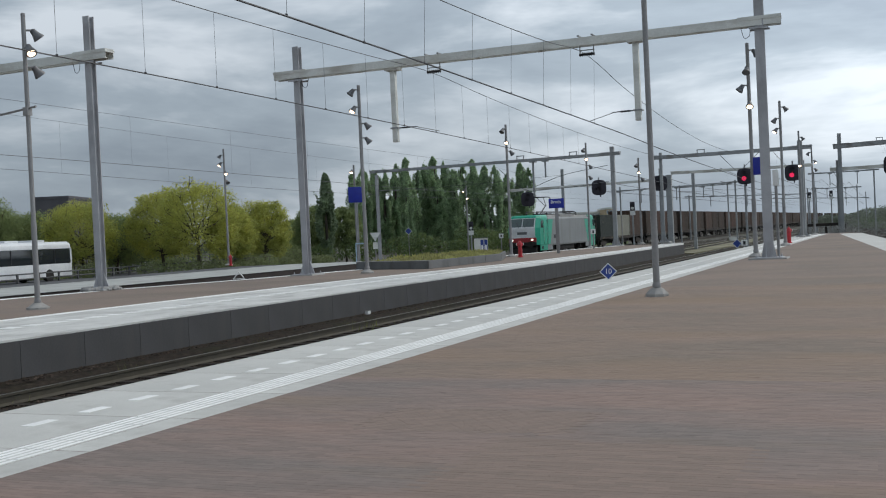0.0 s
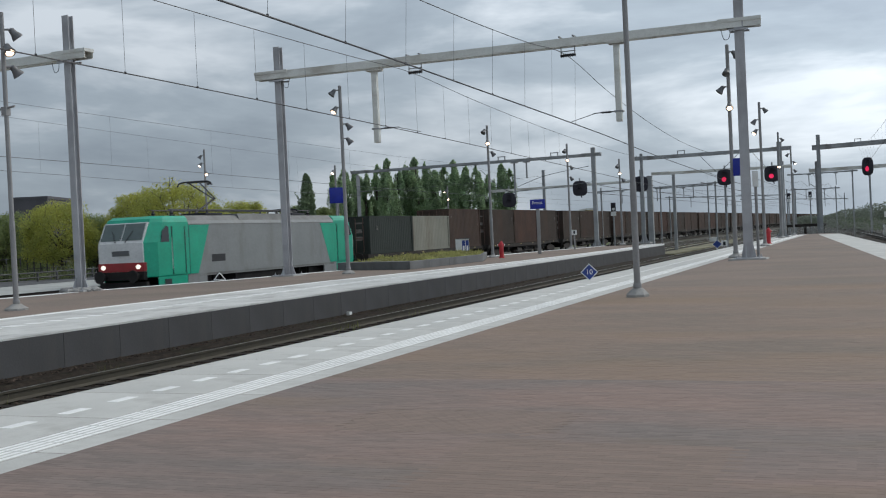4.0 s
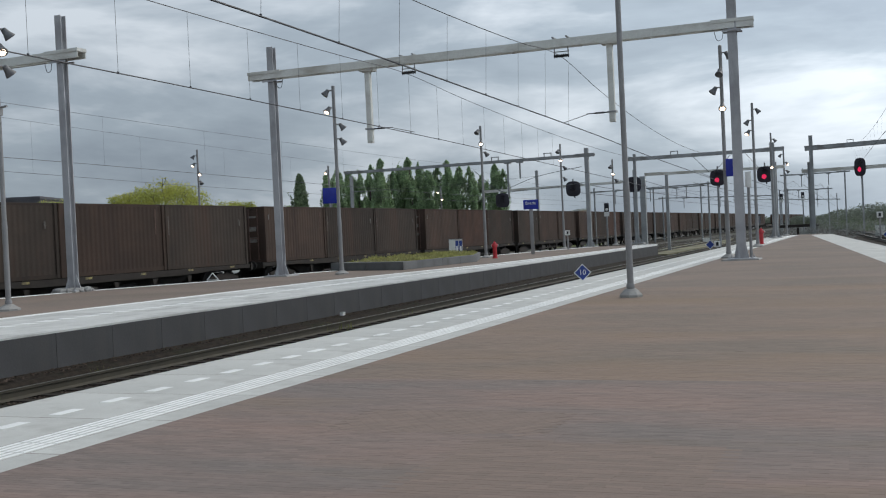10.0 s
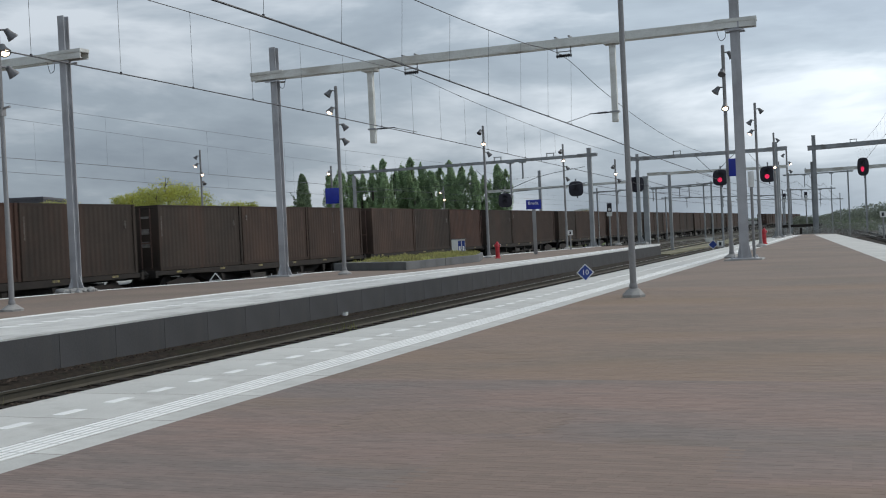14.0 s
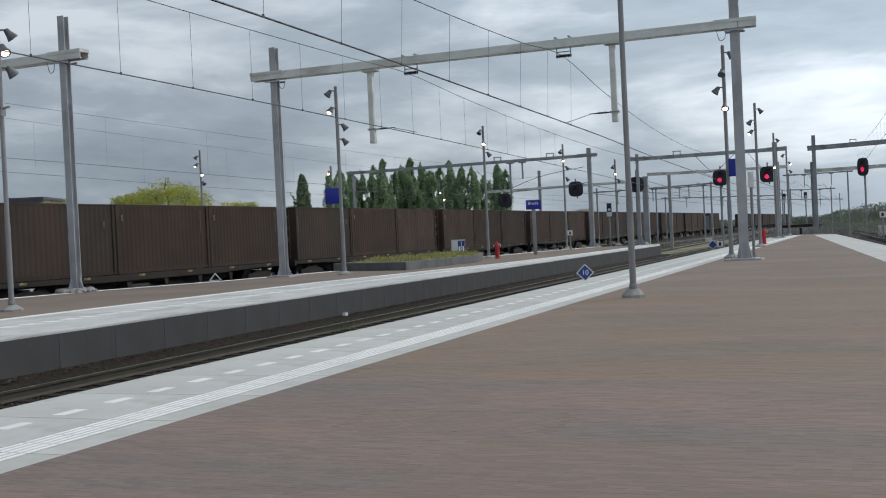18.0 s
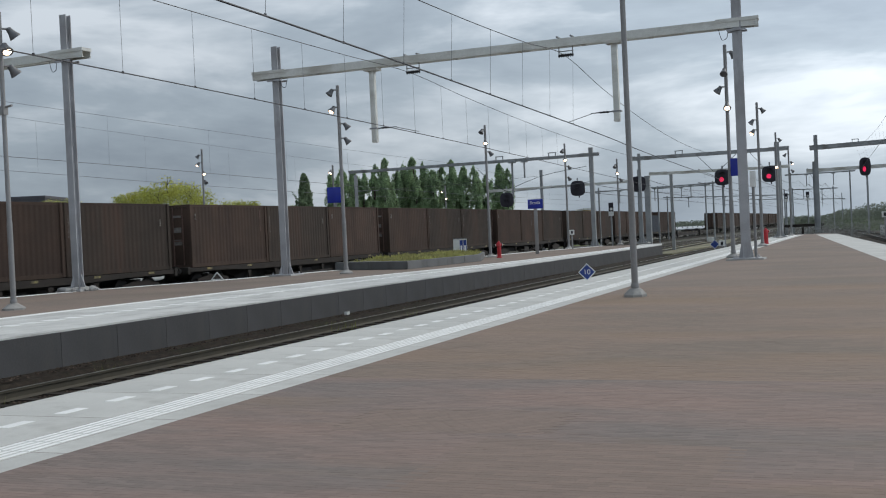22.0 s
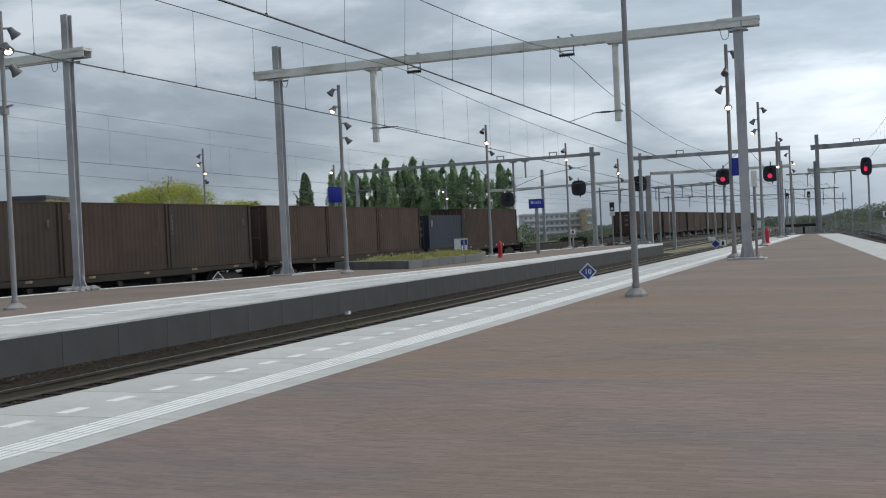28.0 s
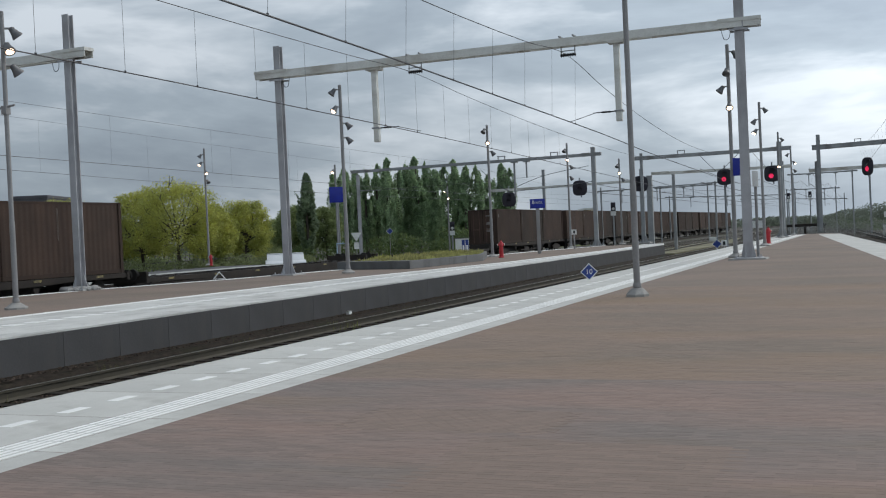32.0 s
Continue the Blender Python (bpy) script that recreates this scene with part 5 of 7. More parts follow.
# broad trees behind the far platform
for k, (px, d, h, w, m, lab) in enumerate([
        (108, 92, 7.1, 6.6, M_LEAFY, "wide round tree in yellow-green spring leaf"),
        (5, 98, 6.6, 6.5, M_LEAFG, "green broad tree behind the bus road"),
        (172, 99, 6.0, 5.4, M_LEAFG, "broad tree in thin yellow-green leaf"),
        (250, 95, 8.1, 6.0, M_LEAFY, "broad tree in greenish spring leaf"),
        (316, 91, 8.5, 8.0, M_LEAFY, "broad tree in bright yellow-green spring leaf with bare limbs"),
        (372, 94, 6.4, 4.6, M_LEAFY, "low tree in yellow-green leaf beside a taller one"),
        (436, 104, 7.0, 5.3, M_LEAFY, "round tree in yellow-green spring leaf"),
        (392, 112, 5.0, 5.0, M_LEAFG, "small green tree behind the station road"),
        (492, 125, 5.6, 5.0, M_LEAFG, "small fresh green tree behind the station road"),
        (522, 118, 6.6, 4.6, M_LEAFG, "small fresh green tree by the dark column tree"),
        (580, 116, 6.6, 3.8, M_LEAFG, "thin light green tree among the poplars"),
        (40, 105, 5.4, 8.0, M_LEAFG, "low wide tree behind the bus road"),
        (215, 106, 5.4, 7.0, M_LEAFG, "low wide green tree behind the road"),
        (455, 122, 4.8, 7.0, M_LEAFG, "low wide green tree by the station road"),
        (-70, 95, 8.0, 8.0, M_LEAFG, "tall broad green tree behind the road")]):
    x, y = along(u_of(px), d)
    broad_tree(x, y, h, w, m, 20 + k, lab, leaves=24000, size=0.085, low=0.06)

# the row of poplars, and single dark columns
pop_a = poplar(14.2, 1.95, 61, "tall slender poplar in dark green leaf")
pop_b = poplar(14.2, 1.65, 62, "tall slender poplar in dark green leaf")
pop_c = poplar(14.2, 2.1, 63, "tall slender poplar in dark green leaf")
POPS = [(598, 292, 0), (618, 293, 1), (636, 300, 2), (652, 296, 0), (672, 288, 1), (694, 278, 2), (709, 296, 1), (726, 282, 0), (742, 276, 2), (762, 283, 1), (776, 292, 0), (788, 290, 1), (806, 281, 2), (828, 284, 0), (851, 291, 1), (870, 300, 0), (892, 288, 2), (905, 296, 1), (640, 310, 1), (745, 312, 0), (690, 306, 0), (815, 310, 1), (770, 312, 2), (860, 318, 2)]
used = set()
for px, top, k in POPS:
    d = 158 + (px * 7 % 23)
    x, y = along(u_of(px), d)
    horizon = 416.3 - 0.0462 * (px - 784)
    h = (horizon - top) / 1883.0 * d + 1.4 - GROUND_Z
    src = (pop_a, pop_b, pop_c)[k]
    m = pose(x, y, GROUND_Z, 0, 0, px * 37 % 360)
    ob = src if k not in used else copy_thing(src, m)
    ob.matrix_basis = m
    used.add(k)
    f = h / 14.2
    ob.scale = (f * (1.1 + 0.25 * ((px * 13) % 10) / 10), f * 1.2, f)
cyp = poplar(10.5, 1.75, 77, "single dark cypress-like column tree", M_LEAFD, 9000)
x, y = along(u_of(546), 112)
cyp.matrix_basis = pose(x, y, GROUND_Z)
cyp.scale = (1.05, 1.05, 0.92)
tagged(cyp, "single dark column-shaped tree before the poplars", "tree", "column trees")

bush_row("hedge", [along(u_of(-40), 99), along(u_of(230), 103), along(u_of(540), 118)], 2.4, 2.0, M_LEAFG, 31, "ragged green hedge behind the far platform", 900, 0.10)
bush_row("low_shrubs", [along(u_of(-60), 90), along(u_of(60), 88), along(u_of(148), 88)], 1.7, 1.4, M_SHRUB, 38, "mixed low shrubs before the tree trunks", 900, 0.075)
bush_row("low_shrubs", [along(u_of(222), 86), along(u_of(330), 89), along(u_of(540), 104)], 1.8, 1.4, M_SHRUB, 39, "mixed low shrubs before the tree trunks", 900, 0.075)
bush_row("undergrowth", [along(u_of(540), 112), along(u_of(760), 120), along(u_of(930), 140)], 3.0, 2.4, M_UNDERG, 32, "dense undergrowth at the foot of the poplars", 900, 0.13)
bush_row("undergrowth", [along(u_of(580), 170), along(u_of(760), 175), along(u_of(925), 175)], 5.0, 3.2, M_LEAFP, 33, "dark thicket between the poplar trunks", 1100, 0.17)

# far tree lines round the horizon
rnd = random.Random(3)
g = Geo()
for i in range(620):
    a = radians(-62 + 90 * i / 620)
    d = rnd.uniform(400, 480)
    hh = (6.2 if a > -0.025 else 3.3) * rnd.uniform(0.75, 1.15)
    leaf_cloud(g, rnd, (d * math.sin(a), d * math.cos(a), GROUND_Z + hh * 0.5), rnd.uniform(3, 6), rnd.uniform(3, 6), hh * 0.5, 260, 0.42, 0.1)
solid("far_woods", g, M_HAZE, "line of trees along the horizon with haze put into the leaf colour", "woods", kind="stuff", smooth=False)
bush_row("dry_brush", [(-5.6, 108), (-3.6, 110)], 2.6, 0.9, M_BRUSH, 37, "grey leafless brush at the foot of a far mast", 900, 0.05)
bush_row("lineside_bushes", [(6, 150), (-1, 190), (-10, 260)], 2.0, 3.2, M_BUSHH, 34, "low green bushes beside the outer tracks", 200, 0.14)
bush_row("lineside_bushes", [(12, 120), (14, 180), (8, 300)], 1.5, 2.6, M_BRUSH, 35, "low dry brush by the outer track", 260, 0.12)
bush_row("dry_brush", [along(u_of(1385), 128), along(u_of(1470), 120), along(u_of(1600), 112)], 2.1, 1.5, M_BRUSH, 41, "grey leafless brush beside the outer tracks", 700, 0.06)
bush_row("meadow_bushes", [along(u_of(925), 226), along(u_of(1040), 228), along(u_of(1066), 205)], 2.2, 2.7, M_BUSHH, 36, "low green bushes before the apartment blocks", 500, 0.16)

g = Geo()
g.prism([along(u_of(905), 148), along(u_of(1075), 148), along(u_of(1085), 236), along(u_of(905), 236)], GROUND_Z - 0.1, GROUND_Z + 0.02)
solid("meadow", g, M_MEADOW, "rough green meadow between the tracks and the apartment blocks", kind="structure", smooth=False)


# ---- houses and sheds ----
def apartment(px0, px1, d, z1, label, material, storeys, bays, depth=14):
    x0, y0 = along(u_of(px0), d)
    x1, y1 = along(u_of(px1), d)
    L = math.hypot(x1 - x0, y1 - y0)
    m = pose(x0, y0, GROUND_Z) @ Matrix.Rotation(math.atan2(y1 - y0, x1 - x0), 4, "Z")
    t = thing("apartment_building", label, "building", m)
    H = z1 - GROUND_Z
    part("wall", Geo().box(0, 0, 0, L, depth, H), material, t)
    part("roof", Geo().box(-0.2, -0.3, H, L + 0.2, depth + 0.2, H + 0.4), M_BEAM, t, "flat pale roof edge")
    sh, bw = H / storeys, L / bays
    for s in range(storeys):
        part("balcony", Geo().box(0.3, -0.7, s * sh + 0.1, L - 0.3, 0.0, s * sh + sh * 0.28), M_WHITE, t, "pale balcony front")
        for b in range(bays):
            w = part("window", Geo().box(b * bw + bw * 0.18, -0.06, s * sh + sh * 0.36, b * bw + bw * 0.82, -0.005, s * sh + sh * 0.88), M_WHITE, t)
            part("pane", Geo().box(b * bw + bw * 0.22, -0.09, s * sh + sh * 0.40, b * bw + bw * 0.78, -0.061, s * sh + sh * 0.84), M_FARPANE, w)
    return t


apartment(930, 1040, 250, 5.0, "long pale apartment block with balcony bands", M_BRICKH, 4, 12)
apartment(1041, 1053, 240, 5.6, "apartment block with ochre brick facade", M_OCHRE, 4, 2)
x, y = along(u_of(56), 150)
shed = thing("dark_shed", "dark flat-roofed building behind the trees", "building", pose(x, y, GROUND_Z, 0, 0, 22))
part("wall", Geo().box(-2.6, 0, 0, 2.6, 10, 10.2), M_SHED, shed)
part("roof_edge", Geo().box(-2.7, -0.1, 10.2, 2.7, 10.1, 10.6), M_SHED, shed)
x, y = along(u_of(190), 112)
hut = thing("pale_hut", "pale garden shed half hidden behind trees", "building", pose(x, y, GROUND_Z, 0, 0, 25))
part("wall", Geo().box(-3.4, 0, 0, 3.4, 4, 3.0), M_BEAM, hut)
part("roof", Geo().box(-3.6, -0.2, 3.0, 3.6, 4.2, 3.2), M_PLANTER, hut)
x, y = along(u_of(1344), 330)
shed = thing("white_hut", "low white hut beyond the junction", "building", pose(x, y, GROUND_Z, 0, 0, 10))
part("wall", Geo().box(-1.6, 0, 0, 1.6, 4, 2.4), M_WHITE, shed)
part("roof_edge", Geo().box(-1.8, -0.2, 2.4, 1.8, 4.2, 2.6), M_PLANTER, shed)

# dark footbridge-like buffer beyond the platform end
br = thing("buffer_stop", "dark timber and steel barrier beyond the platform end", "buffer stop", pose(-6.0, 118, GROUND_Z))
part("crossbar", Geo().box(-2.6, 0, 1.5, 1.6, 0.35, 1.80), M_WAGON, br, bevel=0.03)
for xx in (-2.4, -0.5, 1.3):
    part("post", Geo().box(xx - 0.12, 0.05, 0, xx + 0.12, 0.3, 1.45), M_WAGON, br)
part("lower_bar", Geo().box(-2.6, 0.06, 0.5, 1.6, 0.28, 0.75), M_WAGON, br)

# ---- road with a guard rail and a fence behind the far platform ----
road_a, road_b = along(u_of(-140), 66), along(u_of(500), 118)
g = Geo()
rdx, rdy = road_b[0] - road_a[0], road_b[1] - road_a[1]
L = math.hypot(rdx, rdy)
L_ROAD = L
rnx, rny = -rdy / L, rdx / L
g.prism([(road_a[0] + rnx * 1.5, road_a[1] + rny * 1.5), (road_b[0] + rnx * 1.5, road_b[1] + rny * 1.5), (road_b[0] + rnx * 9, road_b[1] + rny * 9), (road_a[0] + rnx * 9, road_a[1] + rny * 9)], GROUND_Z - 0.05, GROUND_Z + 0.30)
solid("road", g, M_ASPH, "grey asphalt bus road behind the station", kind="structure", smooth=False)
rail_t = thing("guard_rail", "dark steel guard rail along the bus road", "guard rail")
for k in range(24):
    u = k / 24
    px, py = road_a[0] + rdx * u, road_a[1] + rdy * u
    part("rail_post", Geo().box(px - 0.06, py - 0.06, GROUND_Z, px + 0.06, py + 0.06, GROUND_Z + 1.15), M_FENCE, rail_t)
for zz in (0.75, 1.1):
    part("rail_bar", Geo().tube((*road_a, GROUND_Z + zz), (*road_b, GROUND_Z + zz), 0.05, seg=6), M_FENCE, rail_t)
fence_t = thing("mesh_fence", "tall dark bar fence before the trees", "fence")
for k in range(60):
    u = k / 60
    px, py = road_a[0] + rdx * u + rnx * 10, road_a[1] + rdy * u + rny * 10
    part("fence_post", Geo().box(px - 0.04, py - 0.04, GROUND_Z, px + 0.04, py + 0.04, GROUND_Z + 2.2), M_FENCE, fence_t)
for zz in (0.4, 1.2, 2.1):
    part("fence_bar", Geo().tube((road_a[0] + rnx * 10, road_a[1] + rny * 10, GROUND_Z + zz), (road_b[0] + rnx * 10, road_b[1] + rny * 10, GROUND_Z + zz), 0.03, seg=5), M_FENCE, fence_t)

sq = board("number_plate_sign", 0.91, 70.0, 1.43, 0.36, 0.36, M_WHITE, "small white square sign with a dark mark on a thin post", 1.3)
part("mark", Geo().box(-0.07, -0.11, 0.031, 0.07, 0.11, 0.036), M_DARK, sq)
diamond_sign(1.30, 70.6, 0.2, 0.26, "", "blue diamond sign beside the outer track")
mb = thing("marker_box", "small white concrete marker box beside the junction", "box", pose(-17.9, 132.4, -0.86))
part("box_body", Geo().box(-0.45, -0.3, 0, 0.45, 0.3, 0.42), M_WHITE, mb, bevel=0.02)
part("box_lid", Geo().frust(-0.5, -0.35, 0.42, 0.5, 0.35, 0.47, 0.03), M_WHITE, mb)
# grey lineside cabinets in the yard beyond the platform end
for xx, yy, s in ((1.6, 124, 1.0), (3.4, 131, 0.8), (6.2, 137, 1.1), (5.2, 118, 0.7), (8.4, 128, 0.9)):
    lc = thing("lineside_cabinet", "small grey lineside cabinet beside the outer tracks", "cabinet", pose(xx, yy, GROUND_Z) @ Matrix.Scale(s, 4), "lineside cabinets")
    part("body", Geo().box(-0.5, -0.3, 0.12, 0.5, 0.3, 1.25), M_BEAM, lc, bevel=0.02)
    part("plinth", Geo().box(-0.45, -0.26, 0.0, 0.45, 0.26, 0.12), M_BASE, lc)
    part("lid", Geo().frust(-0.55, -0.35, 1.25, 0.55, 0.35, 1.33, 0.05), M_OLDSTEEL, lc)


# ---- goods train ----
MOVERS = []          # (thing, place along the train)


def corrugated(y0, y1, z0, z1, x, out, pitch=0.28, depth=0.011):
    """A corrugated upright sheet along y, at x, bulging towards out."""
    gg = Geo()
    ys = []
    y = y0
    while y < y1 - 0.01:
        ys += [(y, 0), (min(y + pitch * 0.32, y1), 0), (min(y + pitch * 0.5, y1), 1), (min(y + pitch * 0.82, y1), 1)]
        y += pitch
    ys.append((y1, 0))
    vs = [(x - out * depth * k, yy, z) for yy, k in ys for z in (z0, z1)]
    fs = [(2 * i, 2 * i + 2, 2 * i + 3, 2 * i + 1) for i in range(len(ys) - 1)]
    return gg.add(vs, fs)


def container(paint, H, label, marks=False, L=6.62, W=2.56):
    """A sea container: origin at the middle of its lower front edge, length along +y."""
    t = thing("shipping_container", label, "container", group="containers on the goods train")
    w = W / 2
    fr = Geo()
    for x in (-w, w - 0.16):
        for y in (0, L - 0.16):
            fr.box(x, y, 0, x + 0.16, y + 0.16, H)
        fr.box(x + 0.02, 0.16, 0, x + 0.14, L - 0.16, 0.16).box(x + 0.04, 0.16, H - 0.10, x + 0.12, L - 0.16, H)
    for y in (0, L - 0.14):
        fr.box(-w + 0.16, y, 0, w - 0.16, y + 0.14, 0.14).box(-w + 0.16, y, H - 0.12, w - 0.16, y + 0.14, H)
    part("frame", fr, paint, t, smooth=False)
    for s in (1, -1):
        part("side_panel", corrugated(0.16, L - 0.16, 0.16, H - 0.10, s * (w - 0.045), s), paint, t, smooth=False)
    part("roof", Geo().box(-w + 0.1, 0.12, H - 0.06, w - 0.1, L - 0.12, H - 0.02), paint, t)
    part("floor", Geo().box(-w + 0.1, 0.12, 0.06, w - 0.1, L - 0.12, 0.15), M_UNDER, t)
    for k, x in enumerate((-0.56, 0.56)):
        d = part("door", Geo().box(x - 0.54, 0.05, 0.15, x + 0.54, 0.10, H - 0.13), paint, t, bevel=0.01)
        for rx in (-0.26, 0.26):
            part("lock_rod", Geo().tube((x + rx, 0.015, 0.10), (x + rx, 0.015, H - 0.08), 0.024, seg=6), M_STEELDK, d)
        part("handle", Geo().box(x - 0.28, -0.005, H * 0.42, x + 0.28, 0.012, H * 0.42 + 0.05), M_STEELDK, d)
    part("rear_wall", Geo().box(-w + 0.16, L - 0.10, 0.14, w - 0.16, L - 0.05, H - 0.12), paint, t)
    if marks:
        for zz, hh, ww in ((H * 0.80, 0.10, 0.5), (H * 0.56, 0.24, 0.42), (H * 0.36, 0.26, 0.48)):
            part("faded_mark", Geo().box(0.50 - ww / 2, 0.035, zz, 0.50 + ww / 2, 0.044, zz + hh), M_MARK, t, "faded white marking bar")
    return t


def side_label(t, y, z, wy, hz, W=2.56, material=None):
    part("label_plate", Geo().box(W / 2 - 0.02, y, z, W / 2 + 0.012, y + wy, z + hz), material or M_MARK, t, "pale label plate")


def wagon(label, L=21.4, deep=False):
    """A flat container wagon, length L along +y, origin on the rails at its front."""
    t = thing("flat_wagon", label, "wagon", group="container wagons")
    top = 0.86 if deep else 1.16
    for s in (-1, 1):
        gg = Geo().side([(0.5, top), (L - 0.5, top), (L - 0.5, top - 0.18), (L - 3.8, top - 0.20), (L - 6.2, top - 0.28), (6.2, top - 0.28), (3.8, top - 0.20), (0.5, top - 0.18)], s * 1.18, s * 1.26)
        part("side_sill", gg, M_WAGON, t, smooth=False)
        if deep:
            part("side_board", Geo().box(s * 1.215 - 0.035, 0.6, 0.30, s * 1.215 + 0.035, L - 0.6, top - 0.25), M_WAGON, t, "sooty deep side board")
        part("step_rail", Geo().box(s * 1.20 - 0.04, 7.0, 0.46, s * 1.20 + 0.04, L - 7.0, 0.52), M_WAGONL, t)
    # deep belly added to block the bright gap and imitate underside shade
    part("centre_sill", Geo().side([(0.4, top - 0.3), (4.4, top - 0.3), (5.6, 0.42), (L - 5.6, 0.42), (L - 4.4, top - 0.3), (L - 0.4, top - 0.3), (L - 0.4, top - 0.04), (0.4, top - 0.04)], -0.5, 0.5), M_UNDER, t, "sooty centre sill deepened to darken the gap under the wagon", smooth=False)
    xbeam = Geo().box(-1.18, -0.1, top - 0.21, 1.18, 0.1, top + 0.01).mesh("cross_beam", M_WAGON, False)
    for k in range(9):
        part("cross_beam", xbeam, None, t, at=pose(0, 0.6 + k * (L - 1.2) / 8, 0))
    for k in range(6):
        yk = 1.9 + k * (L - 4.2) / 5
        part("lashing_mark", Geo().box(1.262, yk, top - 0.12, 1.27, yk + 0.36, top - 0.03), M_YELLOW, t, "worn paint mark")
    for k in range(5):
        yk = 5.6 + k * (L - 11.2) / 4
        part("sill_strut", Geo().side([(yk - 0.05, 0.44), (yk + 0.05, 0.44), (yk + 0.16, 0.84), (yk - 0.16, 0.84)], 1.14, 1.22), M_WAGON, t, smooth=False)
    part("brake_box", Geo().box(0.55, 8.2, 0.30, 1.15, 9.6, 0.72), M_WAGONL, t, bevel=0.03)
    part("air_tank", Geo().tube((0.75, 11.0, 0.52), (0.75, 12.4, 0.52), 0.2, seg=12), M_UNDER, t)
    for yb in (2.6, L - 2.6):
        b = part("bogie", Geo().box(-0.9, yb - 0.2, 0.55, 0.9, yb + 0.2, 0.85), M_UNDER, t)
        for s in (-1, 1):
            part("side_frame", Geo().side([(yb - 1.25, 0.62), (yb - 1.25, 0.36), (yb - 0.75, 0.36), (yb - 0.4, 0.22), (yb + 0.4, 0.22), (yb + 0.75, 0.36), (yb + 1.25, 0.36), (yb + 1.25, 0.62), (yb + 0.4, 0.78), (yb - 0.4, 0.78)], s * 1.0, s * 1.1), M_WAGON, b, smooth=False)
        for yw in (yb - 0.9, yb + 0.9):
            part("wheelset", Geo().tube((-0.8, yw, 0.46), (-0.68, yw, 0.46), 0.46, seg=20).tube((0.68, yw, 0.46), (0.8, yw, 0.46), 0.46, seg=20).tube((-0.68, yw, 0.46), (0.68, yw, 0.46), 0.08, seg=8), M_UNDER, b)
    for yb, s in ((0.4, -1), (L - 0.4, 1)):
        part("headstock", Geo().box(-1.3, yb - 0.08, min(0.88, top - 0.2), 1.3, yb + 0.08, 1.14 if deep else 1.2), M_WAGON, t)
        for sx in (-0.87, 0.87):
            part("buffer", Geo().tube((sx, yb, 1.03), (sx, yb + s * 0.42, 1.03), 0.09, seg=10).tube((sx, yb + s * 0.40, 1.03), (sx, yb + s * 0.45, 1.03), 0.24, seg=14), M_UNDER, t)
    return t


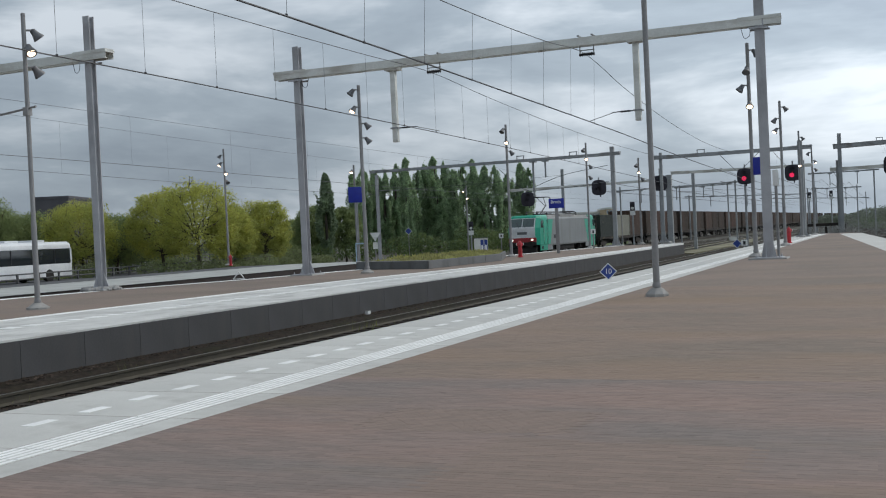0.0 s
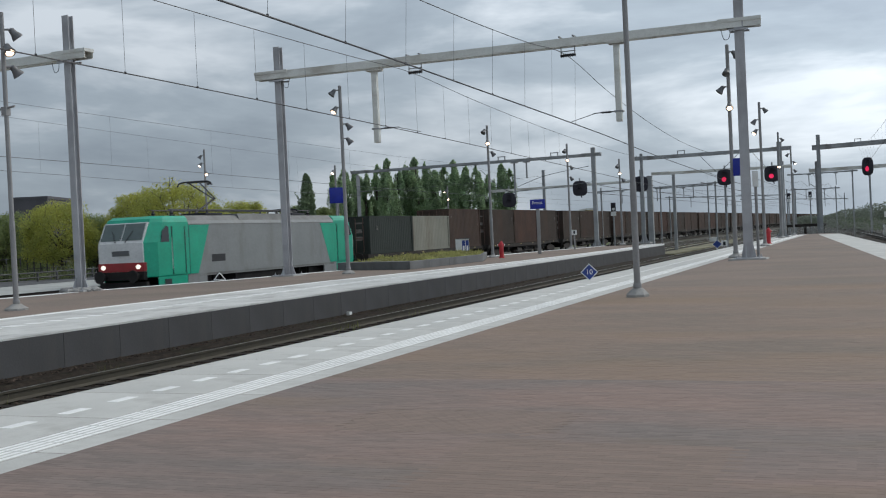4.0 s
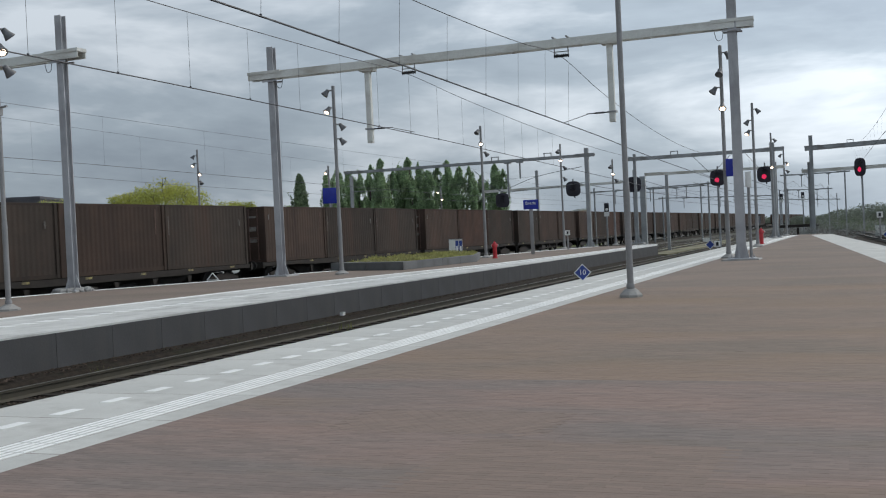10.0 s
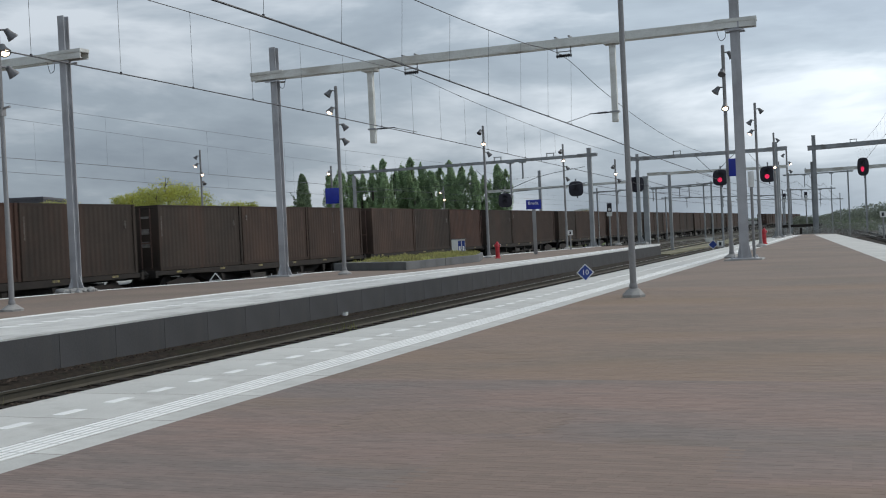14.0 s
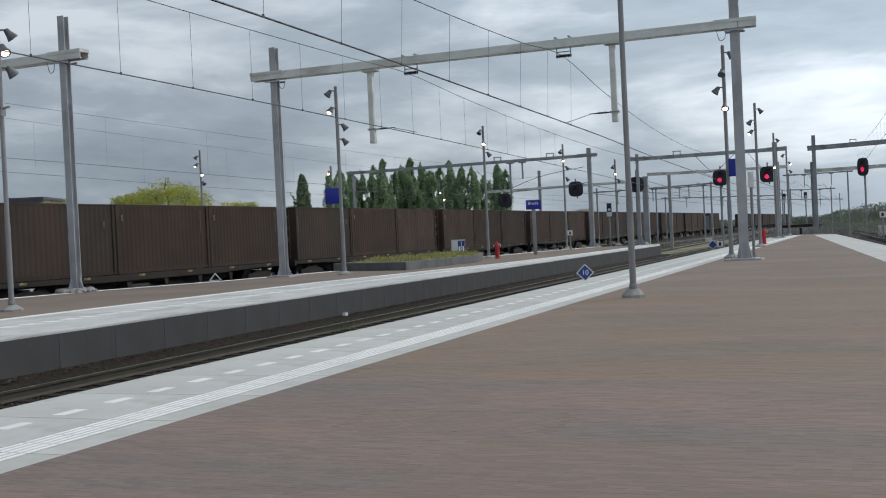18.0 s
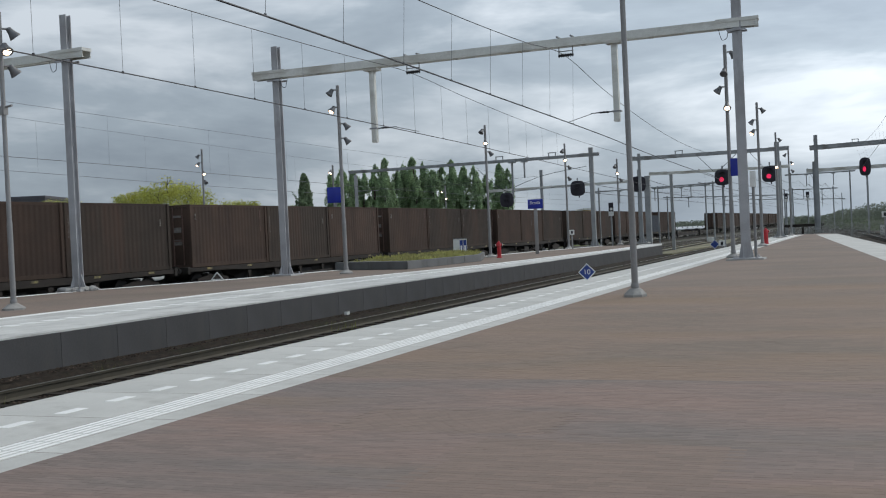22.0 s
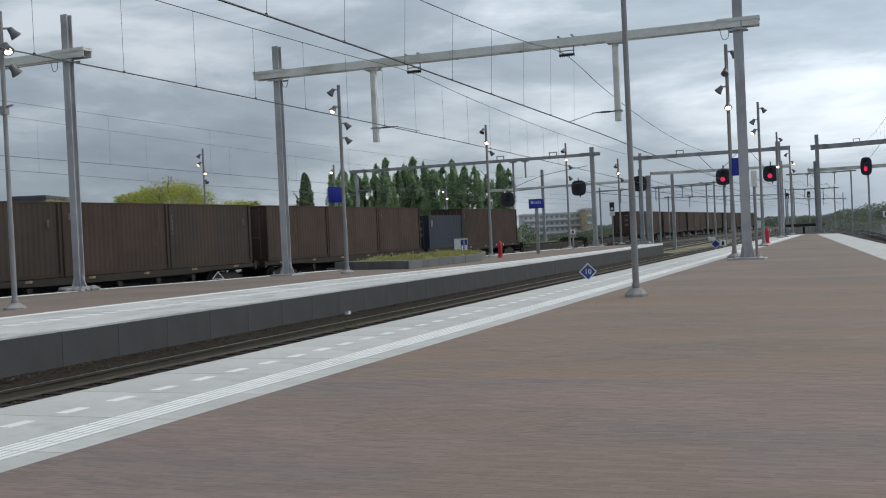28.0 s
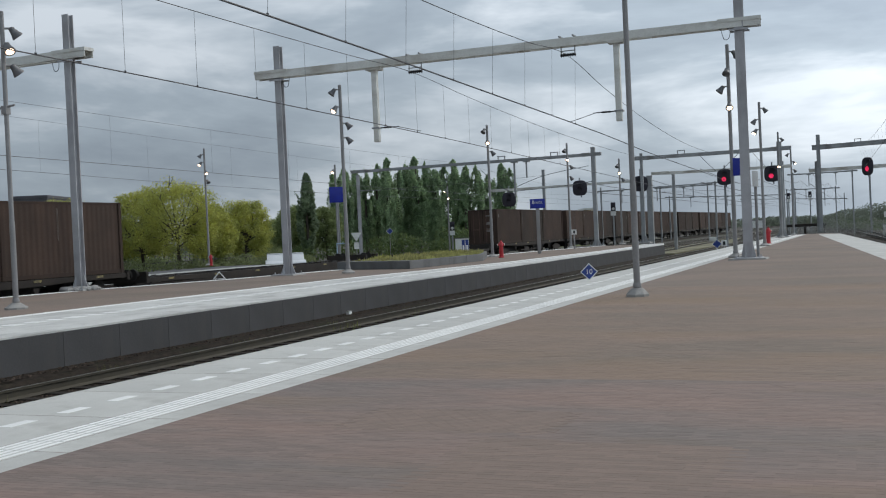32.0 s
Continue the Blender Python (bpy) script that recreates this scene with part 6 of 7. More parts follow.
def locomotive():
    """An electric locomotive, origin on the rails at its front, length 20.5 along +y."""
    t = thing("electric_locomotive", "teal, white and grey electric locomotive with raised pantograph", "locomotive")
    L, w = 20.5, 1.47
    top, low = 3.56, 0.92
    part("body", Geo().ends([(-w, low), (w, low), (w, 3.16), (w - 0.06, 3.34), (-w + 0.06, 3.34), (-w, 3.16)], 3.3, L - 3.3), M_LOCOGREY, t, "silver-grey body side", smooth=False)
    part("roof", Geo().ends([(-w + 0.07, 3.34), (w - 0.07, 3.34), (w - 0.30, 3.58), (-w + 0.30, 3.58)], 3.3, L - 3.3), M_ROOFGREY, t, "dusty grey roof", smooth=False)
    part("roof_hood", Geo().ends([(-w + 0.09, 3.36), (w - 0.09, 3.36), (w - 0.20, 3.67), (-w + 0.20, 3.67)], 7.6, 11.9), M_ROOFGREY, t, smooth=False)
    for end in (0, 1):
        f = (lambda y: y) if end == 0 else (lambda y: L - y)
        q = lambda pts: [(x, f(y), z) for x, y, z in pts]
        # cab: side walls, nose, sloped windscreen
        hull = [(-w, 3.3), (w, 3.3), (w, 1.0), (w * 0.80, 0.40), (-w * 0.80, 0.40), (-w, 1.0)]
        lev = [(low, 0.0, 1.0), (2.42, 0.0, 1.0), (3.28, 0.50, 0.985), (3.44, 0.60, 0.95), (top, 0.85, 0.86)]
        vs, fs = [], []
        for z, back_, sc in lev:
            for x, y in hull:
                vs.append((x * sc, f(3.3 if y == 3.3 else y + back_ * (1.0 if y < 0.9 else 0.85)), z))
        for k in range(len(lev) - 1):
            for i in range(6):
                j = (i + 1) % 6
                fs.append((k * 6 + i, k * 6 + j, (k + 1) * 6 + j, (k + 1) * 6 + i))
        fs += [tuple(range(5, -1, -1)), tuple(range(24, 30))]
        cab = part("cab", Geo().add(vs, fs), M_TEAL, t, "teal driver's cab", smooth=False, bevel=0.04)
        # teal wedge running back on the body side
        for s in (-1, 1):
            part("teal_wedge", Geo().side([(f(3.3), low + 0.02), (f(3.3), 3.14), (f(4.9), 3.14), (f(3.9), low + 0.02)], s * (w + 0.001), s * (w + 0.008)), M_TEAL, cab, smooth=False)
            part("cab_door", Geo().side([(f(2.05), low + 0.05), (f(2.9), low + 0.05), (f(2.9), 3.1), (f(2.05), 3.1)], s * (w + 0.002), s * (w + 0.022)), M_TEAL, cab)
            for yy in (2.0, 2.95):
                part("door_seam", Geo().side([(f(yy), low + 0.05), (f(yy + 0.05), low + 0.05), (f(yy + 0.05), 3.1), (f(yy), 3.1)], s * (w + 0.003), s * (w + 0.012)), M_DARK, cab)
            part("side_window", Geo().side([(f(1.20), 2.42), (f(1.80), 2.42), (f(1.80), 3.05), (f(1.62), 3.12), (f(1.32), 2.9)], s * (w + 0.004), s * (w + 0.02)), M_GLASS, cab, "dark side window")
            part("grab_rail", Geo().tube((s * (w + 0.05), f(1.95), 1.2), (s * (w + 0.05), f(1.95), 2.6), 0.015), M_BEAM, cab)
            part("cab_skirt", Geo().side([(f(1.0), 0.42), (f(3.1), 0.42), (f(3.1), low), (f(1.0), low)], s * (w - 0.06), s * (w - 0.02)), M_TEAL, cab, "teal lower skirt")
            part("low_skirt", Geo().side([(f(3.13), 0.42), (f(4.6), 0.42), (f(4.6), low), (f(3.13), low)], s * (w - 0.06), s * (w - 0.02)), M_LOCOGREY, cab, "grey lower skirt")
            part("skirt_step", Geo().side([(f(1.4), 0.55), (f(1.9), 0.55), (f(1.9), 0.8), (f(1.4), 0.8)], s * (w - 0.019), s * (w - 0.01)), M_DARK, cab)
        # front: white nose panel, windscreen, red belt, lamps
        hx, y0 = w * 0.80, 0.40
        part("nose_panel", Geo().add(q([(-hx, y0 - 0.03, 1.58), (hx, y0 - 0.03, 1.58), (hx, y0 - 0.03, 2.42), (hx * 0.98, y0 + 0.10, 2.50), (-hx * 0.98, y0 + 0.10, 2.50), (-hx, y0 - 0.03, 2.42), (-hx, y0 + 0.02, 1.58), (hx, y0 + 0.02, 1.58), (hx, y0 + 0.04, 2.42), (-hx, y0 + 0.04, 2.42)]),
                                     [(0, 1, 2, 5), (5, 2, 3, 4), (0, 6, 7, 1), (1, 7, 8, 2), (0, 5, 9, 6)]), M_LOCOWHITE, cab, "white nose panel", smooth=False)
        part("red_belt", Geo().add(q([(-hx - 0.02, y0 - 0.05, 1.20), (hx + 0.02, y0 - 0.05, 1.20), (hx + 0.02, y0 - 0.05, 1.58), (-hx - 0.02, y0 - 0.05, 1.58), (-hx - 0.1, y0 + 0.05, 1.20), (hx + 0.1, y0 + 0.05, 1.20), (hx + 0.1, y0 + 0.05, 1.58), (-hx - 0.1, y0 + 0.05, 1.58)]),
                                   [(0, 1, 2, 3), (0, 4, 5, 1), (3, 2, 6, 7), (1, 5, 6, 2), (0, 3, 7, 4)]), M_LOCORED, cab, "dark red belt", smooth=False)
        bar = part("number_mark", Geo().box(-0.45, f(y0) - (0.055 if end == 0 else -0.03), 1.88, 0.45, f(y0) - (0.03 if end == 0 else -0.055), 2.10), M_PLANTER, cab, "grey number bar")
        part("screen_surround", Geo().add(q([(-hx * 0.99, y0 - 0.03, 2.42), (hx * 0.99, y0 - 0.03, 2.42), (hx * 0.965, y0 + 0.44, 3.30), (-hx * 0.965, y0 + 0.44, 3.30), (-hx * 0.99, y0 + 0.1, 2.42), (hx * 0.99, y0 + 0.1, 2.42), (hx * 0.965, y0 + 0.63, 3.30), (-hx * 0.965, y0 + 0.63, 3.30)]),
                                          [(0, 1, 2, 3), (0, 4, 5, 1), (3, 2, 6, 7), (1, 5, 6, 2), (0, 3, 7, 4)]), M_LOCOWHITE, cab, "white windscreen surround", smooth=False)
        for s in (-1, 1):
            part("windscreen", Geo().add(q([(s * 0.04, y0 + 0.01, 2.54), (s * hx * 0.92, y0 + 0.01, 2.54), (s * hx * 0.90, y0 + 0.38, 3.26), (s * 0.04, y0 + 0.38, 3.26), (s * 0.04, y0 + 0.13, 2.54), (s * hx * 0.92, y0 + 0.13, 2.54), (s * hx * 0.90, y0 + 0.50, 3.26), (s * 0.04, y0 + 0.50, 3.26)]),
                                         [(0, 1, 2, 3), (0, 4, 5, 1), (3, 2, 6, 7), (1, 5, 6, 2), (0, 3, 7, 4)]), M_SCREEN, cab, "windscreen half with a pale sky reflection put into its colour", smooth=False)
            part("wiper", Geo().tube(q([(s * 0.25, y0 - 0.05, 2.46)])[0], q([(s * 0.55, y0 + 0.16, 2.95)])[0], 0.014), M_DARK, cab)
            part("head_lamp", Geo().tube(q([(s * 0.92, y0 - 0.09, 1.40)])[0], q([(s * 0.92, y0 - 0.04, 1.40)])[0], 0.10, seg=12), M_CAB if end == 0 else M_LAMPOFF, cab, "round head lamp")
            part("buffer", Geo().tube(q([(s * 0.87, 0.40, 1.0)])[0], q([(s * 0.87, 0.0, 1.0)])[0], 0.11, seg=12).tube(q([(s * 0.87, 0.04, 1.0)])[0], q([(s * 0.87, -0.03, 1.0)])[0], 0.27, seg=16), M_UNDER, cab)
        part("roof_lamp", Geo().tube(q([(0, y0 + 0.02, 2.33)])[0], q([(0, y0 + 0.1, 2.33)])[0], 0.06, seg=12), M_CAB if end == 0 else M_LAMPOFF, cab)
        part("coupling_beam", Geo().add(q([(-hx - 0.02, y0 - 0.06, 0.84), (hx + 0.02, y0 - 0.06, 0.84), (hx + 0.02, y0 - 0.06, 1.195), (-hx - 0.02, y0 - 0.06, 1.195), (-hx - 0.1, y0 + 0.05, 0.84), (hx + 0.1, y0 + 0.05, 0.84), (hx + 0.1, y0 + 0.05, 1.195), (-hx - 0.1, y0 + 0.05, 1.195)]),
                                        [(0, 1, 2, 3), (0, 4, 5, 1), (3, 2, 6, 7), (1, 5, 6, 2), (0, 3, 7, 4)]), M_UNDER, cab, "sooty buffer beam", smooth=False)
        part("snow_plough", Geo().add(q([(-1.25, 0.35, 0.15), (1.25, 0.35, 0.15), (1.25, 0.45, 0.75), (-1.25, 0.45, 0.75), (-1.25, 0.6, 0.15), (1.25, 0.6, 0.15), (1.25, 0.6, 0.75), (-1.25, 0.6, 0.75)]),
                                      [(0, 1, 2, 3), (0, 4, 5, 1), (3, 2, 6, 7), (1, 5, 6, 2), (0, 3, 7, 4)]), M_UNDER, cab, smooth=False)
        yb = f(4.4)
        bg = part("bogie", Geo().box(-1.1, yb - 1.7, 0.35, 1.1, yb + 1.7, 0.75), M_UNDER, t, bevel=0.03)
        for yw in (yb - 1.3, yb + 1.3):
            part("wheelset", Geo().tube((-0.82, yw, 0.62), (-0.68, yw, 0.62), 0.62, seg=24).tube((0.68, yw, 0.62), (0.82, yw, 0.62), 0.62, seg=24), M_UNDER, bg)
            part("axle_box", Geo().box(0.85, yw - 0.25, 0.4, 1.2, yw + 0.25, 0.85).box(-1.2, yw - 0.25, 0.4, -0.85, yw + 0.25, 0.85), M_UNDER, bg)
    part("underfloor_box", Geo().box(-1.3, 7.2, 0.35, 1.3, 12.2, 0.9), M_UNDER, t, bevel=0.04)
    part("lower_sill", Geo().box(-w + 0.02, 3.4, 0.80, w - 0.02, L - 3.4, 0.93), M_ROOFGREY, t)
    part("fleet_mark", Geo().box(w + 0.001, 5.0, 1.42, w + 0.01, 6.1, 1.76), M_DARK, t, "dark number bar")
    for zz in (3.16,):
        part("body_seam", Geo().box(w - 0.01, 3.4, zz, w + 0.012, L - 3.4, zz + 0.03), M_ROOFGREY, t)
    # pantographs and roof gear
    for yp, up in ((6.5, 1.45), (14.6, 0.16)):
        pn = part("pantograph", Geo().box(-0.7, yp - 0.7, 3.64, 0.7, yp + 0.7, 3.74), M_DARK, t, "dark pantograph")
        k = yp + 1.1
        el = (0, k, 3.74 + up * 0.5)
        part("lower_arm", Geo().tube((0, yp - 0.6, 3.72), el, 0.05), M_DARK, pn)
        part("upper_arm", Geo().tube((-0.05, k, 3.74 + up * 0.5), (-0.3, yp - 0.5, 3.74 + up), 0.03).tube((0.05, k, 3.74 + up * 0.5), (0.3, yp - 0.5, 3.74 + up), 0.03), M_DARK, pn)
        part("contact_shoe", cable_geo([(-0.98, yp - 0.5, 3.60 + up), (-0.7, yp - 0.5, 3.78 + up), (0.7, yp - 0.5, 3.78 + up), (0.98, yp - 0.5, 3.60 + up)], 0.04).tube((-0.6, yp - 0.25, 3.77 + up), (0.6, yp - 0.25, 3.77 + up), 0.03), M_DARK, pn)
    for yy in (3.4, 6.2, 12.6, 16.0):
        for xx in (-0.5, 0.5):
            part("roof_insulator", Geo().lathe([(0.06, 3.56), (0.10, 3.64), (0.06, 3.68), (0.10, 3.74), (0.06, 3.78), (0.03, 3.88)], 8, (xx, yy, 0)), M_DARK, t)
    part("roof_bar", Geo().tube((0.5, 3.2, 3.88), (0.5, 16.2, 3.88), 0.03).tube((-0.5, 3.2, 3.88), (-0.5, 16.2, 3.88), 0.03), M_DARK, t)
    return t


FRONT_Y = 87.0
MOVERS.append((locomotive(), 1.1, 0.0))
HI, LO = 2.88, 2.36
C_BROWN = container(M_BROWN, HI, "rusty brown corrugated sea container on a wagon", True)
side_label(C_BROWN, 0.35, HI * 0.76, 0.05, 0.26)
part("streak_bar", Geo().box(1.262, 5.95, 1.6, 1.268, 5.99, HI - 0.2), M_STEELDK, C_BROWN, "rusty streak")
C_OLIVE = container(M_BROWND, HI, "dark olive-brown corrugated sea container on a wagon", True)
side_label(C_OLIVE, 5.9, HI * 0.66, 0.04, 0.3)
part("streak_bar", Geo().box(1.262, 0.20, 1.5, 1.268, 0.225, HI - 0.5), M_MARK, C_OLIVE, "pale streak")
C_PLAIN = container(M_BROWN, HI, "brown corrugated sea container with streaks on a wagon")
part("streak_bar", Geo().box(1.262, 2.9, 1.4, 1.268, 2.92, HI - 0.25), M_MARK, C_PLAIN, "pale streak")
C_RUST = container(M_RUST, HI, "orange-brown rusty corrugated sea container on a wagon", True)
part("streak_bar", Geo().box(1.262, 6.2, 0.9, 1.268, 6.26, HI - 0.2), M_STEELDK, C_RUST, "rusty streak")
C_GREEN = container(M_GREENC, LO, "dark green corrugated sea container with white marks", True)
side_label(C_GREEN, 1.0, LO * 0.62, 0.10, 0.28)
C_BEIGE = container(M_BEIGEC, LO, "beige-grey corrugated sea container behind the locomotive")
C_BLUE = container(M_BLUEC, LO, "dark blue corrugated sea container near the train's end", True)
side_label(C_BLUE, 0.4, LO * 0.66, 0.26, 0.45)
W_FULL = wagon("dark rusty flat wagon loaded with containers")
W_EMPTY = wagon("empty dark rusty low-floor wagon with deep sides", 22.0, True)
FLOOR = 1.18
first = set()


def place(src, s, dz):
    """Sets a thing, or a copy of it, at s metres behind the train's front."""
    ob = src if src.name not in first else copy_thing(src, src.matrix_basis)
    first.add(src.name)
    MOVERS.append((ob, s, dz))
    return ob


# each wagon: where its first container begins behind the train's front, and its load
PITCH, LEAD = 21.577, 46.29
KINDS = {"B": C_BROWN, "O": C_OLIVE, "P": C_PLAIN, "R": C_RUST, "G": C_GREEN, "E": C_BEIGE, "U": C_BLUE}
LOADS = "ORO OBO BOO BRO OBP POR OBB OBB BPO BOB BOO BPO OBO PPB UBP".split()
TRAIN = [(LEAD - 22.9, "GEB"), (LEAD - 0.8, LOADS[0]), (LEAD + PITCH - 0.2, LOADS[1])]
TRAIN += [(LEAD + PITCH * k, LOADS[k]) for k in range(2, 15)]
TRAIN += [(LEAD + 369.6 + PITCH * k, "BOB PBO OBB BPO BOB BBO POB".split()[k]) for k in range(7)]
for s0, load in TRAIN:
    place(W_FULL, s0 - 0.72, 0.0)
    for j, kind in enumerate(load):
        place(KINDS[kind], s0 + j * 6.70, FLOOR)
for s0 in (LEAD + 323.2, LEAD + 345.9):
    place(W_EMPTY, s0, 0.0)

# ---- bus on the road ----
bus = thing("city_bus", "white single-deck bus with dark windows", "bus")
BW, BL, BH = 1.28, 12.0, 3.05
part("lower_body", Geo().ends([(-BW, 0.35), (BW, 0.35), (BW, 1.35), (-BW, 1.35)], 0, BL), M_BUSW, bus, "white lower body", bevel=0.06)
part("window_band", Geo().ends([(-BW + 0.015, 1.35), (BW - 0.015, 1.35), (BW - 0.05, 2.5), (-BW + 0.05, 2.5)], 0.05, BL - 0.05), M_GLASS, bus, "dark window band", bevel=0.04)
part("roof", Geo().ends([(-BW + 0.03, 2.5), (BW - 0.03, 2.5), (BW - 0.1, 2.85), (BW - 0.4, BH), (-BW + 0.4, BH), (-BW + 0.1, 2.85)], 0, BL), M_BUSW, bus, "white rounded roof", bevel=0.05)
part("rear_post", Geo().box(-BW, BL - 0.16, 1.35, BW, BL + 0.01, 2.5), M_BUSW, bus)
for yy in (2.4, 4.9, 7.4, 9.9):
    part("window_post", Geo().box(-BW + 0.005, yy, 1.36, BW - 0.005, yy + 0.06, 2.49), M_DARK, bus)
for yy in (2.6, 9.2):
    for s in (-1, 1):
        part("wheel", Geo().tube((s * (BW - 0.28), yy, 0.48), (s * (BW + 0.01), yy, 0.48), 0.48, seg=20), M_UNDER, bus)
for yy in (5.0, 8.0):
    part("roof_unit", Geo().box(-0.7, yy, BH, 0.7, yy + 1.5, BH + 0.16), M_BUSW, bus, bevel=0.03)



def white_car(label):
    """A small estate car, length 4.4 along +y."""
    t = thing("car", label, "car", group="cars on the station road")
    part("body", Geo().side([(0, 0.35), (0, 0.75), (0.9, 0.92), (4.3, 0.95), (4.4, 0.4)], -0.86, 0.86), M_BUSW, t, "white car body", bevel=0.05)
    part("cabin", Geo().side([(0.95, 0.92), (1.7, 1.42), (3.7, 1.45), (4.25, 0.95)], -0.74, 0.74), M_BUSW, t, "white cabin", bevel=0.04)
    for s in (-1, 1):
        part("side_window", Geo().side([(1.55, 1.0), (2.0, 1.36), (3.6, 1.38), (3.9, 1.02)], s * 0.741, s * 0.748), M_GLASS, t, "dark side window")
    part("roof", Geo().box(-0.72, 1.7, 1.43, 0.72, 3.75, 1.50), M_BUSW, t, bevel=0.02)
    for yy in (0.85, 3.55):
        for s in (-1, 1):
            part("wheel", Geo().tube((s * 0.66, yy, 0.32), (s * 0.87, yy, 0.32), 0.32, seg=16), M_UNDER, t)
    return t


car_a = white_car("white car driving along the station road")
car_b = copy_thing(car_a, pose(0, 0, 0))
for k in range(17):
    x, y = along(u_of(1128 + k * 9.0), 385)
    parked = copy_thing(car_a, pose(x, y, GROUND_Z, 0, 0, 15))
    tagged(parked, "white parked car in a far row beyond the junction", "car", "far parked cars")

# ---- bird ----
bird = thing("crow", "dark crow in flapping flight over the tracks", "bird")
part("body", Geo().lathe([(0.008, -0.26), (0.05, -0.20), (0.075, -0.08), (0.085, 0.04), (0.06, 0.14), (0.055, 0.19), (0.045, 0.24), (0.02, 0.28), (0.006, 0.34)], 10, (0, 0, 0), "y"), M_FEATHER, bird, "slim dark body")
part("tail", Geo().add([(-0.03, -0.20, 0.0), (0.03, -0.20, 0.0), (0.10, -0.42, 0.0), (0.0, -0.45, 0.0), (-0.10, -0.42, 0.0), (-0.03, -0.20, 0.014), (0.03, -0.20, 0.014), (0.10, -0.42, 0.008), (0.0, -0.45, 0.008), (-0.10, -0.42, 0.008)],
                        [(0, 4, 3, 2, 1), (5, 6, 7, 8, 9), (0, 1, 6, 5), (1, 2, 7, 6), (2, 3, 8, 7), (3, 4, 9, 8), (4, 0, 5, 9)]), M_FEATHER, bird, smooth=False)
wings = []
for s in (-1, 1):
    prof = [(0.0, 0.10), (0.22, 0.15), (0.45, 0.08), (0.60, -0.06), (0.55, -0.10), (0.48, -0.11), (0.40, -0.14), (0.25, -0.13), (0.0, -0.12)]
    n = len(prof)
    vs = [(s * a, b, 0.0) for a, b in prof] + [(s * a, b, 0.016) for a, b in prof]
    fs = [tuple(range(n)), tuple(range(2 * n - 1, n - 1, -1))] + [(i, (i + 1) % n, n + (i + 1) % n, n + i) for i in range(n)]
    wg = part("wing", Geo().add(vs, fs), M_FEATHER, bird, "spread dark wing", smooth=False)
    wings.append((wg, s))

# ---- pale strip, paving and wall pieces ----
SL = 1.32


def strip_meshes():
    out = Geo().frust(0.0, 0.002, -0.10, 1.495, SL - 0.002, 0.0, 0.004).mesh("edge_slab", M_SLAB, False)
    inn = Geo().frust(1.905, 0.002, -0.06, 2.205, SL - 0.002, 0.0, 0.004).mesh("inner_slab", M_SLAB, False)
    gut = Geo().box(1.50, 0.002, -0.06, 1.90, SL - 0.002, -0.0003).mesh("rib_bed", M_SLAB, False)
    gg = Geo()
    for i in range(5):
        for j in range(4):
            x, y = 1.512 + i * 0.078, 0.004 + j * SL / 4
            gg.frust(x, y, -0.006, x + 0.046, y + SL / 4 - 0.008, 0.0025, 0.004)
    rib = gg.mesh("ribbed_tile", M_SLABW, False)
    dash = Geo().frust(-0.066, 0.0, -0.01, 0.066, 0.31, 0.003, 0.003).mesh("white_dash", M_SLABW, False)
    return out, inn, rib, dash, gut


sl_out, sl_in, sl_rib, sl_dash, sl_gut = strip_meshes()
for k in range(79):
    y = -6 + k * SL
    for me, nm in ((sl_out, "edge_slab"), (sl_in, "inner_slab"), (sl_rib, "ribbed_tile"), (sl_gut, "rib_bed")):
        part(nm, me, None, platform_1, at=pose(EDGE_1, y, 0))
    for q in (0.0, SL / 2):
        part("white_dash", sl_dash, None, platform_1, at=pose(-6.61, y + q + 0.12, 0))
g = Geo()
g.box(EDGE_1 + 0.006, -30, GROUND_Z, EDGE_1 + 0.029, 96, -0.11)
part("front_wall", g, M_WALL, platform_1, "dark front wall")

pw = 1.55
me = Geo().frust(-0.09, 0.006, -0.88, 0.0, pw - 0.006, -0.035, 0.0).mesh("wall_panel", M_WALL, False)
for k in range(52):
    part("wall_panel", me, None, platform_2, at=pose(EDGE_2, -4.9 + k * pw, 0))

# clinker bricks in cross rows
BX, BY = 0.205, 0.0525
rnd = random.Random(2)
brick_mesh = Geo().frust(0.0003, 0.0003, -0.004, BX - 0.0003, BY - 0.0003, 0.0, 0.0006).mesh("brick", M_BRICK, False)
PATCH = (-3.75, -2.15, 7.02, 7.86)
g1, g2 = Geo(), Geo()
count = 0
row = 0
y = 3.0
while y < PAVE_Y - 0.02:
    x = STRIP_1 + 0.004 - (0.5 * BX if row % 2 else 0.0)
    xr = right_x(y) - 0.01
    while x < xr:
        x0, x1 = max(x, STRIP_1 + 0.004), min(x + BX, xr)
        mended = PATCH[0] < x + BX / 2 < PATCH[1] and PATCH[2] < y + BY / 2 < PATCH[3]
        if x1 - x0 > 0.05 and not mended:
            dz = rnd.uniform(-0.0003, 0.0004)
            if 4.9 < y < 6.9 and -2.6 < x < -0.9 and count < 300 and x1 - x0 > BX - 0.001:
                part("brick", brick_mesh, None, platform_1, at=pose(x, y, dz))
                count += 1
            else:
                (g1 if y < 9.6 else g2).frust(x0 + 0.0003, y + 0.0003, -0.004, x1 - 0.0003, y + BY - 0.0003, dz, 0.0006)
        x += BX
    y += BY
    row += 1
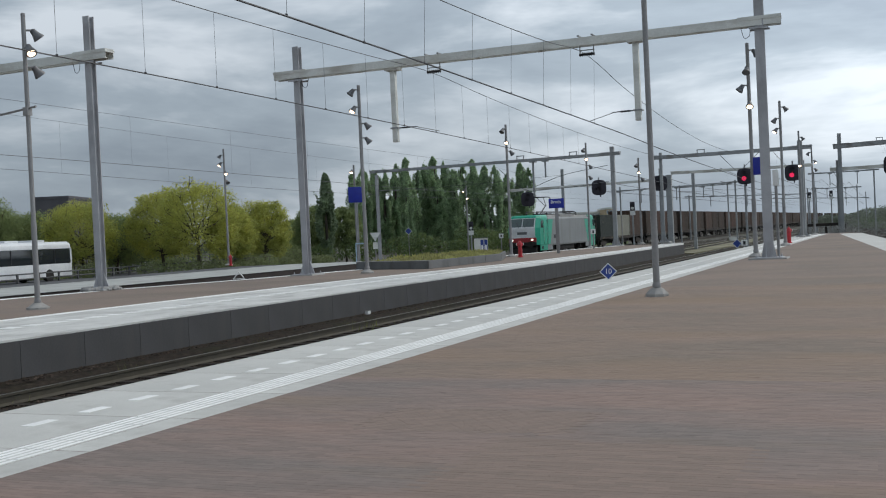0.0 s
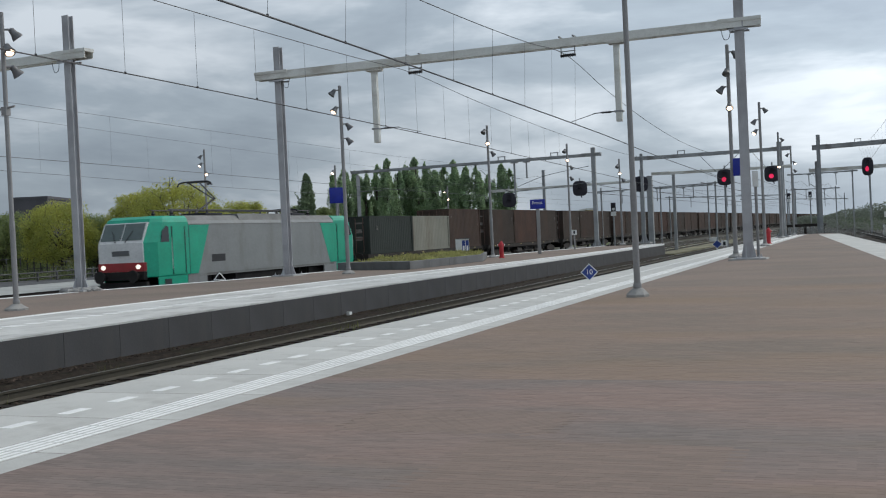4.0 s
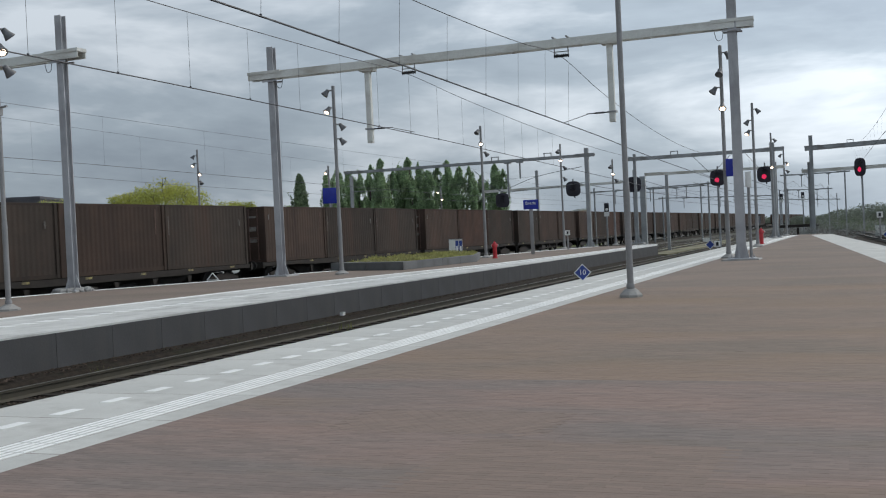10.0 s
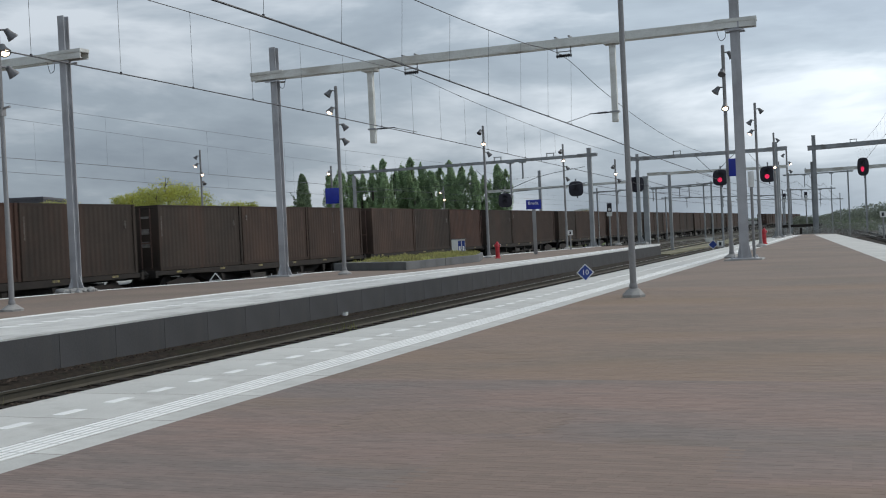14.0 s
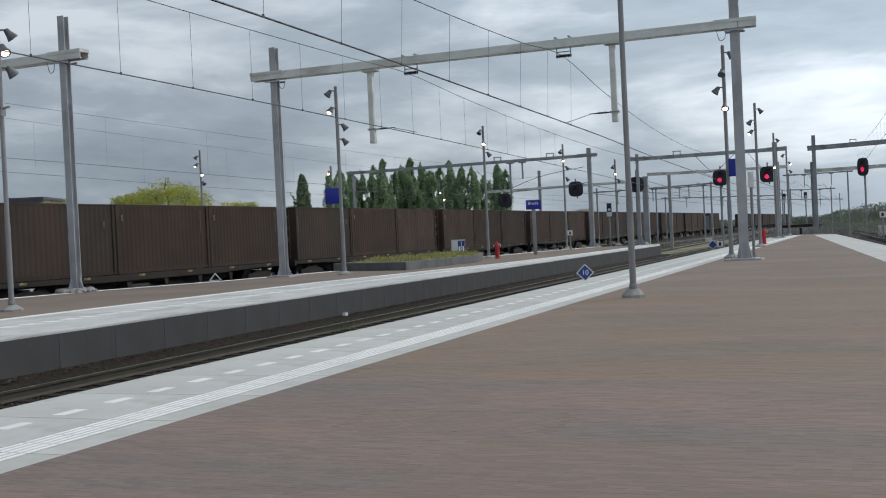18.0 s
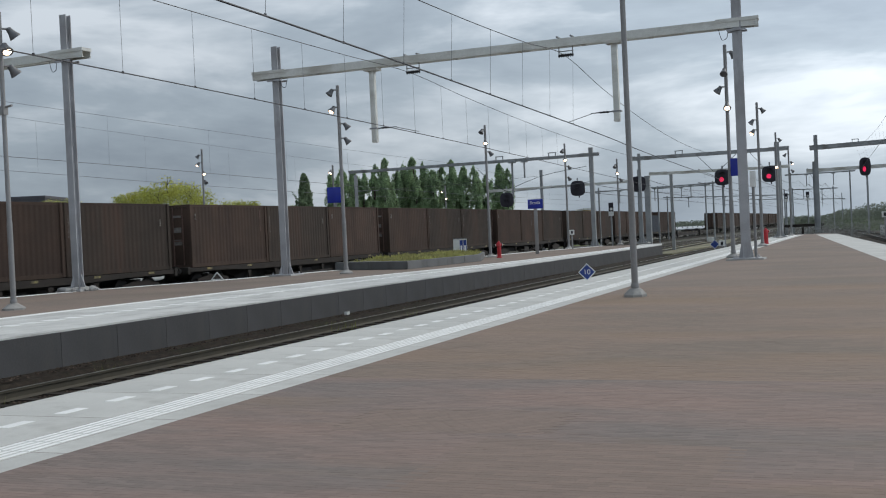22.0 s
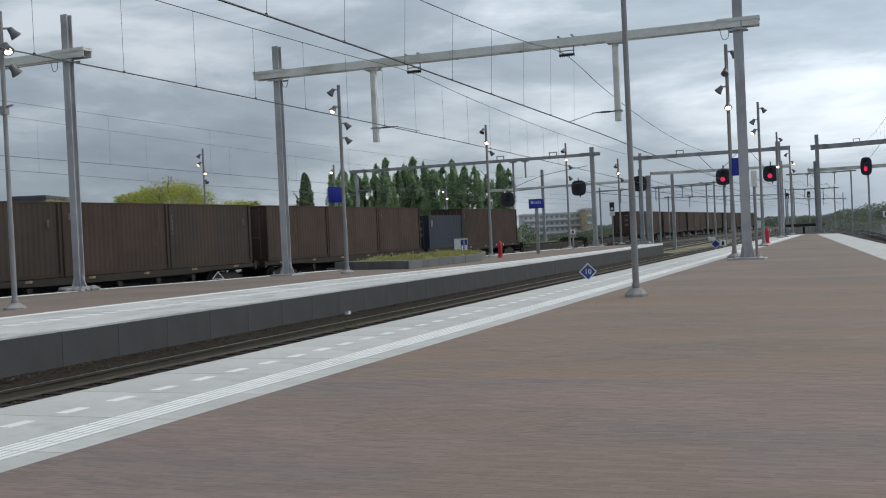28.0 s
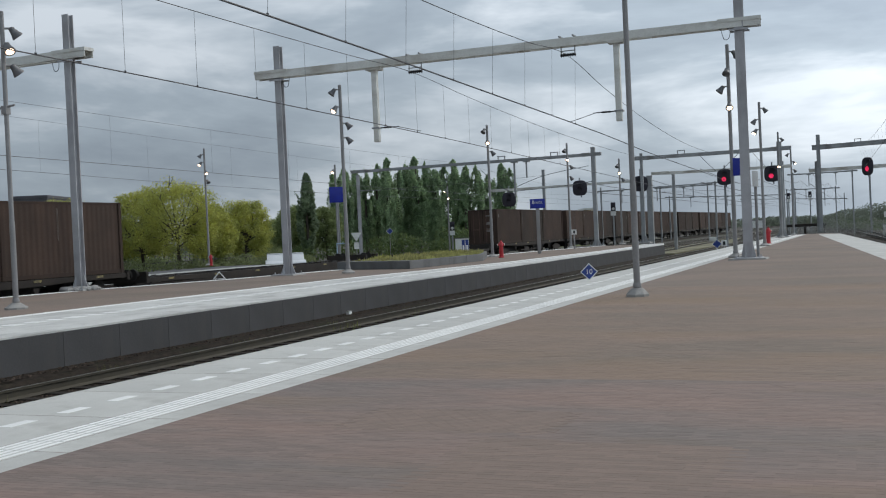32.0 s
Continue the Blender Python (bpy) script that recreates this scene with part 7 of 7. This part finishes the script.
for i in range(-30, 30):
    for j in range(-24, 24):
        u, v = (i + (0.5 if j % 2 else 0.0)) * BX, j * BY
        c, q = math.cos(radians(38)), math.sin(radians(38))
        x, y = -2.95 + u * c - v * q, 7.44 + u * q + v * c
        if PATCH[0] - 0.02 < x < PATCH[1] + 0.02 and PATCH[2] - 0.02 < y < PATCH[3] + 0.02:
            part("mended_brick", brick_mesh, None, platform_1, at=pose(x, y, rnd.uniform(0.0003, 0.0007), 0, 0, 38) @ Matrix.Translation((-BX / 2, -BY / 2, 0)))
tagged(part("brick_field", g1, M_BRICKN, platform_1, "grey-brown clinker bricks in cross rows", smooth=False), kind="stuff")
tagged(part("brick_field", g2, M_BRICKI, platform_1, "brown clinker bricks in cross rows", smooth=False), kind="stuff")


# ---- what moves ----
def motions():
    run = [(0, 0.0), (2, 25.6), (4, 51.26), (6, 77.01), (8, 102.87), (10, 128.82), (12, 154.89), (14, 181.07), (16, 207.35),
           (18, 233.73), (20, 260.19), (22, 286.72), (24, 313.3), (26, 339.91), (28, 366.51), (30, 393.09), (32, 419.6)]
    for ob, s, dz in MOVERS:
        rows = []
        for t, d in run:
            y = FRONT_Y + s - d
            rows.append((t, pose(TRAIN_X + BEND * max(0.0, y - BEND_Y), y, RAIL_Z + 0.006 + dz, 0, 0, -math.degrees(math.atan(BEND)) if y > BEND_Y else 0.0)))
        walk(ob, rows)
    ang = math.degrees(math.atan2(-rdx, rdy))
    bx, by = road_a[0] + rnx * 4.5, road_a[1] + rny * 4.5
    ux, uy = rdx / L_ROAD, rdy / L_ROAD
    rows = []
    for t, d in ((0.0, 5.3), (1.0, -4.7), (4.0, -35.0), (32.0, -320.0)):
        rows.append((t, pose(bx + ux * d, by + uy * d, GROUND_Z + 0.3, 0, 0, ang)))
    walk(bus, rows)
    for car, lag in ((car_a, 0.0), (car_b, 33.0)):
        rows = []
        for t, px in ((0.0, -260.0), (24.0, -260.0), (31.0, 425.0), (31.5, 457.0), (32.0, 489.0)):
            x0, y0 = along(u_of(px + lag), 84.0)
            rows.append((t, pose(x0, y0, GROUND_Z + 0.004, 0, 0, 32)))
        walk(car, rows)
    flight = [(0.0, (-70, 190, 12)), (6.0, (-40, 112, 8)), (7.6, (-19.02, 57.07, 4.51)), (7.7, (-15.53, 47.70, 4.19)), (7.8, (-12.70, 40.21, 3.99)), (7.9, (-9.49, 31.79, 3.87)), (8, (-8.54, 30.02, 3.90)), (8.1, (-7.62, 29.32, 4.44)), (8.2, (-6.86, 28.55, 4.84)), (8.3, (-5.30, 27.03, 5.01)), (8.4, (-3.97, 25.41, 5.50)), (8.5, (-1.71, 20.93, 5.04)), (8.6, (-0.33, 17.17, 4.66)), (8.8, (4.5, 7.5, 6.5)), (9.4, (14, -2, 9)), (32.0, (160, -150, 30))]
    rows = []
    for i, (t, p) in enumerate(flight):
        a, b = Vector(flight[max(i - 1, 0)][1]), Vector(flight[min(i + 1, len(flight) - 1)][1])
        rows.append((t, pose(*p, 12, 0, math.degrees(math.atan2(-(b - a).x, (b - a).y)))))
    walk(bird, rows)
    beat = [(0.0, 10), (7.5, 20)] + [(7.6 + 0.1 * k, (20, -25, 5, 15, 10, -30, 42, -40, 48, -38, 15)[k]) for k in range(11)] + [(9.0, 20), (32.0, 5)]
    for wg, s in wings:
        walk(wg, [(t, pose(0, 0, 0.02, 0, -s * a, 0)) for t, a in beat])


motions()
